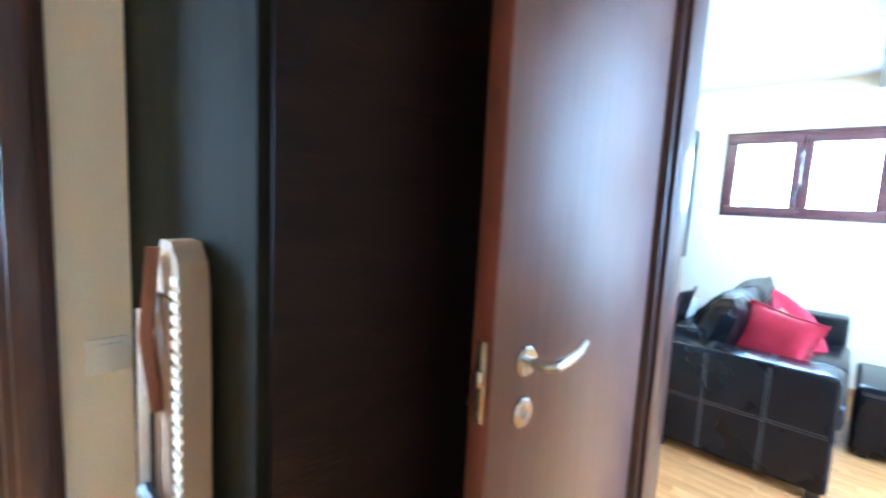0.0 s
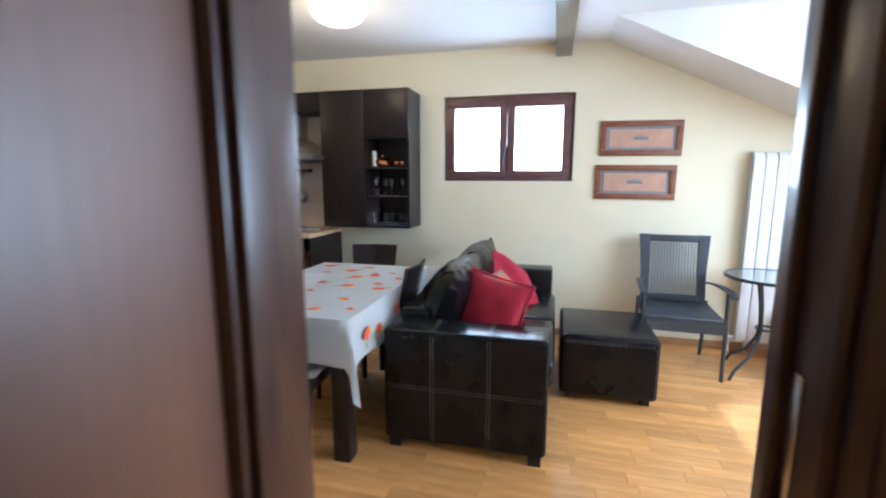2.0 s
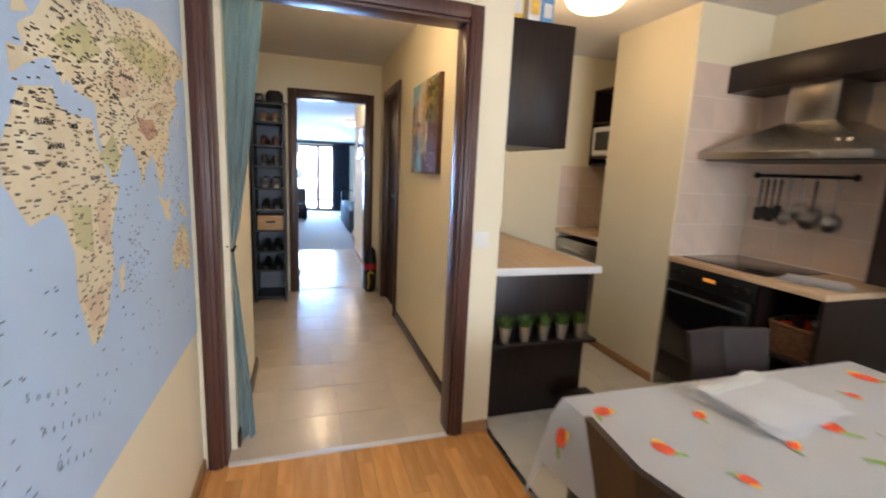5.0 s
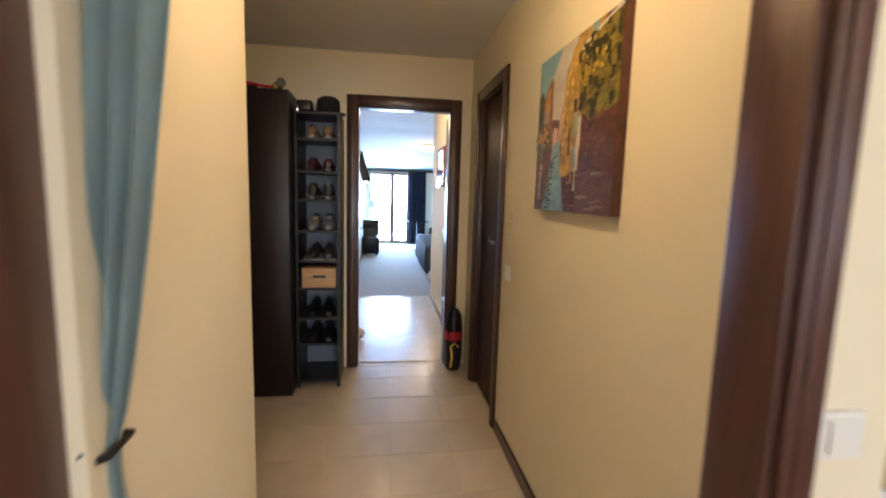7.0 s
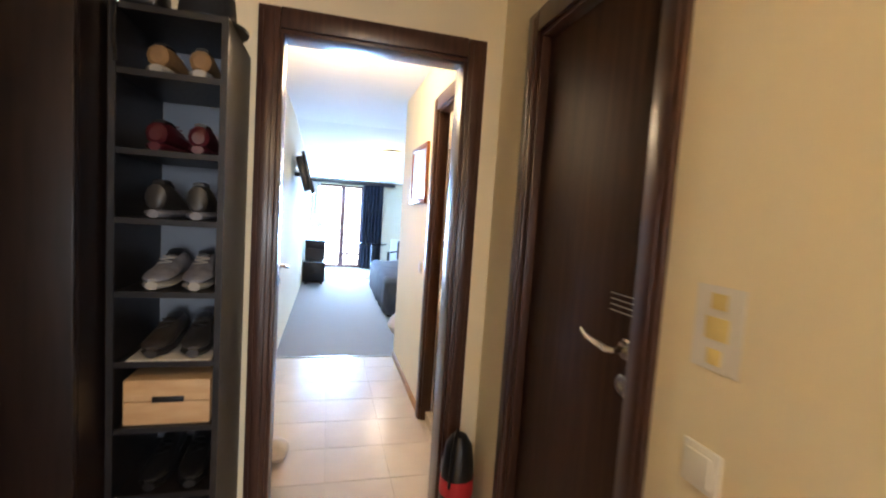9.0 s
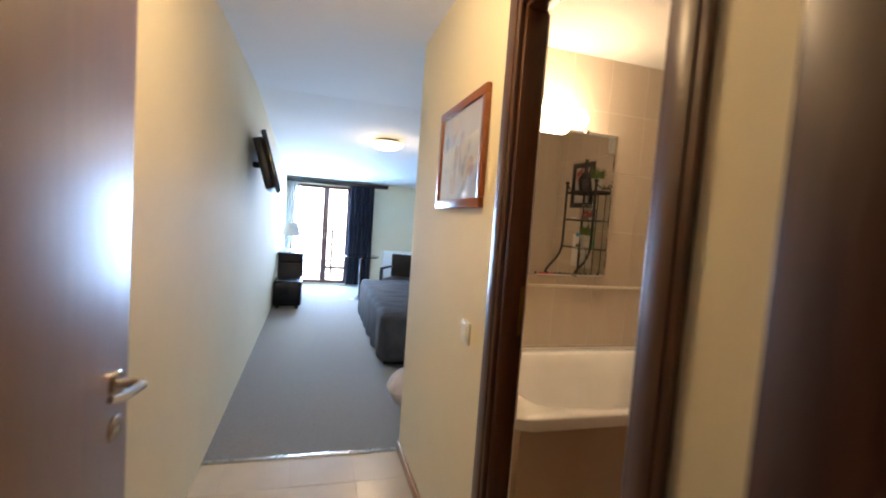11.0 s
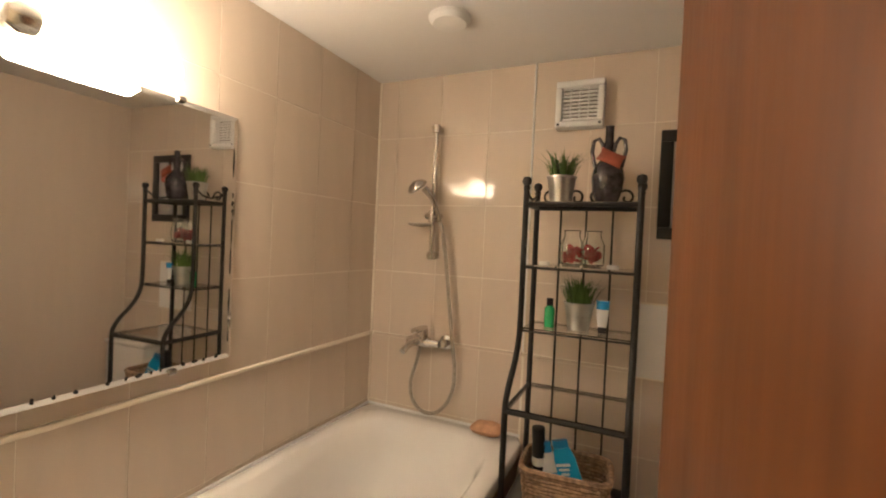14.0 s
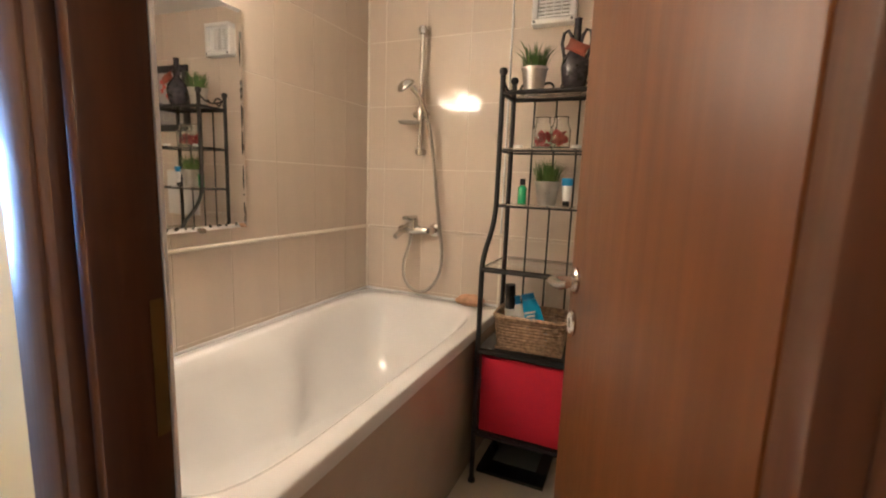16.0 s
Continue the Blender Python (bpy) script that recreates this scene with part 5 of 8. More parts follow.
# ---- wall map ----
def wall_map():
    mp = thing("wall_map", "large paper world map pasted on the wall", "map", (0, 1.603, 0))
    part("sea_sheet", bx(-1.735, 0.37, 0, 0.002, 0.655, 2.16), mat("map_sea_blue", (0.46, 0.60, 0.80), 0.55, var=0.06, scale=3), mp, "pale blue sea")
    def at(lon, lat):
        return -0.69 - 0.0066 * lon, 1.21 + 0.0072 * lat
    land = mat("map_land", (0.70, 0.60, 0.42), 0.6, scale=9, color2=(0.78, 0.71, 0.52), var=0.1)
    olive = mat("map_land_olive", (0.56, 0.53, 0.29), 0.6, var=0.1, scale=12)
    tan = mat("map_highland", (0.66, 0.52, 0.36), 0.6, var=0.12, scale=15)
    red = mat("map_plateau", (0.55, 0.33, 0.22), 0.6, var=0.15, scale=15)
    def shape(name, pts, y, material):
        bm = B()
        n = len(pts)
        fine = []
        for i, (a, b) in enumerate(pts):
            c, d = pts[(i + 1) % n]
            for k in range(5):
                f = k / 5
                j = 0.25 if k else 0
                p, q = a + (c - a) * f, b + (d - b) * f
                fine.append((p + j * noise.noise(Vector((p * 0.31, q * 0.31, 1))) * 2, q + j * noise.noise(Vector((p * 0.31, q * 0.31, 5))) * 2))
        f = bm.faces.new([bm.verts.new((at(*p)[0], y, at(*p)[1])) for p in fine])
        f.normal_update()
        turn = f.normal.y
        bmesh.ops.triangulate(bm, faces=[f], ngon_method="EAR_CLIP")
        bm.normal_update()
        bmesh.ops.delete(bm, geom=[q for q in bm.faces if q.normal.y * turn < 0], context="FACES_ONLY")
        return part(name, bm, material, mp, smooth=None)
    africa = [(-6, 35), (10, 37), (11, 33), (20, 31), (32, 31), (35, 24), (43, 12), (51, 11), (40, -4), (40, -15), (35, -22), (32, -28), (26, -34), (18, -34), (12, -18), (13, -6), (9, 3), (4, 6), (-8, 4), (-17, 14), (-16, 22), (-10, 30)]
    eurasia = [(-9, 37), (-9, 43), (-2, 44), (-4, 48), (4, 52), (9, 57), (5, 60), (14, 68), (28, 71), (42, 67), (60, 69), (75, 73), (105, 77), (140, 73), (158, 70), (158, 61), (143, 59), (136, 54), (141, 47), (130, 42), (127, 35), (122, 39), (121, 30), (115, 23), (108, 21), (109, 12), (104, 10), (102, 5), (99, 9), (96, 17), (91, 22), (80, 15), (77, 8), (73, 18), (66, 25), (58, 24), (52, 16), (44, 13), (36, 28), (36, 36), (28, 37), (24, 38), (18, 40), (16, 38), (10, 44), (3, 42)]
    australia = [(114, -22), (122, -18), (131, -12), (136, -12), (140, -17), (143, -11), (150, -23), (153, -28), (149, -38), (140, -37), (131, -31), (115, -34)]
    samerica = [(-80, 0), (-75, 10), (-60, 9), (-50, 0), (-35, -6), (-40, -20), (-50, -28), (-58, -38), (-68, -52), (-74, -50), (-71, -20)]
    namerica = [(-125, 48), (-160, 58), (-155, 70), (-100, 70), (-80, 62), (-60, 52), (-70, 42), (-80, 30), (-97, 26), (-88, 16), (-105, 20), (-118, 33)]
    ly = [0.0028]
    for nm, pts in (("africa", africa), ("eurasia", eurasia), ("australia", australia), ("south_america", samerica), ("north_america", namerica),
                    ("madagascar", [(44, -17), (50, -15), (47, -25), (44, -24)]), ("islands", [(96, 5), (106, -6), (114, -8), (116, 4), (109, 1)]),
                    ("new_guinea", [(131, -1), (141, -3), (150, -10), (138, -8)]), ("islands", [(131, 33), (140, 36), (142, 43), (137, 36)]), ("islands", [(-6, 50), (2, 52), (-3, 58)])):
        ly[0] += 0.00003
        shape(nm, pts, ly[0], land)
    ry = [0.0034]
    for pts, mt in (([(40, 44), (60, 52), (75, 50), (80, 45), (60, 40)], tan), ([(75, 34), (95, 36), (102, 30), (88, 27), (78, 30)], red), ([(50, 58), (90, 66), (130, 66), (110, 52), (70, 54)], olive),
                    ([(10, 48), (30, 58), (45, 52), (30, 46)], olive), ([(30, 5), (42, 10), (38, -8), (30, -5)], tan), ([(35, 20), (48, 28), (54, 20), (46, 15)], olive), ([(118, -20), (132, -18), (138, -28), (124, -28)], tan),
                    ([(12, 8), (26, 6), (25, -8), (14, -4)], olive), ([(95, 42), (115, 46), (118, 40), (100, 38)], tan), ([(16, -20), (30, -18), (28, -28), (19, -30)], tan)):
        ry[0] += 0.00006
        shape("region", pts, ry[0], mt)
    rnd = random.Random(11)
    def inside(x, y, poly):
        c = False
        for (a, b), (d, e) in zip(poly, poly[1:] + poly[:1]):
            if (b > y) != (e > y) and x < (d - a) * (y - b) / (e - b) + a:
                c = not c
        return c
    bars, thin, sea = B(), B(), B()
    def bar(bm, lon, lat, w, h):
        x, z = at(lon, lat)
        box(bm, x - w / 2, x + w / 2, 0.0042, 0.0048, z - h / 2, z + h / 2)
    k = 0
    while k < 1250:
        lon, lat = rnd.uniform(-17, 155), rnd.uniform(-36, 72)
        for poly in (africa, eurasia, australia):
            if inside(lon, lat, poly):
                dense = lat > 30 and lon < 60
                bar(bars if rnd.random() < 0.55 else thin, lon, lat, rnd.uniform(0.006, 0.019), rnd.choice((0.0022, 0.0028, 0.0036)))
                k += 1
                if dense and rnd.random() < 0.8:
                    bar(bars, lon + rnd.uniform(-4, 4), lat + rnd.uniform(-3, 3), rnd.uniform(0.006, 0.016), 0.0026)
    for k in range(260):
        lon, lat = rnd.choice(((rnd.gauss(128, 14), rnd.gauss(5, 14)), (rnd.uniform(-30, 150), rnd.uniform(-60, -5)), (rnd.gauss(60, 10), rnd.gauss(-12, 12))))
        if not any(inside(lon, lat, p) for p in (africa, eurasia, australia)) and -70 < lat < 60 and lon < 155:
            bar(sea, lon, lat, rnd.uniform(0.006, 0.018), 0.003)
    tagged(part("place_names", bars, mat("map_grey_print", (0.10, 0.09, 0.075), 0.7), mp, smooth=None), kind="stuff")
    tagged(part("place_names", thin, mat("map_brown_print", (0.30, 0.22, 0.13), 0.7), mp, smooth=None), kind="stuff")
    tagged(part("sea_names", sea, mat("map_navy_print", (0.14, 0.20, 0.32), 0.7), mp, smooth=None), kind="stuff")
    face = pose(0, 0, 0, 90, 0, 180)
    for body, lon, lat, size in (("ALGERIA", 3, 28, 0.022), ("LIBYA", 19, 28, 0.018), ("SAHARA", 8, 22.5, 0.022), ("MALI", -1, 18, 0.018), ("NIGER", 10, 18, 0.018), ("MOROCCO", -7, 31, 0.013),
                                 ("KAZAKHSTAN", 66, 48, 0.02), ("INDIA", 79, 22, 0.02), ("SUDAN", 30, 14, 0.018), ("EGYPT", 29, 27, 0.016)):
        x, z = at(lon, lat)
        text_mesh(body, size * 0.72, Matrix.Translation((x, 0.0052, z)) @ face, M_TEXTDARK, mp, ext=0.0003)
    for word, lon, lat in (("South", -18, -33), ("Atlantic", -13, -44), ("Ocean", -8, -56)):
        for i, chx in enumerate(word):
            x, z = at(lon + i * 4.4, lat - i * 1.6)
            text_mesh(chx, 0.021, Matrix.Translation((x, 0.0046, z)) @ face @ pose(0, 0, 0, 0, 0, -12), mat("map_sea_lettering", (0.16, 0.22, 0.34), 0.7) if (word, i) == ("South", 0) else bpy.data.materials["map_sea_lettering"], mp, ext=0.0003)


wall_map()

# ---- entry ----
def entry_wardrobe():
    w = thing("wardrobe", "tall dark brown wardrobe with embossed fronts", "wardrobe")
    M_W = mat("embossed_dark_veneer", (0.012, 0.006, 0.0045), 0.5, scale=5, stretch=(1, 1.5, 7), color2=(0.022, 0.010, 0.007), bump=0.35, bscale=14, spec=0.2)
    part("side_panel", bx(-0.335, 0.300, 0.545, 0.563, 0, 2.3, 0.001), mat("grey_brown_side_panel", (0.013, 0.012, 0.008), 0.85, scale=6, stretch=(5, 5, 0.5), color2=(0.019, 0.017, 0.011), spec=0.05), w, "grey-brown side panel")
    part("body", bx(-0.335, 0.278, 0.564, 1.46, 0, 2.3), M_WENGE, w)
    part("door", bx(0.281, 0.300, 0.566, 1.0, 0.03, 2.3, 0.002), M_W, w)
    part("door", bx(0.281, 0.300, 1.003, 1.44, 0.03, 2.3, 0.002), M_W, w)
    part("knob", lathe(B(), [(0.008, 0), (0.006, 0.012), (0.012, 0.02), (0.001, 0.026)], 14, m=pose(0.30, 0.965, 0.95, 0, 90)), M_CHROME, w)


entry_wardrobe()


def ironing_board():
    b = thing("ironing_board", "folded ironing board with a striped beige cover", "ironing board", (0.112, 0.508, 0), 0)
    b.scale = (0.56, 1, 1)
    cover = mat("striped_beige_cover", (0.42, 0.31, 0.20), 0.85, var=0.12, bump=0.3, bscale=200)
    prof = [(-0.125, 0.05), (-0.135, 0.30), (-0.135, 1.20), (-0.11, 1.285), (-0.05, 1.32), (0.05, 1.32), (0.11, 1.29), (0.125, 1.25), (0.13, 1.1), (0.13, 0.30), (0.12, 0.05)]
    prof = [(x * 0.82, z * 0.955) for x, z in prof]
    part("board", prism(B(), prof, "y", -0.012, 0.028), cover, b)
    bm = B()
    for k in range(62):
        z = 0.08 + 0.0184 * k
        box(bm, 0.058, 0.108, -0.0165, -0.0122, z, z + 0.010)
    part("cover_stripes", bm, mat("cream_stripe", (0.66, 0.58, 0.45), 0.85, var=0.08), b, smooth=None)
    part("underside_mesh", bx(-0.095, 0.05, -0.018, -0.0125, 0.12, 1.18, 0.002), mat("brown_underside", (0.20, 0.125, 0.07), 0.8, var=0.2, scale=20), b)
    part("strap", tube(B(), [(-0.07, -0.022, 1.24), (-0.06, -0.03, 1.16), (-0.075, -0.024, 1.12), (-0.055, -0.03, 1.02)], 0.006, 6), M_TOWEL, b)
    part("strap", tube(B(), [(-0.03, -0.024, 1.25), (-0.035, -0.035, 1.12), (-0.02, -0.024, 1.0)], 0.010, 6), M_BROWNFAB, b)
    for x in (-0.085, 0.045):
        part("leg", tube(B(), [(x, -0.035, 0.85), (x * 0.9, -0.05, 0.80), (x * 1.15, -0.075, 0.0)], 0.011, 8), M_GREYMETAL, b)
    part("leg_brace", tube(B(), [(-0.085, -0.036, 0.86), (-0.02, -0.042, 0.875), (0.045, -0.036, 0.86)], 0.012, 8), M_GREYMETAL, b)
    part("leg", tube(B(), [(-0.105, -0.03, 1.15), (-0.108, -0.034, 0.7), (-0.10, -0.04, 0.0)], 0.008, 8), M_WHITEMETAL, b)


ironing_board()

# ---- hall ----
def hall_wardrobe():
    w = thing("wardrobe", "tall dark wenge two-door wardrobe in the hall", "wardrobe")
    y0, y1, x1 = 0.53, 1.575, -4.14
    part("body", bx(-4.645, x1 - 0.021, y0, y1, 0.0, 2.0), M_WENGE, w)
    for a, b in ((y0, 1.052), (1.055, y1)):
        part("door", bx(x1 - 0.02, x1, a + 0.001, b - 0.001, 0.05, 1.998, 0.002), M_WENGE, w)
    for y in (1.0, 1.105):
        part("handle", tube(B(), [(x1, y, 1.04), (x1 + 0.025, y, 1.035), (x1 + 0.025, y, 0.80), (x1, y, 0.795)], 0.009, 8), M_NICKEL, w, "bar handle")
        part("lock", lathe(B(), [(0.013, 0), (0.011, 0.005), (0.001, 0.006)], 12, m=pose(x1, y, 1.10, 0, 90)), M_CHROME, w)
        for k in range(3):
            part("ornament_bar", bx(x1, x1 + 0.002, y - 0.052, y + 0.048, 1.163 + 0.014 * k, 1.166 + 0.014 * k), M_NICKEL, w)
    g = solid("bag", pillow_mesh(0.45, 0.42, 0.17, 1.0, 14, 5, -0.1), mat("green_plastic_bag", (0.16, 0.28, 0.20), 0.45, var=0.2, scale=14, bump=0.5, bscale=25), "crumpled green bag on the wardrobe", "bag", at=(-4.36, 0.86, 2.075))
    s = thing("shoe_box", "flat white cardboard box on the wardrobe", "box", (-4.30, 1.10, 2.0005), 8)
    part("box", bx(-0.11, 0.11, -0.10, 0.10, 0, 0.045, 0.002), M_PAPERWHITE, s)
    part("lid", bx(-0.114, 0.114, -0.104, 0.104, 0.0455, 0.062, 0.002), M_PAPERWHITE, s)
    c = thing("cable", "red and black cable coiled on the wardrobe", "cable", (-4.28, 1.30, 2.006))
    part("red_lead", tube(B(), [(0.06, -0.12, 0.01), (0.08, -0.05, 0.03), (0.09, 0.04, 0.028), (0.10, 0.12, 0.012), (0.10, 0.18, 0.01)], 0.009, 8), mat("red_rubber", (0.55, 0.03, 0.03), 0.5), c, "red cable")
    part("black_lead", tube(B(), [(0.0, -0.15, 0.005), (0.07, -0.08, 0.02), (0.05, 0.0, 0.02), (0.08, 0.08, 0.01)], 0.008, 8), M_BLACK, c)
    part("yellow_grip", tube(B(), [(0.10, 0.19, 0.014), (0.10, 0.24, 0.02)], 0.014, 8), mat("yellow_rubber", (0.8, 0.75, 0.03), 0.5), c, "yellow grip")
    d = thing("dumbbell", "small black dumbbell on the wardrobe", "dumbbell", (-4.17, 1.52, 2.03), 20)
    part("bar", tube(B(), [(-0.06, 0, 0), (0.06, 0, 0)], 0.011, 8), M_BLACK, d)
    for x in (-0.065, 0.05):
        part("weight", lathe(B(), [(0.001, 0), (0.029, 0), (0.029, 0.018), (0.001, 0.018)], 16, m=pose(x, 0, 0, 0, 90)), M_BLACK, d)


hall_wardrobe()


def shoe_rack():
    r = thing("shoe_rack", "tall narrow black open shoe rack", "shoe rack")
    x0, x1, y0, y1 = -4.64, -4.28, 1.585, 1.878
    M_R = mat("black_brown_board", (0.014, 0.012, 0.013), 0.4, var=0.2, scale=12, stretch=(1, 1, 5))
    part("side_panel", bx(x0, x1, y0, y0 + 0.018, 0, 1.90), M_R, r)
    part("side_panel", bx(x0, x1, y1 - 0.018, y1, 0, 1.90), M_R, r)
    part("back_panel", bx(x0, x0 + 0.006, y0 + 0.0185, y1 - 0.0185, 0.05, 1.90), mat("pale_back_board", (0.20, 0.22, 0.26), 0.6, var=0.05), r, "pale back board")
    zs = [1.882, 1.712, 1.498, 1.307, 1.099, 0.895, 0.699, 0.493, 0.307, 0.04]
    for z in zs:
        part("shelf", bx(x0 + 0.0065, x1 - 0.004, y0 + 0.0185, y1 - 0.0185, z, z + 0.017), M_R, r)
    return zs


def shoe(label, material, sole, at, rz=90, s=1.0, high=0.0):
    """Shoe pointing along its local x (toe first)."""
    o = thing("shoe", label, "shoe", at, rz, group="shoes on the rack")
    def ring(x, w, z0, z1, n=10):
        return [(x, w * math.cos(a), z0 + (z1 - z0) * (0.5 + 0.5 * math.sin(a))) for a in [k * 2 * math.pi / n for k in range(n)]]
    def loft(rings):
        bm = B()
        R = [[bm.verts.new((p[0] * s, p[1] * s, p[2] * s)) for p in q] for q in rings]
        for A, C in zip(R, R[1:]):
            for k in range(len(A)):
                bm.faces.new((A[k], A[(k + 1) % len(A)], C[(k + 1) % len(A)], C[k]))
        bm.faces.new(R[0]), bm.faces.new(R[-1])
        return bm
    part("upper", loft([ring(-0.125, 0.018, 0.03, 0.07), ring(-0.115, 0.03, 0.02, 0.085 + high), ring(-0.07, 0.036, 0.02, 0.095 + high), ring(-0.02, 0.036, 0.02, 0.09 + high * 0.5), ring(0.03, 0.042, 0.02, 0.07), ring(0.08, 0.045, 0.02, 0.055), ring(0.115, 0.035, 0.02, 0.045), ring(0.13, 0.015, 0.022, 0.036)]), material, o)
    part("sole", loft([ring(-0.13, 0.018, 0.0, 0.026), ring(-0.11, 0.034, 0.0, 0.028), ring(-0.02, 0.036, 0.0, 0.026), ring(0.05, 0.046, 0.0, 0.026), ring(0.10, 0.043, 0.0, 0.026), ring(0.136, 0.018, 0.0, 0.028)]), sole, o)
    part("opening", loft([ring(-0.095, 0.018, 0.082 + high, 0.098 + high), ring(-0.06, 0.024, 0.084 + high, 0.1 + high), ring(-0.02, 0.02, 0.076 + high * 0.6, 0.094 + high * 0.6)]), M_BLACK, o)
    part("laces", tube(B(), [(0.0, -0.02 * s, 0.092 * s), (0.012 * s, 0.02 * s, 0.088 * s), (0.024 * s, -0.02 * s, 0.084 * s), (0.036 * s, 0.02 * s, 0.078 * s), (0.048 * s, -0.018 * s, 0.074 * s)], 0.0028 * s, 5), sole, o)
    return o


zs = shoe_rack()
M_TANSHOE = mat("tan_canvas", (0.22, 0.13, 0.06), 0.8, var=0.2, scale=20)
M_REDSHOE = mat("burgundy_leather", (0.07, 0.008, 0.014), 0.4, var=0.2)
M_DARKSHOE = mat("dark_shoe_leather", (0.03, 0.027, 0.026), 0.4, var=0.25, scale=15)
M_GREYSHOE = mat("grey_mesh", (0.20, 0.20, 0.23), 0.7, var=0.3, scale=25)
M_PALESOLE = mat("pale_sole", (0.34, 0.32, 0.29), 0.7, var=0.1)
for lab, z, mt, so, hi, rz in (("tan canvas shoe with the heel out", zs[1], M_TANSHOE, M_PALESOLE, 0.0, 180), ("burgundy leather shoe on the rack", zs[2], M_REDSHOE, M_REDSHOE, 0.0, 180),
                               ("dark leather boot on the rack", zs[3], M_DARKSHOE, M_GREYSHOE, 0.02, 180), ("grey and white running shoe on the rack", zs[4], M_GREYSHOE, M_PALESOLE, 0.012, 0),
                               ("dark brown leather shoe on the rack", zs[5], M_DARKSHOE, M_DARKSHOE, 0.0, 0), ("black shoe on a lower shelf", zs[7], M_BLACK, M_BLACK, 0.0, 0), ("black shoe on a lower shelf", zs[8], M_BLACK, M_BLACK, 0.0, 0)):
    for y in (1.695, 1.79):
        shoe(lab, mt, so, (-4.43, y, z + 0.0175 + (0.003 if z == zs[5] else 0)), rz + (4 if y > 1.7 else -3), 0.95, hi)
solid("paper", bx(-4.60, -4.29, 1.63, 1.85, zs[5] + 0.0173, zs[5] + 0.0197), M_PAPERWHITE, "white paper under the shoes", "paper")
bxw = thing("wooden_box", "small pale pine box with a black clasp", "box", (-4.40, 1.735, zs[6] + 0.0172))
M_PINE = mat("pale_pine", (0.50, 0.30, 0.14), 0.6, scale=8, stretch=(5, 1, 5), color2=(0.62, 0.41, 0.22))
part("base", bx(-0.10, 0.10, -0.115, 0.115, 0, 0.07, 0.002), M_PINE, bxw)
part("lid", bx(-0.10, 0.10, -0.115, 0.115, 0.0715, 0.135, 0.002), M_PINE, bxw)
part("clasp", bx(0.1002, 0.104, -0.04, 0.045, 0.068, 0.086, 0.002), M_BLACK, bxw)
hat = thing("hat", "black felt hat on the shoe rack", "hat", (-4.42, 1.79, 1.8995))
part("brim", lathe(B(), [(0.06, 0), (0.115, 0.004), (0.118, 0.012), (0.06, 0.012)], 28), M_BLACK, hat)
part("crown", lathe(B(), [(0.078, 0.012), (0.08, 0.05), (0.075, 0.10), (0.05, 0.118), (0.001, 0.12)], 28), mat("black_felt", (0.015, 0.014, 0.015), 0.9, var=0.2, bump=0.3, bscale=200), hat)
cb = thing("camera_bag", "small black strap bag on the shoe rack", "bag", (-4.36, 1.645, 1.8995))
part("pouch", bx(-0.06, 0.06, -0.05, 0.05, 0, 0.075, 0.015, 3), M_BLACK, cb)
part("strap", tube(B(), [(0.06, -0.03, 0.05), (0.09, -0.04, 0.02), (0.088, -0.045, -0.10), (0.085, -0.04, -0.16)], 0.006, 6), M_BLACK, cb)
part("buckle", bx(0.075, 0.094, -0.05, -0.03, -0.01, 0.03, 0.002), M_CHROME, cb)


def curtain(at, label, material, ys, x_amp, zs_, name="curtain", along="y", folds=7):
    """Pleated cloth; ys(z) gives its two edges."""
    bm = B()
    n, m = folds * 8, len(zs_)
    rows = []
    for z in zs_:
        a, b = ys(z)
        rows.append([])
        for k in range(n + 1):
            f = k / n
            p = a + (b - a) * f
            q = x_amp * min(1, (b - a) / 0.2 + 0.3) * math.sin(f * folds * 2 * math.pi + 0.6 * math.sin(z * 2))
            rows[-1].append(bm.verts.new((q, p, z) if along == "y" else (p, q, z)))
    for A, C in zip(rows, rows[1:]):
        for k in range(n):
            bm.faces.new((A[k], A[k + 1], C[k + 1], C[k]))
    bmesh.ops.solidify(bm, geom=bm.faces[:], thickness=0.002)
    o = thing(name, label, "curtain", at)
    part("cloth", bm, material, o, smooth=60)
    return o


M_TEAL = mat("grey_teal_cotton", (0.36, 0.49, 0.51), 0.9, var=0.08, scale=6, bump=0.3, bscale=260, sheen=0.3)


def teal_edges(z):
    if z > 0.96:
        f = ((z - 0.96) / 1.2) ** 0.75
        return 1.660 - 0.01 * f, 1.728 + 0.165 * f
    f = ((0.96 - z) / 0.95) ** 0.9
    return 1.660 - 0.025 * f, 1.728 + 0.075 * f


tc = curtain((-1.93, 0, 0), "grey-teal curtain tied back beside the opening", M_TEAL, teal_edges, 0.02, [0.02 + 0.05 * k for k in range(44)], folds=5)
part("tieback", tube(B(), [(0.034, 1.65, 0.965), (0.040, 1.69, 0.955), (0.034, 1.732, 0.965), (-0.03, 1.735, 0.97), (-0.034, 1.65, 0.97)], 0.007, 6, True), M_BLACK, tc, "black tieback")
part("tie_bow", tube(B(), [(0.045, 1.69, 0.96), (0.06, 1.67, 0.985), (0.05, 1.70, 0.965), (0.06, 1.715, 0.99), (0.048, 1.69, 0.955), (0.05, 1.70, 0.92)], 0.004, 6), M_BLACK, tc)
part("rod", tube(B(), [(0, 1.62, 2.18), (0, 2.78, 2.18)], 0.011, 10), M_BLACK, tc)


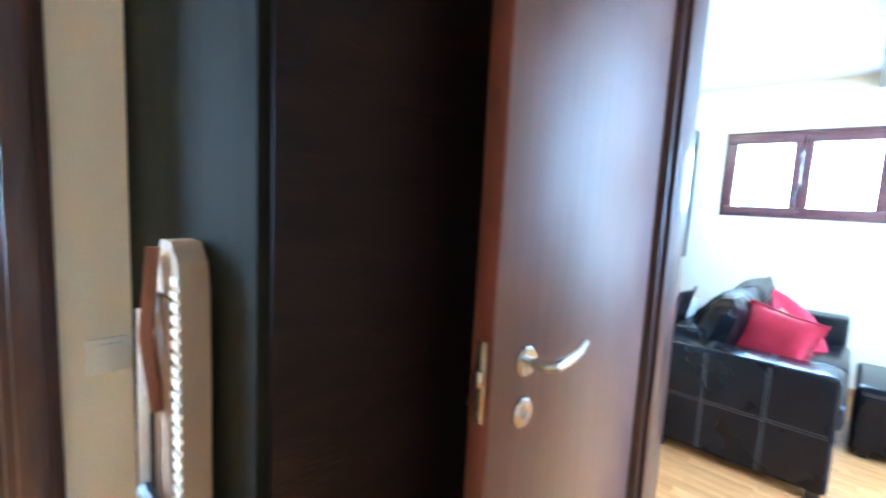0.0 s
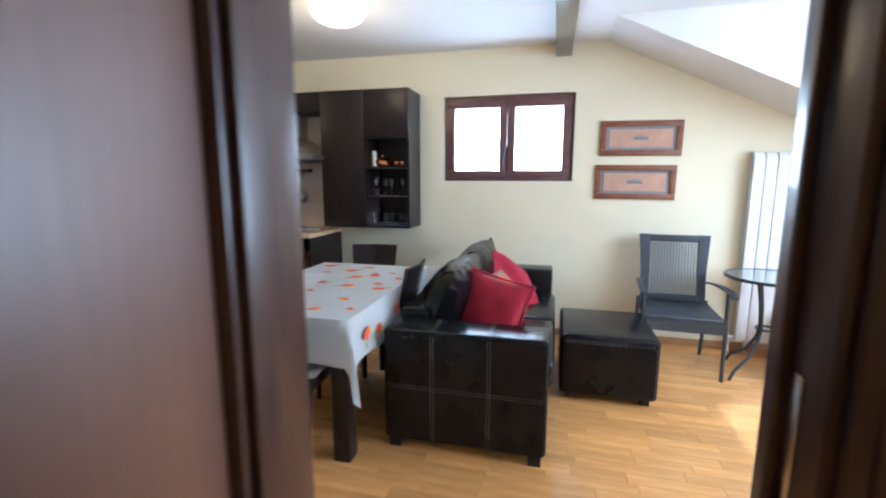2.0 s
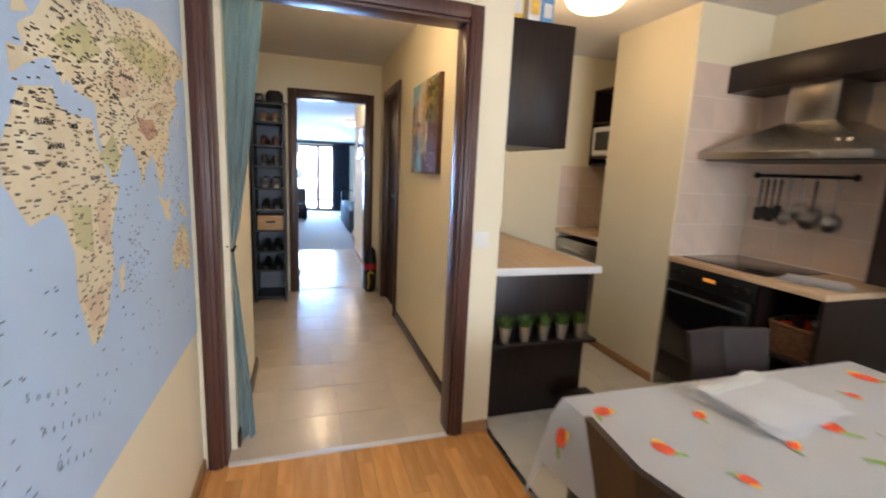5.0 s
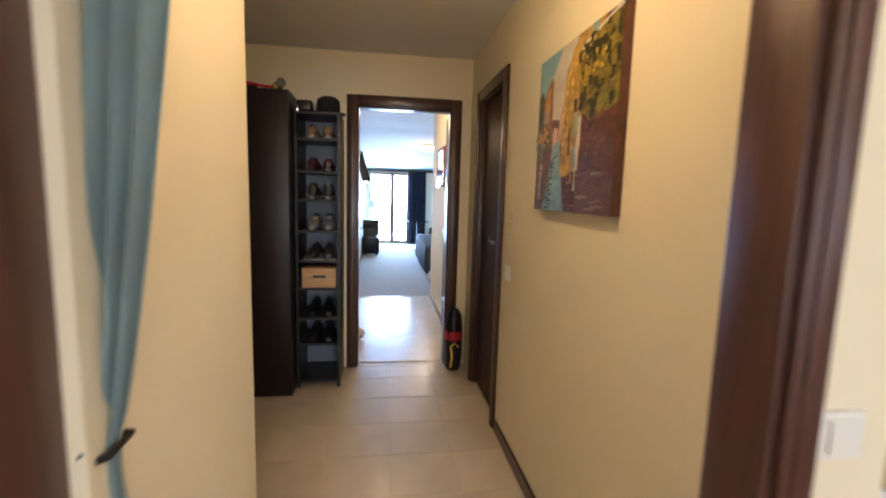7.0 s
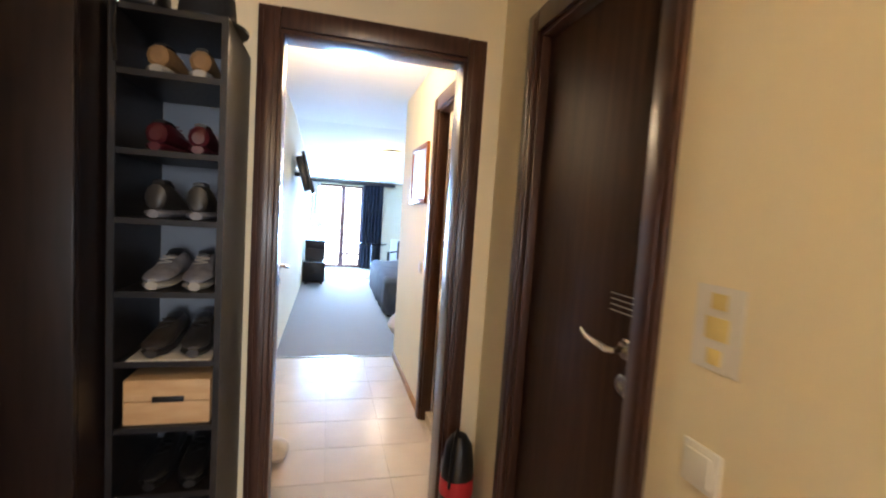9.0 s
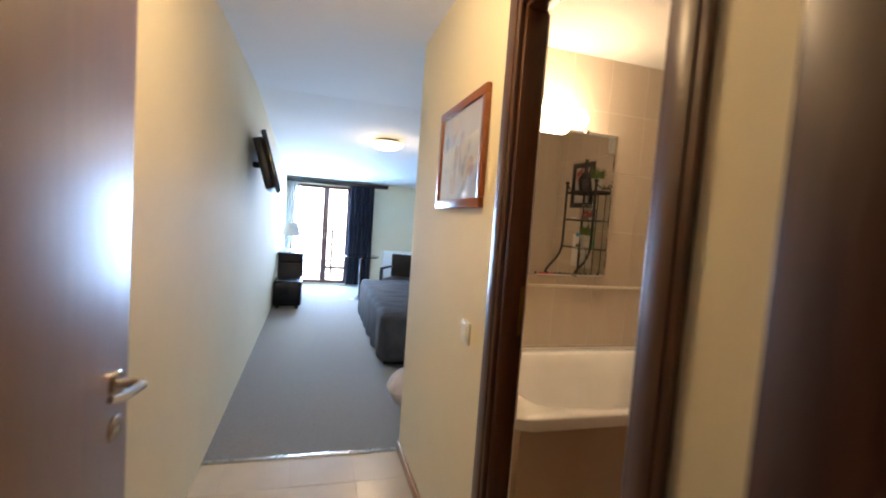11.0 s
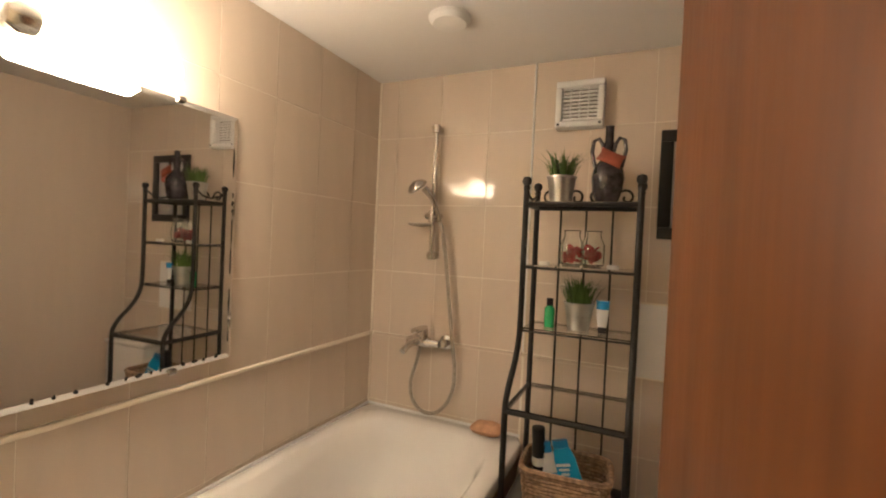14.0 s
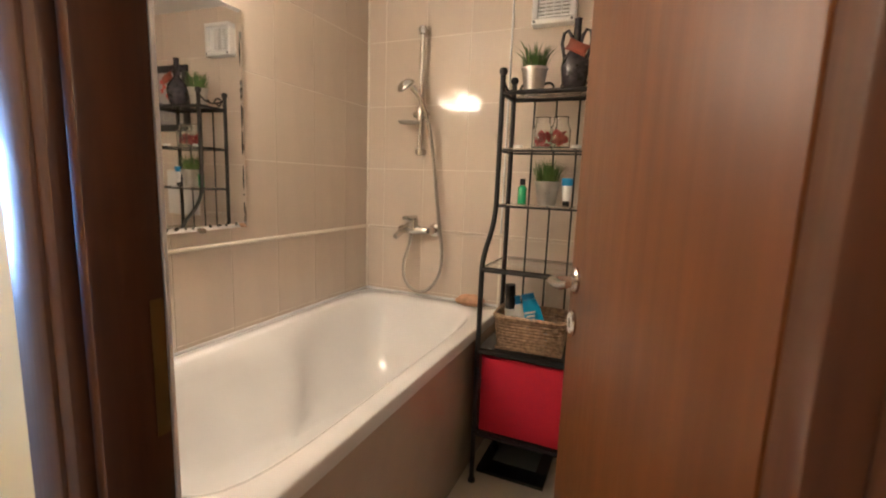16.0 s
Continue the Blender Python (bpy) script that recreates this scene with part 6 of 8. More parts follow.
def canal_painting():
    p = thing("canvas_painting", "unframed canvas painting of a canal between houses", "painting", (-3.048, 2.8395, 1.332))
    W, H = 0.648, 0.60
    part("canvas", bx(0, W, -0.030, 0, 0, H, 0.002), mat("canvas_brown_ground", (0.13, 0.055, 0.035), 0.6, var=0.35, scale=14, bump=0.4, bscale=90), p)
    step = [0.0305]
    def patch(poly, color, var=0.3, scale=18, name="paint"):
        bm = B()
        n = len(poly)
        pts = []
        for i, (a, b) in enumerate(poly):
            c, d = poly[(i + 1) % n]
            for k in range(5):
                f = k / 5
                x, y = a + (c - a) * f, b + (d - b) * f
                j = 0.014 if k else 0.004
                pts.append((min(1, max(0, x + j * noise.noise(Vector((x * 17, y * 17, step[0] * 5000))))), min(1, max(0, y + j * noise.noise(Vector((x * 19, y * 19, 7 + step[0] * 4000)))))))
        f = bm.faces.new([bm.verts.new((a * W, -step[0], b * H)) for a, b in pts])
        bmesh.ops.triangulate(bm, faces=[f])
        bm.normal_update()
        side = sum(q.normal.y * q.calc_area() for q in bm.faces)
        bmesh.ops.delete(bm, geom=[q for q in bm.faces if q.normal.y * side < 0], context="FACES_ONLY")
        step[0] += 0.00006
        part("paint_patch", bm, mat("oil_paint", color, 0.5, var=var, scale=scale, bump=0.5, bscale=60, stretch=(1, 1, 2)), p, smooth=None)
    patch([(0, 0.62), (0, 1), (0.75, 1), (0.5, 0.55)], (0.20, 0.36, 0.42), 0.12)
    patch([(0.05, 0.66), (0.22, 0.86), (0.36, 1.0), (0.66, 1.0), (0.52, 0.72), (0.4, 0.56), (0.24, 0.58)], (0.50, 0.47, 0.42), 0.12, 8)
    patch([(0, 0.42), (0, 0.74), (0.06, 0.80), (0.10, 0.74), (0.14, 0.5)], (0.05, 0.045, 0.03), 0.4)
    patch([(0.08, 0.40), (0.10, 0.74), (0.20, 0.86), (0.235, 0.82), (0.24, 0.45)], (0.30, 0.13, 0.05), 0.4)
    patch([(0.11, 0.46), (0.12, 0.70), (0.19, 0.80), (0.19, 0.48)], (0.50, 0.25, 0.07), 0.25)
    patch([(0.135, 0.56), (0.135, 0.66), (0.155, 0.66), (0.155, 0.56)], (0.13, 0.35, 0.45), 0.2)
    patch([(0, 0.30), (0, 0.52), (0.10, 0.58), (0.22, 0.52), (0.22, 0.36)], (0.16, 0.12, 0.02), 0.7, 30)
    patch([(0.04, 0.46), (0.10, 0.55), (0.19, 0.52), (0.12, 0.44)], (0.60, 0.33, 0.04), 0.6, 40)
    patch([(0, 0.14), (0, 0.34), (0.16, 0.40), (0.27, 0.44), (0.27, 0.36), (0.12, 0.22)], (0.18, 0.065, 0.035), 0.4)
    patch([(0.26, 0.40), (0.27, 0.52), (0.33, 0.52), (0.33, 0.42)], (0.55, 0.33, 0.25), 0.2)
    patch([(0.33, 0.42), (0.36, 0.60), (0.44, 0.72), (0.44, 0.42)], (0.50, 0.31, 0.22), 0.2)
    patch([(0.40, 0.20), (0.40, 0.66), (0.43, 0.84), (0.56, 1.0), (0.84, 1.0), (0.66, 0.74), (0.60, 0.24)], (0.42, 0.25, 0.06), 0.4)
    patch([(0.60, 0.92), (0.95, 1.0), (1, 1.0), (1, 0.97), (0.64, 0.86)], (0.52, 0.48, 0.42), 0.15)
    patch([(0.72, 1.0), (0.78, 1.0), (0.75, 0.93), (0.70, 0.92)], (0.16, 0.33, 0.40), 0.15)
    patch([(0.60, 0.58), (0.60, 0.84), (0.80, 0.95), (1, 0.98), (1, 0.55), (0.80, 0.46)], (0.20, 0.15, 0.025), 0.7, 26)
    patch([(0.62, 0.66), (0.66, 0.84), (0.84, 0.92), (0.90, 0.84), (0.74, 0.74)], (0.34, 0.24, 0.04), 0.6, 36)
    patch([(0.75, 0.50), (0.78, 0.62), (0.95, 0.64), (0.98, 0.52)], (0.19, 0.17, 0.035), 0.4, 22)
    patch([(0.58, 0.26), (0.62, 0.52), (0.80, 0.50), (1, 0.54), (1, 0.20), (0.72, 0.28)], (0.11, 0.038, 0.022), 0.4)
    for a, b, c, d in ((0.57, 0.83, 0.60, 0.90), (0.55, 0.57, 0.58, 0.65), (0.43, 0.52, 0.455, 0.58), (0.49, 0.34, 0.515, 0.50)):
        patch([(a, b), (a, d), (c, d), (c, b)], (0.07, 0.035, 0.02), 0.3)
    patch([(0.555, 0.24), (0.565, 0.56), (0.585, 0.56), (0.58, 0.24)], (0.14, 0.38, 0.46), 0.15)
    patch([(0.585, 0.12), (0.60, 0.54), (0.645, 0.54), (0.625, 0.14)], (0.58, 0.48, 0.33), 0.2)
    patch([(0, 0.0), (0, 0.16), (0.14, 0.22), (0.28, 0.40), (0.28, 0.0)], (0.13, 0.06, 0.045), 0.4)
    patch([(0.62, 0.0), (0.60, 0.24), (0.72, 0.28), (1, 0.18), (1, 0.0)], (0.11, 0.045, 0.03), 0.4)
    patch([(0.14, 0.0), (0.22, 0.16), (0.27, 0.42), (0.37, 0.43), (0.42, 0.2), (0.47, 0.0)], (0.19, 0.33, 0.37), 0.2)
    rnd = random.Random(5)
    for k in range(16):
        y = 0.02 + 0.021 * k
        x = 0.17 + 0.006 * k + rnd.uniform(-0.02, 0.02)
        w = rnd.uniform(0.05, 0.1)
        patch([(x, y), (x + w * 0.4, y + 0.014), (x + w, y + 0.004), (x + w * 0.5, y - 0.006)], (0.05, 0.05, 0.045), 0.3)
    for k in range(16):
        x, y, w = rnd.uniform(0.5, 0.9), rnd.uniform(0.02, 0.22), rnd.uniform(0.05, 0.14)
        patch([(x, y), (x + w, y + 0.005), (x + w, y + 0.009), (x, y + 0.006)], (0.30, 0.20, 0.15), 0.3)
    def dabs(n, region, color, size, tall=1.0):
        m = mat("oil_dab", color, 0.45, var=0.4, scale=40, bump=0.4, bscale=80)
        bm = B()
        for k in range(n):
            x, y = rnd.uniform(region[0], region[2]), rnd.uniform(region[1], region[3])
            r = size * rnd.uniform(0.5, 1.3)
            a0 = rnd.uniform(0, 3)
            bm.faces.new([bm.verts.new((min(W, max(0, (x + r * (0.7 + 0.5 * noise.noise(Vector((a, k, x * 9)))) * math.cos(a + a0)) * W)), -step[0] - 0.000008 * k, min(H, max(0, (y + tall * r * (0.7 + 0.5 * noise.noise(Vector((k, a, 2)))) * math.sin(a + a0)) * H)))) for a in [q * 0.785 for q in range(8)]])
        step[0] += 0.00001 * n
        part("dabs", bm, m, p, smooth=None)
    dabs(40, (0.62, 0.52, 1.0, 0.95), (0.035, 0.035, 0.012), 0.045)
    dabs(34, (0.62, 0.66, 0.95, 0.94), (0.20, 0.15, 0.025), 0.03)
    dabs(18, (0.60, 0.72, 0.90, 0.94), (0.50, 0.34, 0.05), 0.018)
    dabs(20, (0.70, 0.30, 1.0, 0.52), (0.15, 0.06, 0.03), 0.035)
    dabs(18, (0.65, 0.24, 1.0, 0.40), (0.09, 0.035, 0.025), 0.04)
    dabs(22, (0.0, 0.36, 0.22, 0.56), (0.06, 0.06, 0.012), 0.025)
    dabs(18, (0.03, 0.42, 0.22, 0.56), (0.62, 0.33, 0.04), 0.013)
    dabs(16, (0.42, 0.30, 0.56, 0.85), (0.62, 0.42, 0.10), 0.02, 2.0)
    dabs(12, (0.40, 0.2, 0.60, 0.5), (0.33, 0.15, 0.04), 0.018, 2.0)
    dabs(18, (0.45, 0.02, 0.98, 0.22), (0.16, 0.07, 0.05), 0.03, 0.35)
    dabs(14, (0.22, 0.02, 0.44, 0.4), (0.26, 0.42, 0.46), 0.016, 0.5)
    patch([(0.085, 0.06), (0.10, 0.45), (0.135, 0.45), (0.115, 0.06)], (0.36, 0.32, 0.25), 0.5)
    patch([(0.105, 0.30), (0.108, 0.42), (0.125, 0.42), (0.121, 0.30)], (0.10, 0.05, 0.04), 0.3)
    patch([(0.09, 0.255), (0.092, 0.272), (0.13, 0.272), (0.128, 0.255)], (0.15, 0.07, 0.05), 0.3)


canal_painting()
nt = thing("notice", "small white paper notice with a yellow print", "notice", (-3.49, 2.8385, 1.222))
part("sheet", bx(-0.05, 0.05, -0.0015, 0, -0.075, 0.075), M_PAPERWHITE, nt)
M_PALEYEL = mat("pale_yellow_print", (0.72, 0.60, 0.25), 0.7, var=0.1)
for z, h, w in ((-0.05, 0.014, 0.014), (0.0, 0.02, 0.024), (0.048, 0.014, 0.016)):
    part("yellow_mark", bx(-w, w, -0.003, -0.0016, z - h, z + h, 0.0004), M_PALEYEL, nt)
for k in range(4):
    part("sign_bar", bx(0.475, 0.555, 0.0285, 0.0297, 1.180 + 0.014 * k, 1.183 + 0.014 * k), M_NICKEL, d3)
rb = thing("umbrella_bag", "black bag with red and yellow pattern in the corner", "bag", (-4.555, 2.735, 0))
part("bag", lathe(B(), [(0.05, 0), (0.066, 0.03), (0.07, 0.2), (0.068, 0.36), (0.055, 0.45), (0.03, 0.49), (0.001, 0.5)], 18), M_BLACK, rb)
part("red_panel", lathe(B(), [(0.0712, 0.25), (0.0715, 0.28), (0.0712, 0.32)], 18, cap=False), mat("red_nylon", (0.5, 0.02, 0.03), 0.5, var=0.2), rb, "red band")
part("yellow_flash", tube(B(), [(0.066, -0.03, 0.04), (0.073, -0.02, 0.12), (0.074, -0.03, 0.2)], 0.008, 6), M_YELLOW, rb)
part("yellow_flash", tube(B(), [(0.07, -0.035, 0.20), (0.074, 0.0, 0.235), (0.07, 0.03, 0.20)], 0.006, 6), M_YELLOW, rb)
part("carry_strap", tube(B(), [(0, 0, 0.49), (0.03, -0.02, 0.53), (0.05, -0.04, 0.44), (0.06, -0.05, 0.3)], 0.007, 6), M_BLACK, rb)
st = solid("stone", pillow_mesh(0.16, 0.13, 0.11, 1.0, 12, 9, -0.3), mat("pale_pebble", (0.52, 0.44, 0.36), 0.8, var=0.15, scale=12, bump=0.3, bscale=60), "pale rounded stone used as a doorstop", "stone", at=(-5.33, 1.935, 0.056))
th = solid("threshold_strip", bx(-4.735, -4.715, 1.988, 2.672, 0.0, 0.003, 0.001), M_GROUT, "narrow pale threshold joint", "threshold", kind="structure")
solid("threshold_strip", bx(-7.05, -7.015, 1.75, 2.83, 0.0, 0.006, 0.002), M_STEEL, "metal carpet edging strip", "threshold", kind="structure")
solid("threshold_strip", bx(-1.77, -1.735, 1.697, 2.733, 0.0, 0.005, 0.002), M_WHITEEDGE, "metal edging strip between tile and parquet", "threshold", kind="structure")
solid("threshold_strip", bx(-0.775, -0.752, 2.955, 4.85, 0.0, 0.005, 0.002), M_STEEL, "metal edging strip between tile and parquet", "threshold", kind="structure")
solid("threshold_strip", bx(-1.745, -0.776, 2.948, 2.972, 0.0, 0.005, 0.002), M_STEEL, "metal edging strip between tile and parquet", "threshold", kind="structure")

# ---- vestibule ----
M_ORANGEWOOD = mat("orange_brown_frame", (0.22, 0.062, 0.018), 0.3, scale=10, stretch=(2, 2, 2), color2=(0.32, 0.10, 0.03), coat=0.3)


def watercolor(p, w, h):
    part("print", bx(-w / 2, w / 2, -0.008, -0.004, -h / 2, h / 2), mat("watercolour_ground", (0.50, 0.49, 0.48), 0.6, var=0.12, scale=10), p)
    rnd = random.Random(4)
    cols = [(0.45, 0.28, 0.22), (0.32, 0.34, 0.38), (0.55, 0.42, 0.32), (0.25, 0.24, 0.24), (0.42, 0.30, 0.36)]
    ms = [mat("watercolour_wash", c, 0.7, var=0.25, scale=25) for c in cols]
    for k in range(34):
        x, z, r = rnd.gauss(0, w * 0.17), rnd.gauss(-h * 0.02, h * 0.17), rnd.uniform(0.012, 0.035)
        x, z = max(-w / 2 + 0.06, min(w / 2 - 0.06, x)), max(-h / 2 + 0.06, min(h / 2 - 0.06, z))
        bm = B()
        f = bm.faces.new([bm.verts.new((x + r * (1 + 0.4 * noise.noise(Vector((a, k, 0)))) * math.cos(a), -0.0082 - 0.00005 * k, z + r * (1 + 0.4 * noise.noise(Vector((k, a, 3)))) * math.sin(a) * 1.3)) for a in [q * 0.52 for q in range(12)]])
        part("wash", bm, ms[k % 5], p, smooth=None)
    g = part("glazing", bx(-w / 2, w / 2, -0.0135, -0.012, -h / 2, h / 2), M_GLASS, p, "glass pane", smooth=None)
    g.visible_shadow = False


picture("framed_watercolour", "watercolour in an orange-brown wooden frame", pose(-6.213, 2.8285, 1.674), 0.575, 0.43, 0.035, M_ORANGEWOOD, watercolor)
light_switch(pose(-5.995, 2.83, 1.0), 1)

# ---- bathroom ----
def tile_grid(parent, axis, cols, plane, rows, out):
    """Wall tiles between the joint lines given; out is the side they stand proud to."""
    cache = {}
    for p, q in zip(cols, cols[1:]):
        for r, t in zip(rows, rows[1:]):
            key = (round(q - p, 4), round(t - r, 4))
            if key not in cache:
                w, h = q - p - 0.003, t - r - 0.003
                bm = bx(*((-w / 2, w / 2, 0, 0.0022 * out) if axis == "x" else (0, 0.0022 * out, -w / 2, w / 2)), -h / 2, h / 2, 0.0007, 1)
                cache[key] = mesh("wall_tile", bm, M_WTILE, 30)
            o = new("wall_tile", cache[key])
            o.parent = parent
            o.location = ((p + q) / 2, plane, (r + t) / 2) if axis == "x" else (plane, (p + q) / 2, (r + t) / 2)


ROWS_LOW, ROWS_HIGH = [0.06, 0.41, 0.745, 1.076], [1.092, 1.408, 1.74, 2.075, 2.365]
bt_w = thing("bath_tiling_west", "glazed beige wall tiles beside the tub", "tiling", kind="structure")
COLS_W = [2.925, 3.096, 3.339, 3.582, 3.825, 4.068, 4.311, 4.554, 4.762]
tile_grid(bt_w, "y", COLS_W, -6.672, ROWS_LOW, 1)
tile_grid(bt_w, "y", COLS_W, -6.672, ROWS_HIGH, 1)
part("border", bx(-6.672, -6.658, 2.96, 4.755, 1.0765, 1.0915, 0.004, 3), M_WGROUT, bt_w, "pale pencil border")
bt_n = thing("bath_tiling_north", "glazed beige wall tiles behind the shower", "tiling", kind="structure")
for cols in ([-6.664, -6.561, -6.319, -6.077, -5.874], [-5.866, -5.63, -5.388, -5.146, -4.904, -4.775]):
    tile_grid(bt_n, "x", cols, 4.765, ROWS_LOW, -1)
    tile_grid(bt_n, "x", cols, 4.765, ROWS_HIGH, -1)
part("border", bx(-6.65, -4.775, 4.756, 4.765, 1.078, 1.089, 0.002, 2), M_WTILE, bt_n, "pencil border")
part("corner_bead", bx(-5.8735, -5.8665, 4.753, 4.765, 1.10, 2.365, 0.002), M_WHITEMETAL, bt_n)
part("corner_bead", bx(-6.672, -6.662, 4.755, 4.765, 0.74, 2.365, 0.002), M_WGROUT, bt_n)

M_ACRYLIC = mat("white_acrylic", (0.86, 0.85, 0.85), 0.10, var=0.02, coat=0.4)


def bathtub():
    t = thing("bathtub", "white acrylic built-in bathtub", "bathtub")
    x0, x1, y0, y1, z = -6.664, -5.845, 3.0, 4.757, 0.72
    bm = B()
    n = 96
    def loop(inx, iny, zz, e, shift=0.0, waist=0.0):
        cx, cy = (x0 + x1) / 2, (y0 + y1) / 2 + shift
        hx, hy = (x1 - x0) / 2 - inx, (y1 - y0) / 2 - iny
        out = []
        for k in range(n):
            a = (k + 0.5) * 2 * math.pi / n
            c, s = math.cos(a), math.sin(a)
            m = max(abs(c), abs(s)) if e == 0 else (abs(c) ** e + abs(s) ** e) ** (1 / e)
            wv = 1 - waist * (math.exp(-((s / m - 0.05) / 0.22) ** 2) if c < 0 else 0.5 * math.exp(-((s / m - 0.05) / 0.22) ** 2))
            out.append(bm.verts.new((cx + hx * c / m * wv, cy + hy * s / m, zz)))
        return out
    L = [loop(0, 0, z - 0.045, 0), loop(0, 0, z - 0.006, 0), loop(0.006, 0.006, z, 0), loop(0.062, 0.10, z, 7), loop(0.075, 0.115, z - 0.008, 6), loop(0.09, 0.155, z - 0.06, 5, 0, 0.10), loop(0.10, 0.17, z - 0.13, 4.6, 0, 0.24), loop(0.125, 0.24, z - 0.28, 4.0, 0, 0.30), loop(0.16, 0.32, z - 0.38, 3.4, 0, 0.22), loop(0.24, 0.45, z - 0.415, 3)]
    for A, C in zip(L, L[1:]):
        for k in range(n):
            bm.faces.new((A[k], A[(k + 1) % n], C[(k + 1) % n], C[k]))
    bm.faces.new(L[-1])
    part("basin", bm, M_ACRYLIC, t, smooth=50)
    part("side_panel", bx(x1 - 0.028, x1 - 0.012, y0 + 0.01, y1 - 0.002, 0.06, z - 0.046, 0.003), mat("beige_bath_panel", (0.55, 0.44, 0.35), 0.14, var=0.05, coat=0.4), t, "glossy beige side panel")
    part("end_panel", bx(x0, x1 - 0.029, y0 + 0.01, y0 + 0.024, 0.06, z - 0.046, 0.003), bpy.data.materials["beige_bath_panel"], t)
    part("drain", lathe(B(), [(0.03, 0), (0.028, 0.004), (0.001, 0.005)], 20, at=(-6.26, 4.2, z - 0.414)), M_CHROME, t)
    part("sealant", bx(x0 - 0.002, x1 - 0.02, y1 - 0.004, y1 + 0.002, z - 0.002, z + 0.012, 0.002), M_WHITEMETAL, t)
    part("sealant", bx(x0 - 0.002, x0 + 0.006, y0, y1 - 0.006, z - 0.002, z + 0.012, 0.002), M_WHITEMETAL, t)


bathtub()


def mirror():
    m = thing("mirror", "large wall mirror with dark worn edges", "mirror")
    M_MIR = mat("silver_mirror", (0.86, 0.86, 0.85), 0.02, 1.0, var=0.0)
    x = -6.666
    y0, y1, z0, z1 = 3.05, 3.896, 1.145, 1.951
    hang = Matrix.Translation((x, y1, 0)) @ Matrix.Rotation(radians(1.6), 4, "Z") @ Matrix.Translation((-x, -y1, 0))
    m.matrix_basis = hang
    part("backing", bx(x + 0.0005, x + 0.003, y0 + 0.004, y1 - 0.004, z0 + 0.004, z1 - 0.004), M_GREYMETAL, m, smooth=None)
    bm = B()
    a = [(y0, z0), (y1, z0), (y1, z1), (y0, z1)]
    b = [(y0 + 0.016, z0 + 0.016), (y1 - 0.016, z0 + 0.016), (y1 - 0.016, z1 - 0.016), (y0 + 0.016, z1 - 0.016)]
    A = [bm.verts.new((x + 0.0035, p, q)) for p, q in a]
    C = [bm.verts.new((x + 0.0065, p, q)) for p, q in b]
    bm.faces.new(C)
    for k in range(4):
        bm.faces.new((A[k], A[(k + 1) % 4], C[(k + 1) % 4], C[k]))
    part("glass", bm, M_MIR, m, "bevelled silvered glass", smooth=None)
    M_SPOT = mat("black_desilvered_edge", (0.02, 0.015, 0.012), 0.5, var=0.4, scale=60)
    rnd = random.Random(12)
    def spot(ya, yb, za, zb):
        n = 10
        bm = B()
        ring = []
        for k in range(n):
            w = k * 2 * math.pi / n
            g = 1 + rnd.uniform(-0.3, 0.3)
            ring.append(((ya + yb) / 2 + (yb - ya) / 2 * g * math.cos(w), (za + zb) / 2 + (zb - za) / 2 * g * math.sin(w)))
        bm.faces.new([bm.verts.new((x + 0.0072, p, q)) for p, q in ring])
        part("blemish", bm, M_SPOT, m, "black desilvered patch", smooth=None)
    z = z1 - 0.11
    while z > z0 + 0.05:
        h = rnd.choice((0.012, 0.02, 0.05, 0.09))
        spot(y1 - 0.016 + rnd.uniform(-0.002, 0.002), y1 - 0.010, z - h, z)
        z -= h + rnd.choice((0.008, 0.02, 0.05))
    y = y1 - 0.05
    while y > y0 + 0.3:
        w = rnd.choice((0.008, 0.012, 0.02))
        spot(y - w, y, z0 + 0.008, z0 + 0.018 + rnd.uniform(0, 0.006))
        y -= w + rnd.choice((0.02, 0.035, 0.06))
    for y in (3.15, 3.69):
        part("clip", bx(x + 0.003, x + 0.012, y - 0.012, y + 0.012, z1 - 0.008, z1 + 0.008, 0.002), M_CHROME, m)
        part("clip", bx(x + 0.003, x + 0.012, y - 0.012, y + 0.012, z0 - 0.008, z0 + 0.008, 0.002), M_CHROME, m)


mirror()
wl = thing("wall_lamp", "lit white glass cylinder lamp over the mirror", "lamp", (-6.57, 3.462, 1.985))
M_BATHLAMP = mat("lit_white_glass", (1.0, 0.78, 0.52), 0.4, var=0.0, emit=27.0)
gl = part("shade", lathe(B(), [(0.001, -0.15), (0.035, -0.148), (0.05, -0.13), (0.052, 0.0), (0.05, 0.13), (0.035, 0.148), (0.001, 0.15)], 24, m=pose(0, 0, 0, -90)), M_BATHLAMP, wl, "glowing opal glass")
gl.visible_shadow = False
part("end_cap", lathe(B(), [(0.03, 0), (0.032, 0.03), (0.02, 0.05), (0.001, 0.052)], 20, m=pose(0, -0.15, 0, 90)), M_CHROME, wl)
part("wall_plate", bx(-0.096, -0.065, -0.24, -0.10, -0.06, 0.075, 0.006), M_WHITEMETAL, wl)
part("arm", tube(B(), [(-0.07, -0.17, 0), (-0.02, -0.17, 0), (0, -0.16, 0)], 0.014, 8), M_CHROME, wl)


def smooth_line(pts, n=6):
    """Points of a smooth curve through pts."""
    P = [Vector(p) for p in pts]
    P = [2 * P[0] - P[1]] + P + [2 * P[-1] - P[-2]]
    out = []
    for a, b, c, d in zip(P, P[1:], P[2:], P[3:]):
        for k in range(n):
            t = k / n
            out.append(0.5 * (2 * b + (c - a) * t + (2 * a - 5 * b + 4 * c - d) * t * t + (3 * b - a - 3 * c + d) * t ** 3))
    return [tuple(p) for p in out + [P[-2]]]


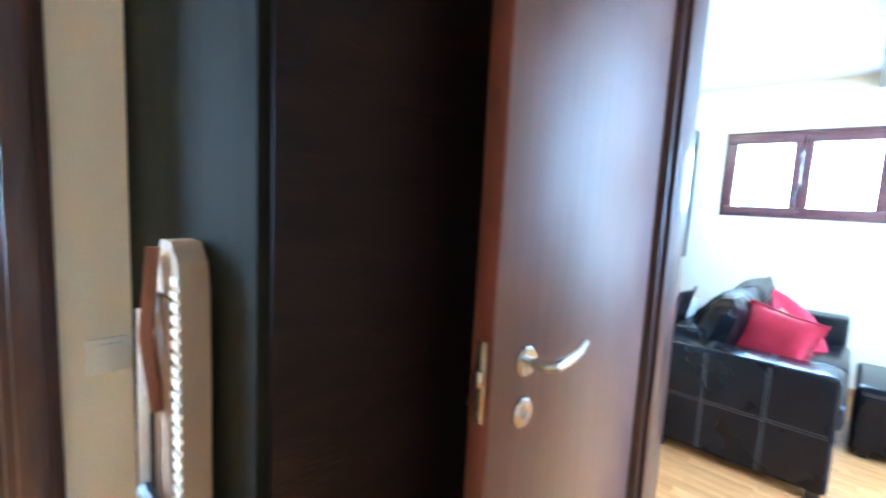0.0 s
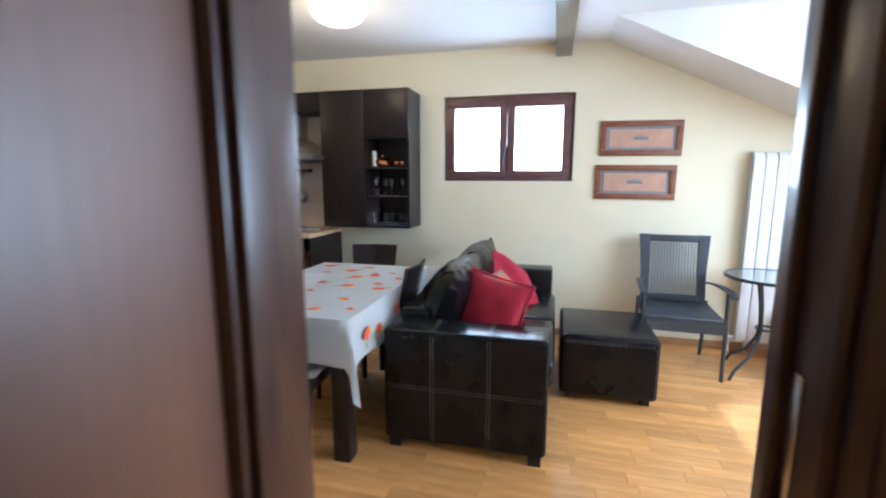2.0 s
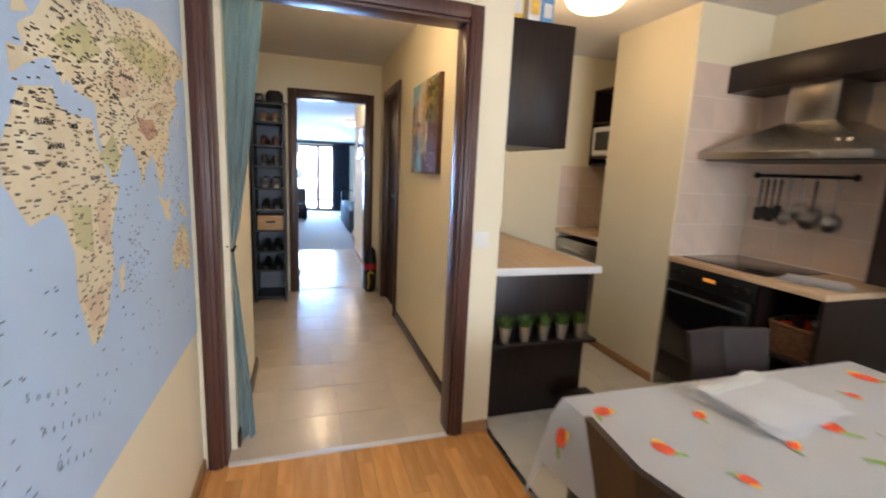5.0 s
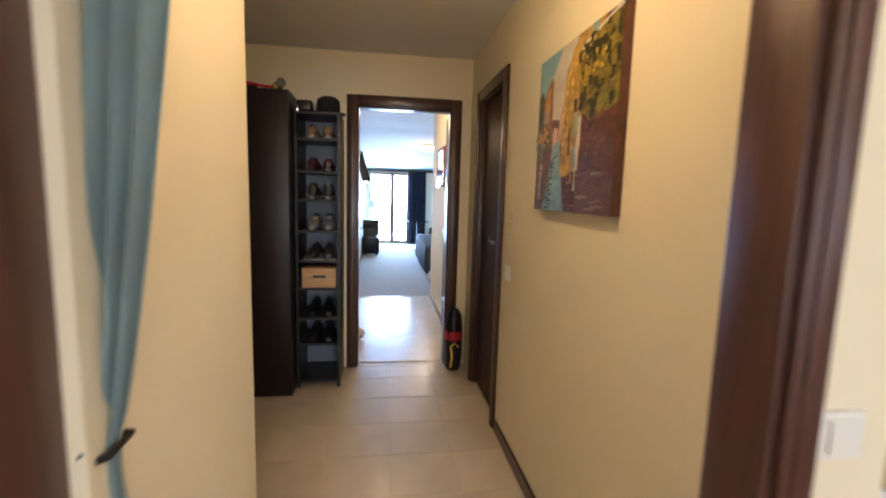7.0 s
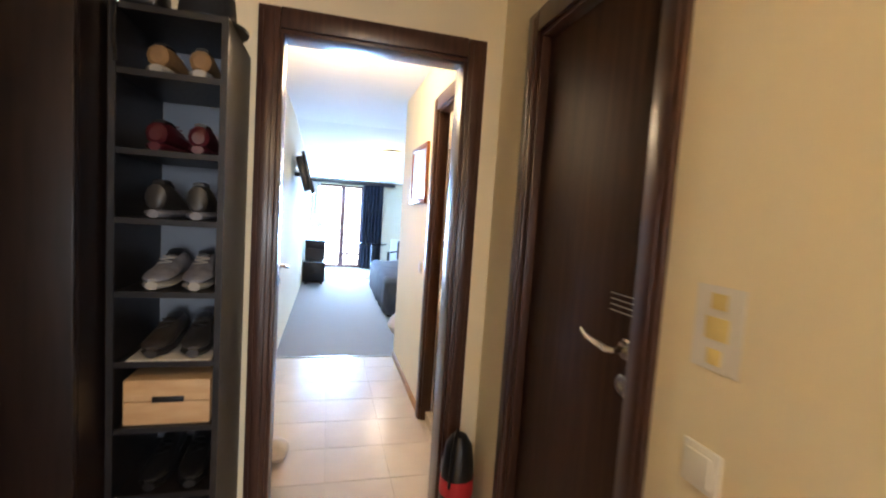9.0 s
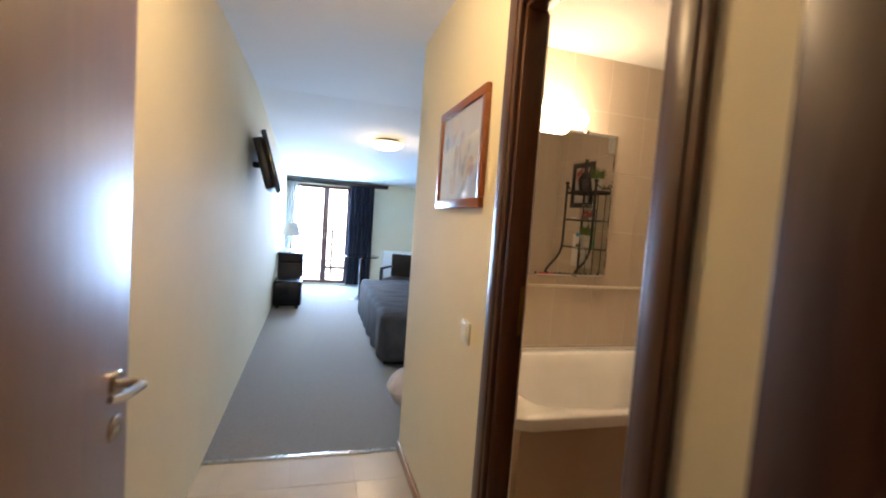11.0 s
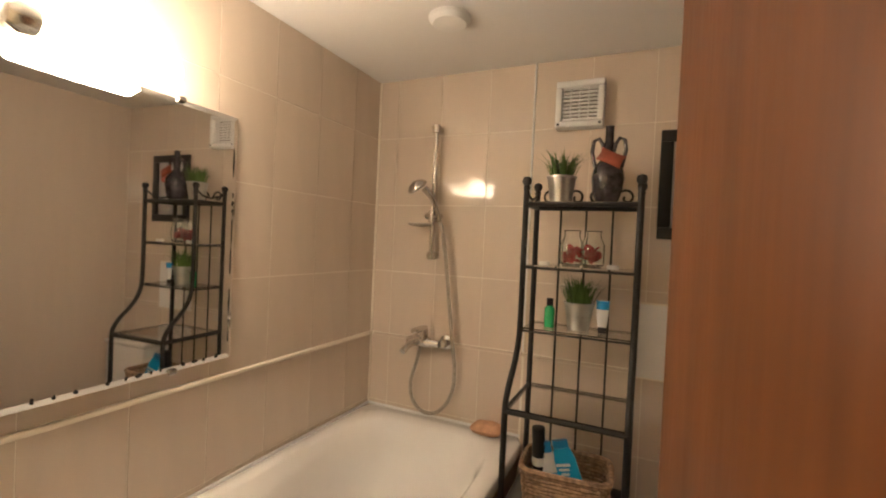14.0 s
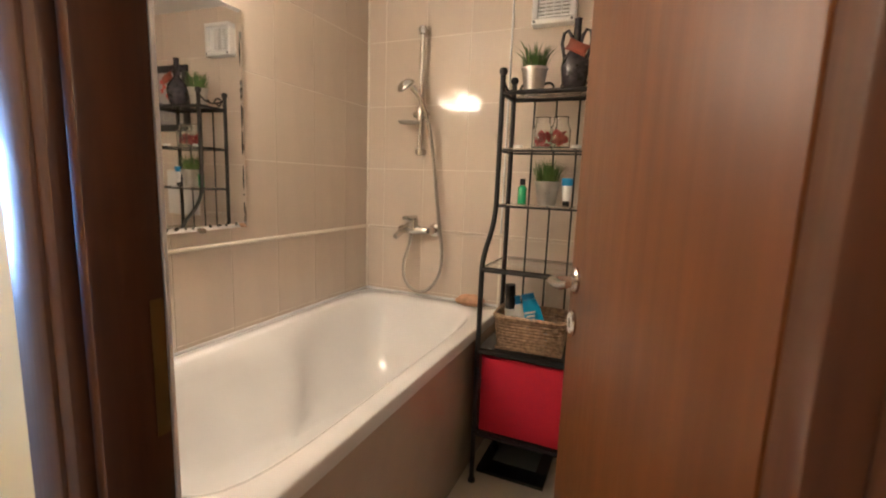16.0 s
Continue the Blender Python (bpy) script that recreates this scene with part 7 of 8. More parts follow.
def shower():
    s = thing("shower_set", "chrome shower rail with handset and hose", "shower")
    x, y = -6.321, 4.718
    part("rail", tube(B(), [(x, y, 1.49), (x, y, 2.115)], 0.0105, 12), M_CHROME, s)
    for z in (1.50, 2.098):
        part("bracket", tube(B(), [(x, 4.764, z), (x, y - 0.016, z)], 0.018, 14), M_CHROME, s)
        part("bracket_cap", lathe(B(), [(0.021, 0), (0.021, 0.03), (0.016, 0.036), (0.001, 0.037)], 16, at=(x, y, z - 0.018)), M_CHROME, s)
    part("slider", tube(B(), [(x, y - 0.002, 1.655), (x, y - 0.002, 1.715)], 0.020, 14), M_CHROME, s)
    part("knob", tube(B(), [(x - 0.035, y, 1.685), (x + 0.05, y - 0.012, 1.685)], [0.014, 0.012], 12), M_CHROME, s)
    part("soap_dish", lathe(B(), [(0.015, -0.004), (0.045, 0.0), (0.056, 0.010), (0.054, 0.012), (0.042, 0.004), (0.001, 0.001)], 24, at=(x - 0.05, y - 0.035, 1.638)), mat("smoked_clear_plastic", (0.45, 0.42, 0.38), 0.2, var=0.05), s)
    hd = part("handset", tube(B(), smooth_line([(x + 0.047, y - 0.02, 1.655), (x + 0.030, y - 0.03, 1.72), (x + 0.008, y - 0.045, 1.775), (x - 0.022, y - 0.060, 1.812)], 4), [0.0095 + 0.0006 * k for k in range(13)], 12), M_CHROME, s)
    part("spray_head", lathe(B(), [(0.012, 0.034), (0.034, 0.026), (0.047, 0.012), (0.050, 0.003), (0.047, -0.003), (0.001, -0.004)], 28, m=pose(x - 0.045, y - 0.078, 1.812, 25, -28, 0)), M_CHROME, hd)
    part("spray_plate", lathe(B(), [(0.040, -0.0042), (0.038, -0.007), (0.001, -0.008)], 24, m=pose(x - 0.045, y - 0.078, 1.812, 25, -28, 0)), M_GREYMETAL, hd)
    xm, ym, zm = -6.315, 4.70, 1.09
    mx = thing("bath_mixer", "chrome bath mixer tap on the wall", "tap")
    part("body", lathe(B(), [(0.016, -0.085), (0.022, -0.07), (0.022, -0.02), (0.026, -0.012), (0.026, 0.03), (0.019, 0.04), (0.018, 0.085)], 20, m=pose(xm - 0.02, ym, zm, 0, 90, 0)), M_CHROME, mx)
    for d in (-0.075, 0.075):
        part("union", lathe(B(), [(0.035, 0), (0.034, 0.010), (0.020, 0.018), (0.018, 0.06)], 20, m=pose(xm + d, 4.762, zm, 90)), M_CHROME, mx)
    part("lever", bx(xm - 0.036, xm - 0.002, ym - 0.10, ym + 0.012, zm + 0.058, zm + 0.078, 0.006, 3), M_CHROME, mx)
    part("cartridge", lathe(B(), [(0.022, 0), (0.022, 0.04), (0.018, 0.044)], 20, at=(xm - 0.018, ym, zm + 0.016)), M_CHROME, mx)
    part("spout", tube(B(), smooth_line([(xm - 0.05, ym, zm), (xm - 0.058, ym - 0.06, zm - 0.004), (xm - 0.065, ym - 0.115, zm - 0.03)], 4), [0.019 - 0.0006 * k for k in range(9)], 14), M_CHROME, mx)
    hose = smooth_line([(xm - 0.035, ym, zm - 0.015), (xm - 0.045, ym, zm - 0.08), (xm - 0.080, ym + 0.01, zm - 0.19), (xm - 0.075, ym + 0.015, zm - 0.28), (xm - 0.02, ym + 0.018, zm - 0.335), (xm + 0.06, ym + 0.018, zm - 0.325), (xm + 0.125, ym + 0.018, zm - 0.24),
                        (xm + 0.140, ym + 0.018, zm - 0.12), (xm + 0.122, ym + 0.016, zm + 0.02), (xm + 0.100, ym + 0.012, zm + 0.20), (xm + 0.075, ym + 0.008, zm + 0.40), (xm + 0.050, ym, zm + 0.54), (x + 0.047, y - 0.02, 1.656)], 8)
    part("hose", tube(B(), hose, 0.0085, 10), mat("ribbed_steel_hose", (0.40, 0.36, 0.31), 0.4, 0.6, var=0.3, scale=120), s, "flexible steel hose")


shower()
vf = thing("extractor_fan", "white square wall extractor with a slatted grille", "fan", (-5.673, 4.7625, 2.158))
for x0, x1, z0, z1 in ((-0.096, 0.096, 0.07, 0.096), (-0.096, 0.096, -0.096, -0.07), (-0.096, -0.07, -0.07, 0.07), (0.07, 0.096, -0.07, 0.07)):
    part("frame_bar", bx(x0, x1, -0.06, 0, z0, z1, 0.006), M_WHITEMETAL, vf)
# Backing sheet coloured dark to paint in the shade behind the slats.
part("backing", bx(-0.07, 0.07, -0.012, 0, -0.07, 0.07), mat("fan_shadow_grey", (0.10, 0.075, 0.06), 0.7), vf)
for k in range(9):
    part("slat", bx(-0.069, 0.069, -0.046, -0.034, -0.064 + 0.0155 * k, -0.056 + 0.0155 * k), M_WHITEMETAL, vf)
for x in (-0.035, 0.0, 0.035):
    part("slat", bx(x - 0.003, x + 0.003, -0.050, -0.0465, -0.069, 0.069), M_WHITEMETAL, vf)
for x in (-0.083, 0.083):
    part("screw", lathe(B(), [(0.006, 0), (0.005, 0.003), (0.001, 0.003)], 10, m=pose(x, -0.06, -0.083, 90)), M_GREYMETAL, vf)
sd = thing("ceiling_vent", "round white vent disc on the bathroom ceiling", "vent", (-6.066, 4.265, 2.3645))
part("disc", lathe(B(), [(0.075, 0), (0.075, -0.012), (0.06, -0.026), (0.001, -0.03)], 28), M_WHITEMETAL, sd)
hatch = thing("access_hatch", "white tiled-in access hatch on the wall", "hatch", (-5.27, 4.7625, 1.212))
part("panel", bx(-0.14, 0.14, -0.012, 0, -0.145, 0.145, 0.003), M_WHITEMETAL, hatch)
part("frame", bx(-0.147, 0.147, -0.005, -0.001, -0.152, 0.152, 0.002), M_WGROUT, hatch)


def poppies(p, w, h):
    part("print", bx(-w / 2, w / 2, -0.008, -0.004, -h / 2, h / 2), mat("grey_print_ground", (0.42, 0.40, 0.42), 0.5, var=0.2, scale=9), p)
    rnd = random.Random(2)
    for k in range(9):
        x, z = rnd.uniform(-w / 2 + 0.03, w / 2 - 0.03), rnd.uniform(-0.02, h / 2 - 0.05)
        part("poppy", lathe(B(), [(0.001, 0.001), (0.016, 0.0006)], 10, cap=False, m=pose(x, -0.0085, z, 90)), mat("poppy_red", (0.55, 0.10, 0.08), 0.6) if k == 0 else bpy.data.materials["poppy_red"], p)
        part("stem", bx(x - 0.0015, x + 0.0015, -0.0086, -0.0082, -h / 2 + 0.02, z - 0.016), M_PALEPRINT, p, smooth=None)


picture("framed_print", "red flower print in a black frame", pose(-5.203, 4.7625, 1.827), 0.32, 0.422, 0.045, M_BLACK, poppies)


def etagere():
    e = thing("shelf_rack", "black wrought metal shelf rack with glass shelves", "shelf rack")
    xl, xr, yb, yt, yf, zf = -5.805, -5.419, 4.622, 4.44, 4.287, 0.06
    M_IRON = mat("black_wrought_metal", (0.012, 0.011, 0.011), 0.45, var=0.2, scale=30)
    r = 0.0105
    for x in (xl, xr):
        part("rear_post", tube(B(), [(x, yb, zf), (x, yb, 1.775)], r, 10), M_IRON, e)
        pts = [(x, yf, zf)] + smooth_line([(x, yf, 0.97), (x, yf + 0.006, 1.03), (x, yf + 0.04, 1.085), (x, yf + 0.09, 1.135), (x, yt - 0.025, 1.19), (x, yt - 0.005, 1.25), (x, yt, 1.32)], 4) + [(x, yt, 1.775)]
        part("front_post", tube(B(), pts, r, 10), M_IRON, e)
        for y in (yb, yt):
            part("finial", lathe(B(), [(0.011, 0), (0.013, 0.006), (0.009, 0.012), (0.016, 0.022), (0.0175, 0.03), (0.014, 0.042), (0.001, 0.047)], 14, at=(x, y, 1.775)), M_IRON, e)
        part("foot", lathe(B(), [(0.016, 0), (0.016, 0.012), (0.011, 0.016)], 12, at=(x, yf, zf)), M_IRON, e)
    for k in (1, 2, 3):
        x = xl + (xr - xl) * k / 4
        part("back_rod", tube(B(), [(x, yb, 0.66), (x, yb, 1.72)], 0.0045, 6), M_IRON, e)
    def level(z, y0, rr=0.007, glass=True, panel=None):
        for a, b in (((xl, y0), (xr, y0)), ((xl, yb), (xr, yb)), ((xl, y0), (xl, yb)), ((xr, y0), (xr, yb))):
            part("shelf_bar", tube(B(), [(*a, z), (*b, z)], rr, 8), M_IRON, e)
        if glass:
            part("glass_shelf", bx(xl + 0.008, xr - 0.008, y0 + 0.004, yb - 0.004, z + 0.006, z + 0.011), M_GLASS, e, "clear glass shelf", smooth=None)
        if panel:
            part("panel_shelf", bx(xl + 0.004, xr - 0.004, y0 + 0.004, yb - 0.004, z + 0.004, z + 0.016, 0.002), panel, e)
    level(1.72, yt, 0.009)
    level(1.487, yt, 0.004)
    level(1.254, yt, 0.004)
    level(1.003, yf, 0.010)
    level(0.655, yf, 0.010, False, M_BLACK)
    level(0.285, yf, 0.008, False, M_BLACK)
    def scroll(cx, s, zc=1.762):
        return [(cx + s * 0.034 * (1 - q / 26) * math.cos(q * 0.33), yb, zc + 0.034 * (1 - q / 26) * math.sin(q * 0.33)) for q in range(22)]
    for cx, s in ((-5.755, 1), (-5.652, -1), (-5.578, 1), (-5.472, -1)):
        part("scroll", tube(B(), scroll(cx, s), 0.005, 6), M_IRON, e)
    for x in (xl, xr):
        part("side_curl", tube(B(), [(x, yt, 1.785), (x, yt + 0.04, 1.755), (x, yt + 0.09, 1.745), (x, yb - 0.03, 1.76), (x, yb, 1.785)], 0.005, 6), M_IRON, e)


etagere()
g1 = grass_pot("galvanised pot of grass on the shelf rack", 0.053, 0.10, 0.11, "rack grasses")
g1.matrix_basis = pose(-5.698, 4.535, 1.732)
copy_thing(g1, pose(-5.612, 4.535, 1.266, 0, 0, 120))
jug = thing("jug", "dark glazed bottle jug with two handles", "jug", (-5.535, 4.535, 1.732))
M_JUG = mat("dark_painted_glaze", (0.012, 0.010, 0.011), 0.25, scale=40, color2=(0.07, 0.06, 0.07), coat=0.4)
part("body", lathe(B(), [(0.036, 0), (0.050, 0.04), (0.057, 0.09), (0.052, 0.125), (0.03, 0.155), (0.016, 0.175), (0.0145, 0.275), (0.017, 0.278), (0.001, 0.28)], 26), M_JUG, jug)
for s in (-1, 1):
    part("handle", tube(B(), [(s * 0.045, 0, 0.13), (s * 0.058, 0, 0.19), (s * 0.052, 0, 0.228), (s * 0.035, 0, 0.236), (s * 0.022, 0, 0.215), (s * 0.015, 0, 0.18)], 0.007, 8), M_JUG, jug)
part("seal", pillow_mesh(0.09, 0.05, 0.025, 1.0, 8, 2), mat("red_brown_seal", (0.28, 0.07, 0.04), 0.5, var=0.3, scale=20), jug, "red-brown hanging tag").matrix_basis = pose(0.012, -0.055, 0.155, 80, 25, 0)
for x in (-5.648, -5.574):
    jr = thing("glass_jar", "clear glass jar of red petals", "jar", (x, 4.535, 1.4985), group="jars of petals")
    part("jar", lathe(B(), [(0.03, 0), (0.042, 0.01), (0.043, 0.08), (0.03, 0.11), (0.03, 0.13), (0.033, 0.133), (0.027, 0.13), (0.027, 0.11), (0.04, 0.08), (0.039, 0.012), (0.001, 0.008)], 20, cap=False), M_GLASS, jr)
    bm = B()
    rnd = random.Random(int(-x * 1000))
    for k in range(26):
        a, q = rnd.uniform(0, 6.28), 0.028 * math.sqrt(rnd.random())
        m = pose(q * math.cos(a), q * math.sin(a), rnd.uniform(0.016, 0.075), rnd.uniform(0, 180), rnd.uniform(0, 180), 0)
        bm.faces.new([bm.verts.new(m @ Vector((0.014 * math.cos(b), 0.011 * math.sin(b), 0.004 * math.cos(2 * b)))) for b in [z * 0.785 for z in range(8)]])
    part("petals", bm, mat("dark_red_petals", (0.38, 0.03, 0.035), 0.8, var=0.4, scale=60) if x < -5.6 else bpy.data.materials["dark_red_petals"], jr, "dried red petals")
for x in (-5.735, -5.498):
    solid("tea_light", lathe(B(), [(0.02, 0), (0.02, 0.014), (0.001, 0.014)], 16), M_PAPERWHITE, "white tea light on the glass shelf", "candle", "tea lights", at=(x, 4.475, 1.4985))


def bottle(label, x, y, z, prof, body, cap, capprof, sx=1.0, sy=1.0, tilt=(0, 0, 0), band=None):
    b = thing("bottle", label, "bottle", (x, y, z))
    b.matrix_world = pose(x, y, z, *tilt)
    S = Matrix.Diagonal((sx, sy, 1, 1))
    part("body", lathe(B(), prof, 20, m=S), body, b)
    part("cap", lathe(B(), capprof, 16, m=S), cap, b)
    if band:
        part("label", lathe(B(), [(p + 0.0008, q) for p, q in band[1]], 20, m=S, cap=False), band[0], b)
    return b


M_GREENLIQ = mat("green_gel", (0.03, 0.42, 0.16), 0.25, var=0.1)
M_BLUEPL = mat("blue_plastic", (0.02, 0.25, 0.55), 0.35, var=0.1)
M_WHITEPL = mat("white_plastic", (0.72, 0.72, 0.72), 0.35, var=0.03)
bottle("small green gel bottle with a black cap", -5.715, 4.515, 1.266, [(0.018, 0), (0.019, 0.07), (0.01, 0.08)], M_GREENLIQ, M_BLACK, [(0.012, 0.081), (0.012, 0.108), (0.001, 0.109)], 1, 0.7)
bottle("white and blue tube standing on its cap", -5.527, 4.515, 1.266, [(0.015, 0.022), (0.02, 0.06), (0.022, 0.115), (0.001, 0.12)], M_WHITEPL, M_BLACK, [(0.014, 0), (0.014, 0.021)], 1, 0.5, band=(M_BLUEPL, [(0.0212, 0.085), (0.0222, 0.116)]))
bk = thing("basket", "rectangular grey-brown rattan basket", "basket", (-5.612, 4.415, 0.6725), 4)
weave_basket(bk, 0.29, 0.21, 0.14, mat("grey_rattan", (0.30, 0.20, 0.13), 0.7, var=0.45, scale=60, bump=0.5, bscale=150))
bottle("tall black deodorant bottle in the basket", -5.695, 4.40, 0.685, [(0.024, 0), (0.024, 0.19), (0.02, 0.20)], M_BLACK, M_BLACK, [(0.022, 0.201), (0.022, 0.25), (0.001, 0.252)], 1, 1, (4, -3, 0), (M_WHITEPL, [(0.024, 0.12), (0.024, 0.15)]))
sb = bottle("white shampoo bottle leaning in the basket", -5.645, 4.39, 0.685, [(0.028, 0), (0.032, 0.10), (0.024, 0.17)], M_WHITEPL, M_BLUEPL, [(0.02, 0.171), (0.02, 0.205), (0.001, 0.207)], 1.1, 0.55, (0, -12, 0), (M_BLUEPL, [(0.0318, 0.095), (0.0315, 0.105)]))
bb = bottle("bright blue shampoo bottle leaning in the basket", -5.56, 4.38, 0.685, [(0.036, 0), (0.04, 0.09), (0.036, 0.17), (0.026, 0.205)], mat("bright_blue_plastic", (0.01, 0.33, 0.62), 0.3, var=0.1), M_BLUEPL, [(0.026, 0.206), (0.026, 0.23), (0.001, 0.231)], 1.1, 0.5, (0, -20, -10))
for k, w in ((0.15, 0.05), (0.135, 0.036), (0.12, 0.028)):
    part("label_bar", bx(-w / 2, w / 2, -0.0235, -0.0215, k, k + 0.008), M_WHITEPL, bb)
part("label_patch", bx(-0.022, 0.022, -0.0235, -0.0212, 0.05, 0.09), M_RED, bb)
rbx = thing("storage_box", "bright red fabric storage box in the rack", "box", (-5.612, 4.452, 0.302))
part("box", bx(-0.178, 0.178, -0.155, 0.155, 0, 0.338, 0.006), mat("bright_red_fabric", (0.62, 0.018, 0.05), 0.75, var=0.06, bump=0.2, bscale=250), rbx)
sc = thing("bathroom_scale", "black glass bathroom scale on the floor", "scale", (-5.655, 4.49, 0.06))
part("glass", bx(-0.15, 0.15, -0.15, 0.15, 0.012, 0.03, 0.004), M_BLACKGLASS, sc)
part("display", bx(-0.10, 0.10, -0.06, 0.10, 0.0302, 0.0312), mat("grey_green_plate", (0.16, 0.19, 0.17), 0.3), sc)
for x in (-0.11, 0.11):
    for y in (-0.11, 0.11):
        part("foot", lathe(B(), [(0.02, 0), (0.02, 0.012)], 12, at=(x, y, 0)), M_BLACK, sc)
sp = solid("sponge", pillow_mesh(0.13, 0.09, 0.06, 1.0, 10, 4, -0.2), mat("peach_sponge", (0.62, 0.36, 0.22), 0.9, var=0.15, scale=40, bump=0.6, bscale=150), "peach bath sponge on the tub rim", "sponge", at=(-6.0, 4.708, 0.748))


def toilet():
    t = thing("toilet", "white ceramic close-coupled toilet", "toilet", (-5.09, 4.47, 0.06))
    part("cistern", bx(-0.18, 0.18, 0.10, 0.275, 0.40, 0.78, 0.02, 3), M_ACRYLIC, t)
    part("cistern_lid", bx(-0.185, 0.185, 0.095, 0.278, 0.781, 0.81, 0.01, 3), M_ACRYLIC, t)
    part("flush_button", lathe(B(), [(0.022, 0), (0.02, 0.006), (0.001, 0.007)], 16, at=(0, 0.18, 0.811)), M_CHROME, t)
    part("bowl", lathe(B(), [(0.11, 0), (0.10, 0.12), (0.13, 0.25), (0.18, 0.36), (0.185, 0.395), (0.001, 0.396)], 28, m=pose(0, -0.12, 0) @ Matrix.Diagonal((1, 1.25, 1, 1))), M_ACRYLIC, t)
    part("seat_lid", lathe(B(), [(0.185, 0), (0.19, 0.012), (0.18, 0.028), (0.001, 0.032)], 28, m=pose(0, -0.12, 0.398) @ Matrix.Diagonal((1, 1.22, 1, 1))), M_WHITEPL, t)


toilet()

# ---- bedroom ----
def balcony_door():
    w = thing("window_2", "glazed balcony door with a dark frame", "window", kind="structure")
    y0, y1, z0, z1, x = 1.85, 2.92, 0.03, 1.90, -13.36
    f = B()
    for a, b, c, d in ((y0, y1, z0, z0 + 0.06), (y0, y1, z1 - 0.06, z1), (y0, y0 + 0.06, z0 + 0.06, z1 - 0.06), (y1 - 0.06, y1, z0 + 0.06, z1 - 0.06), (2.42, 2.53, z0 + 0.06, z1 - 0.06)):
        box(f, x, x + 0.06, a, b, c, d, 0.005)
    part("window_frame", f, M_WINFRAME, w)
    part("transom", bx(x, x + 0.05, 2.5305, y1 - 0.0605, 0.30, 0.36, 0.004), M_WINFRAME, w)
    for a, b in ((y0 + 0.06, 2.42), (2.53, y1 - 0.06)):
        p = part("pane", bx(x + 0.02, x + 0.026, a, b, z0 + 0.06, z1 - 0.06), M_GLASS, w, smooth=None)
        p.visible_shadow = False
    part("handle", tube(B(), [(x + 0.06, 2.47, 1.0), (x + 0.09, 2.47, 1.0), (x + 0.09, 2.47, 0.9)], 0.008, 8), M_CHROME, w)


balcony_door()
bd2 = solid("backdrop", bx(-17.02, -17.0, -1.0, 6.0, -1.5, 5.0), mat("hazy_daylight", (0.88, 0.95, 1.0), 0.9, var=0.0, emit=12.0), "bright hazy daylight beyond the balcony", "sky", kind="structure", smooth=None)
bd2.visible_shadow = False
rail = thing("balcony_railing", "dark balcony railing with horizontal bars", "railing", (-14.3, 0, 0))
part("deck", bx(-1.2, 0.9, 0.5, 5.5, -0.2, -0.01), M_TILEFLOOR, rail)
for z in (0.25, 0.45, 0.65, 0.95):
    part("bar", tube(B(), [(-1.0, 0.6, z), (-1.0, 5.4, z)], 0.02, 6), M_WENGE, rail)
for y in (1.0, 2.7, 4.4):
    part("post", bx(-1.03, -0.97, y - 0.03, y + 0.03, -0.01, 1.0), M_WENGE, rail)
M_NAVY = mat("navy_curtain", (0.012, 0.018, 0.040), 0.9, var=0.2, scale=6, sheen=0.2)
cn = curtain((-13.17, 0, 0), "heavy navy curtain beside the balcony door", M_NAVY, lambda z: (2.90, 3.36), 0.035, [0.03 + 0.19 * k for k in range(11)], folds=6)
sheer = curtain((-13.2, 0, 0), "thin white curtain beside the balcony door", mat("sheer_white", (0.72, 0.75, 0.78), 0.9, var=0.03, alpha=0.6), lambda z: (1.77, 1.98), 0.03, [0.03 + 0.19 * k for k in range(11)], folds=4)
cr = thing("curtain_rail", "dark wooden curtain pelmet over the balcony door", "curtain rail", (-13.2, 0, 1.945))
part("pelmet", bx(-0.03, 0.05, 1.755, 3.62, -0.02, 0.045, 0.004), M_WENGE, cr)
part("track", bx(-0.06, -0.03, 1.755, 3.62, 0.0, 0.02), M_BLACK, cr)
bt = thing("television", "black wall television tilted on a bracket", "television")
bt.matrix_world = pose(-8.55, 1.90, 1.76, -16, 0, 183)
part("screen", bx(-0.40, 0.40, -0.025, 0.015, -0.24, 0.24, 0.008), M_BLACKGLASS, bt)
part("rear_case", bx(-0.36, 0.36, 0.0155, 0.085, -0.20, 0.20, 0.012), M_BLACK, bt)
br = part("bracket", tube(B(), [(0, 0.04, 0), (0, 0.09, 0.02), (0.01, 0.148, 0.04)], 0.025, 8), M_BLACK, bt)


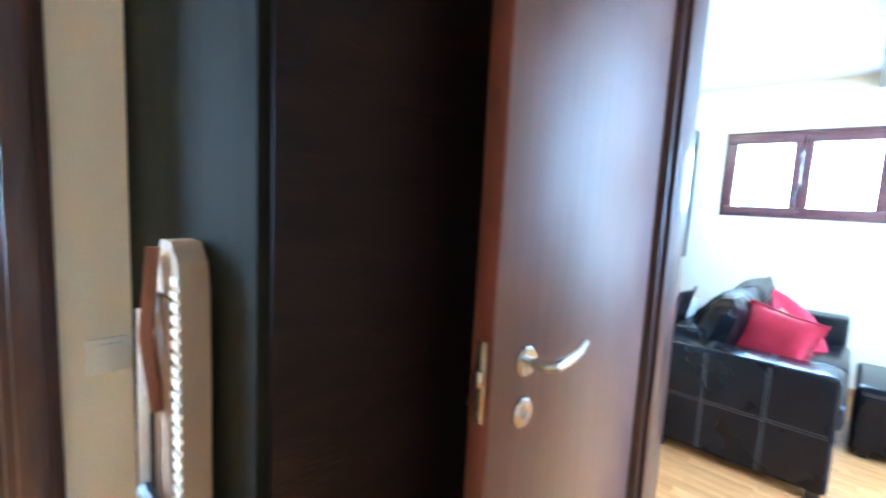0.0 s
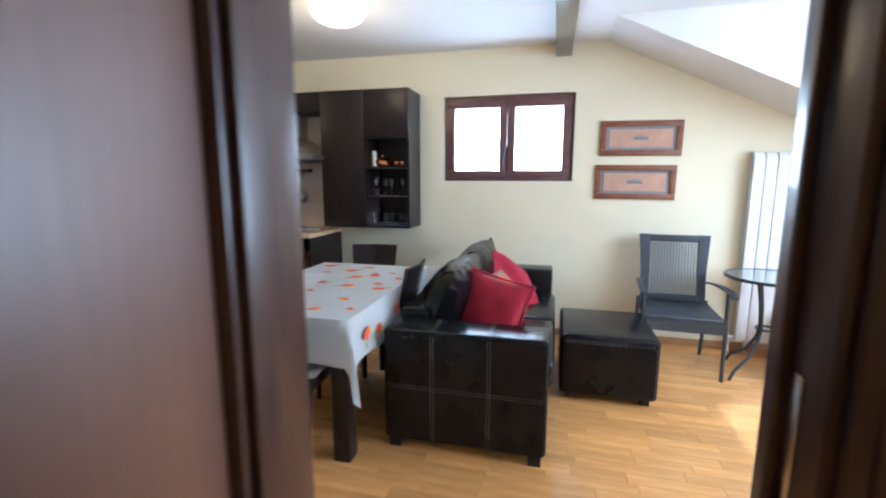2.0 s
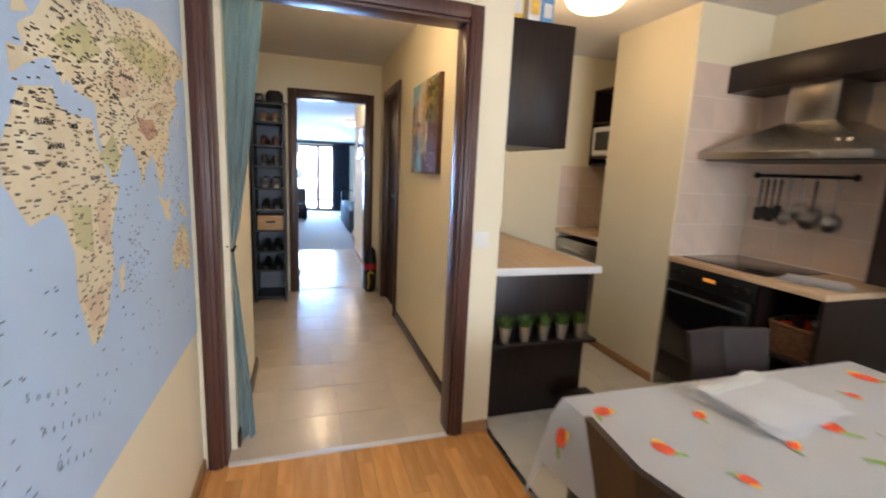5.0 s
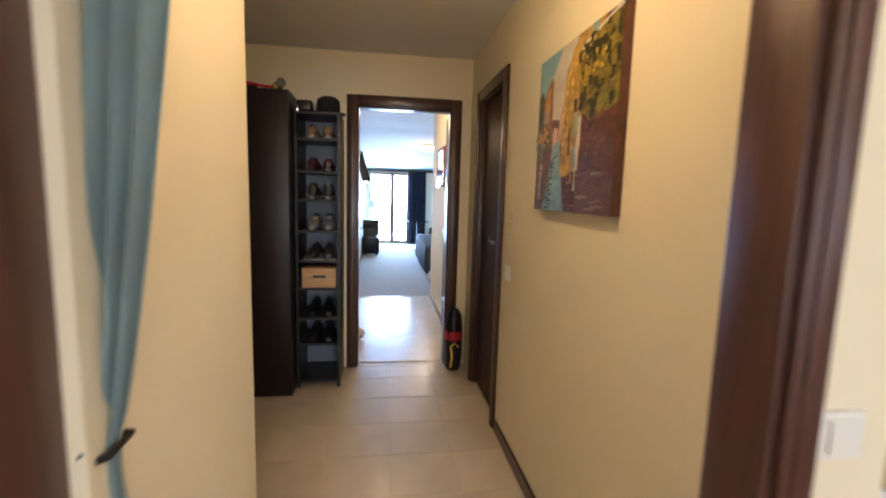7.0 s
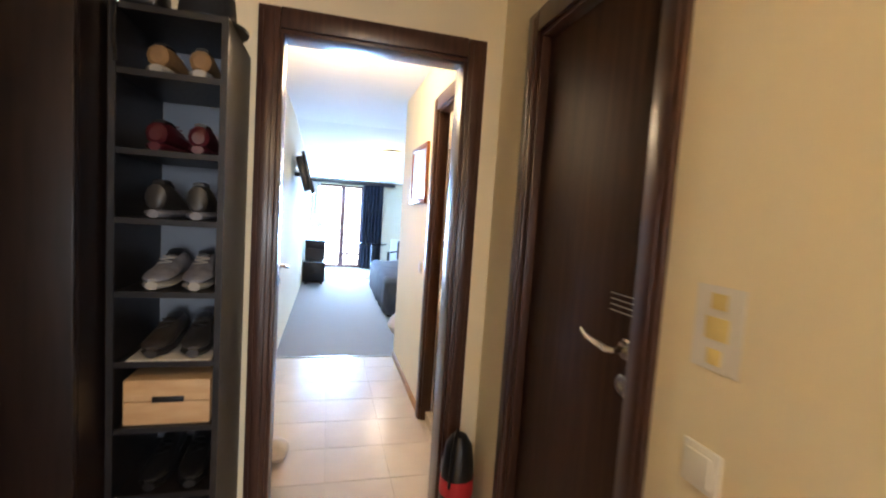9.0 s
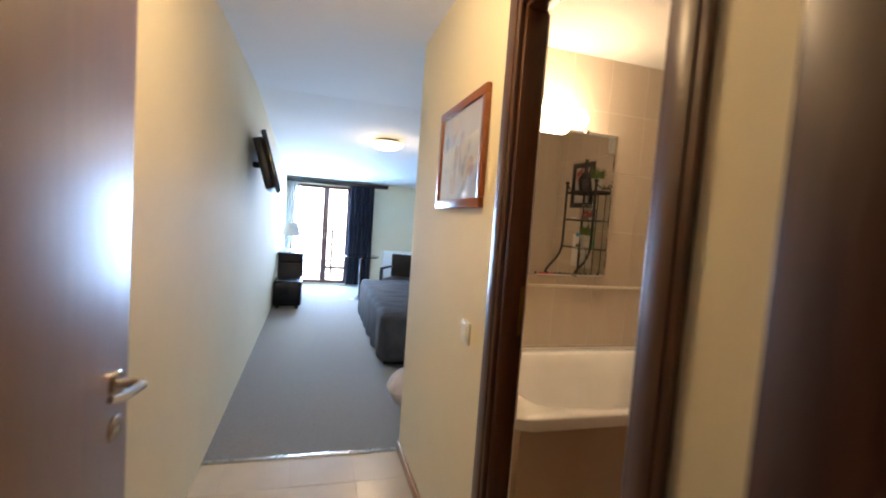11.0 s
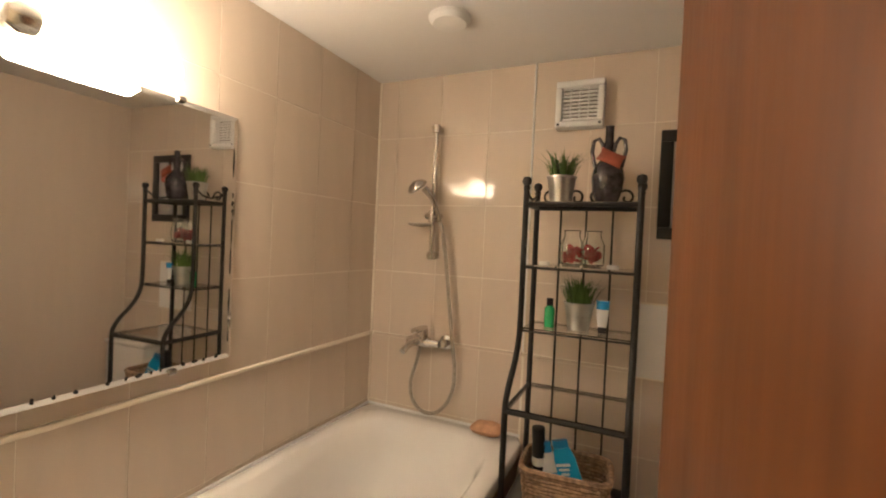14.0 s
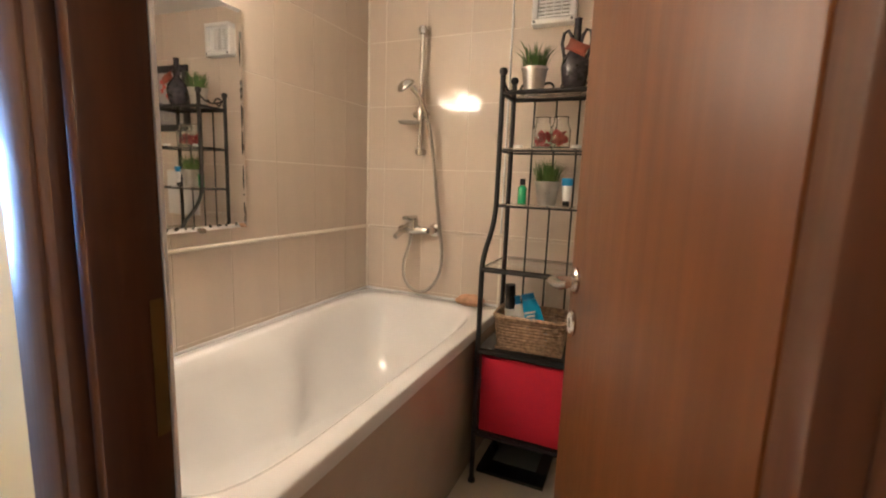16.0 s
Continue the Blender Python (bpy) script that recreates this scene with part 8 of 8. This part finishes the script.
def bed():
    b = thing("bed", "double bed under a dark quilted cover", "bed")
    x0, x1, y0, y1 = -10.5, -8.45, 2.90, 4.90
    part("base", bx(x0, x1 - 0.04, y0 + 0.05, y1, 0.03, 0.28, 0.01), M_WENGE, b)
    part("mattress", bx(x0, x1 - 0.03, y0 + 0.04, y1, 0.285, 0.48, 0.04, 3), M_TOWEL, b)
    part("headboard", bx(x0, x1 - 0.04, y1 + 0.005, y1 + 0.06, 0.03, 0.95, 0.02), M_WENGE, b)
    bm = bx(x0 - 0.02, x1, y0, y1 - 0.5, 0.05, 0.53, 0.07, 4)
    bmesh.ops.subdivide_edges(bm, edges=[e for e in bm.edges if e.calc_length() > 0.25], cuts=22, use_grid_fill=True)
    for v in bm.verts:
        low = max(0.0, (0.45 - v.co.z) / 0.4)
        fold = 0.02 * math.sin(v.co.x * 17) * low + 0.008 * math.sin(v.co.x * 31 + 2 * v.co.y)
        if v.co.y < y0 + 0.1:
            v.co.y += fold
        if v.co.x > x1 - 0.1:
            v.co.x += 0.02 * math.sin(v.co.y * 17) * low
        if v.co.z > 0.5:
            v.co.z += 0.014 * math.sin(v.co.x * 24 + 0.8 * math.sin(v.co.y * 5)) + 0.01 * noise.noise(v.co * 4)
    part("bedspread", bm, mat("dark_slate_bedspread", (0.040, 0.045, 0.060), 0.85, scale=4, stretch=(8, 1, 1), color2=(0.10, 0.11, 0.135), bump=0.3, bscale=150), b, "striped slate bedspread", smooth=70)
    for k in range(2):
        p = part("pillow", pillow_mesh(0.66, 0.42, 0.16, 1.0, 12, 3 + k), M_TOWEL, b, "white pillow")
        p.matrix_basis = pose(x0 + 0.5 + 0.9 * k, y1 - 0.24, 0.57, 20, 0, 0)


bed()
ottoman((-11.25, 1.955, 0), 0.50, 0.38, 0.40, "dark leather ottoman against the bedroom wall")
dk = thing("desk", "narrow dark wooden desk against the bedroom wall", "desk", (-12.1, 1.95, 0))
part("top", bx(-0.45, 0.45, -0.19, 0.19, 0.70, 0.735, 0.004), M_WENGE, dk)
part("drawer", bx(-0.43, 0.43, -0.18, 0.18, 0.58, 0.699, 0.004), M_WENGE, dk)
for x in (-0.42, 0.42):
    part("leg", bx(x - 0.025, x + 0.025, -0.18, 0.18, 0, 0.579, 0.004), M_WENGE, dk)
tl = thing("table_lamp", "small table lamp with a white shade", "lamp", (-11.85, 1.93, 0.7355))
part("base", lathe(B(), [(0.07, 0), (0.06, 0.015), (0.012, 0.03), (0.012, 0.28)], 20), M_CHROME, tl)
part("shade", lathe(B(), [(0.14, 0.26), (0.09, 0.46)], 24, cap=False), M_PAPERWHITE, tl)
rt = thing("round_table", "round pedestal table with a glossy dark top", "table", (-11.9, 3.06, 0))
part("top", lathe(B(), [(0.27, 0.70), (0.28, 0.71), (0.28, 0.72), (0.001, 0.725)], 32), M_BLACKGLASS, rt)
part("pedestal", lathe(B(), [(0.16, 0), (0.05, 0.03), (0.03, 0.08), (0.03, 0.69), (0.08, 0.70)], 20), M_WENGE, rt)
ac = thing("armchair", "dark wooden armchair by the round table", "chair", (-11.35, 3.62, 0), 60)
part("seat", bx(-0.25, 0.25, -0.25, 0.25, 0.36, 0.43, 0.02, 3), M_WENGE, ac)
part("backrest", bx(-0.25, 0.25, 0.22, 0.27, 0.43, 0.80, 0.02, 3), M_WENGE, ac)
for x in (-0.24, 0.24):
    part("armrest", bx(x - 0.02, x + 0.02, -0.24, 0.22, 0.58, 0.61, 0.008), M_WENGE, ac)
    for y in (-0.22, 0.22):
        part("leg", bx(x - 0.02, x + 0.02, y - 0.02, y + 0.02, 0, 0.36 if y > 0 else 0.579), M_WENGE, ac)
solid("laundry_bag", pillow_mesh(0.26, 0.34, 0.30, 1.0, 12, 8, -0.2), mat("pale_pink_cotton", (0.72, 0.60, 0.58), 0.9, var=0.2, scale=8, bump=0.3, bscale=60), "pale pink and white laundry bag on the carpet", "bag", at=(-7.60, 3.04, 0.16))
solid("panel_radiator", bx(-13.27, -13.18, 3.6, 4.6, 0.12, 0.72, 0.01), M_WHITEMETAL, "white radiator under the bedroom wall", "radiator")


# ---- floor pieces ----
def lay_tiles(parent, x0, x1, y0, y1, px, py, ox, oy, material, name="floor_tile"):
    cache = {}
    i0, i1 = math.floor((x0 - ox) / px), math.ceil((x1 - ox) / px)
    j0, j1 = math.floor((y0 - oy) / py), math.ceil((y1 - oy) / py)
    for i in range(i0, i1):
        for j in range(j0, j1):
            a, b = max(x0, ox + i * px) + 0.0012, min(x1, ox + (i + 1) * px) - 0.0012
            c, d = max(y0, oy + j * py) + 0.0012, min(y1, oy + (j + 1) * py) - 0.0012
            if b - a < 0.01 or d - c < 0.01:
                continue
            key = (round(b - a, 3), round(d - c, 3))
            if key not in cache:
                cache[key] = mesh(name, bx(-key[0] / 2, key[0] / 2, -key[1] / 2, key[1] / 2, -0.007, 0.0, 0.0006, 1), material, 30)
            o = new(name, cache[key])
            o.parent = parent
            o.location = ((a + b) / 2, (c + d) / 2, 0)


lay_tiles(floor_hall, -4.65, -1.765, 0.30, 2.84, 0.333, 0.333, -4.745, 2.21, M_TILEFLOOR)
lay_tiles(floor_vestibule, -7.03, -4.65, 1.75, 2.83, 0.333, 0.333, -4.745, 2.21, M_TILEFLOOR)
lay_tiles(floor_kitchen, -3.36, -0.765, 2.962, 4.865, 0.333, 0.333, -0.765, 2.962, M_KTILE)


def lay_planks():
    rnd = random.Random(21)
    cache = {}
    loose = B()
    w = 0.07
    count = 0
    rows = int((4.865 - 1.49) / w) + 1
    for j in range(rows):
        c, d = 1.49 + j * w, min(1.49 + (j + 1) * w, 4.865)
        xs, xe = (-1.75, 4.1) if c < 2.955 else (-0.76, 4.1)
        x = xs - rnd.uniform(0, 0.4)
        while x < xe:
            L = rnd.choice((0.25, 0.32, 0.40, 0.48, 0.55))
            a, b = max(x, xs), min(x + L, xe)
            x += L
            if b - a < 0.03:
                continue
            near = a > -1.76 and b < 2.4 and c < 3.6 and count < 300 and not (c > 2.96 and b < 0.9)
            key = (round(b - a, 2), round(d - c, 3))
            if near:
                if key not in cache:
                    cache[key] = mesh("plank", bx(-key[0] / 2 + 0.0004, key[0] / 2 - 0.0004, -key[1] / 2 + 0.0004, key[1] / 2 - 0.0004, -0.0075, 0.0, 0.0006, 1), M_PLANK, 30)
                o = new("plank", cache[key])
                o.parent = floor_living
                o.location = ((a + b) / 2, (c + d) / 2, 0)
                count += 1
            else:
                vs = [(a + 0.0004, c + 0.0004), (b - 0.0004, c + 0.0004), (b - 0.0004, d - 0.0004), (a + 0.0004, d - 0.0004)]
                V = [loose.verts.new((p, q, z)) for z in (-0.0075, 0.0) for p, q in vs]
                loose.faces.new(V[4:])
                for k in range(4):
                    loose.faces.new((V[k], V[(k + 1) % 4], V[4 + (k + 1) % 4], V[4 + k]))
    tagged(part("far_planks", loose, M_PLANK2, floor_living, smooth=None), kind="stuff")


lay_planks()
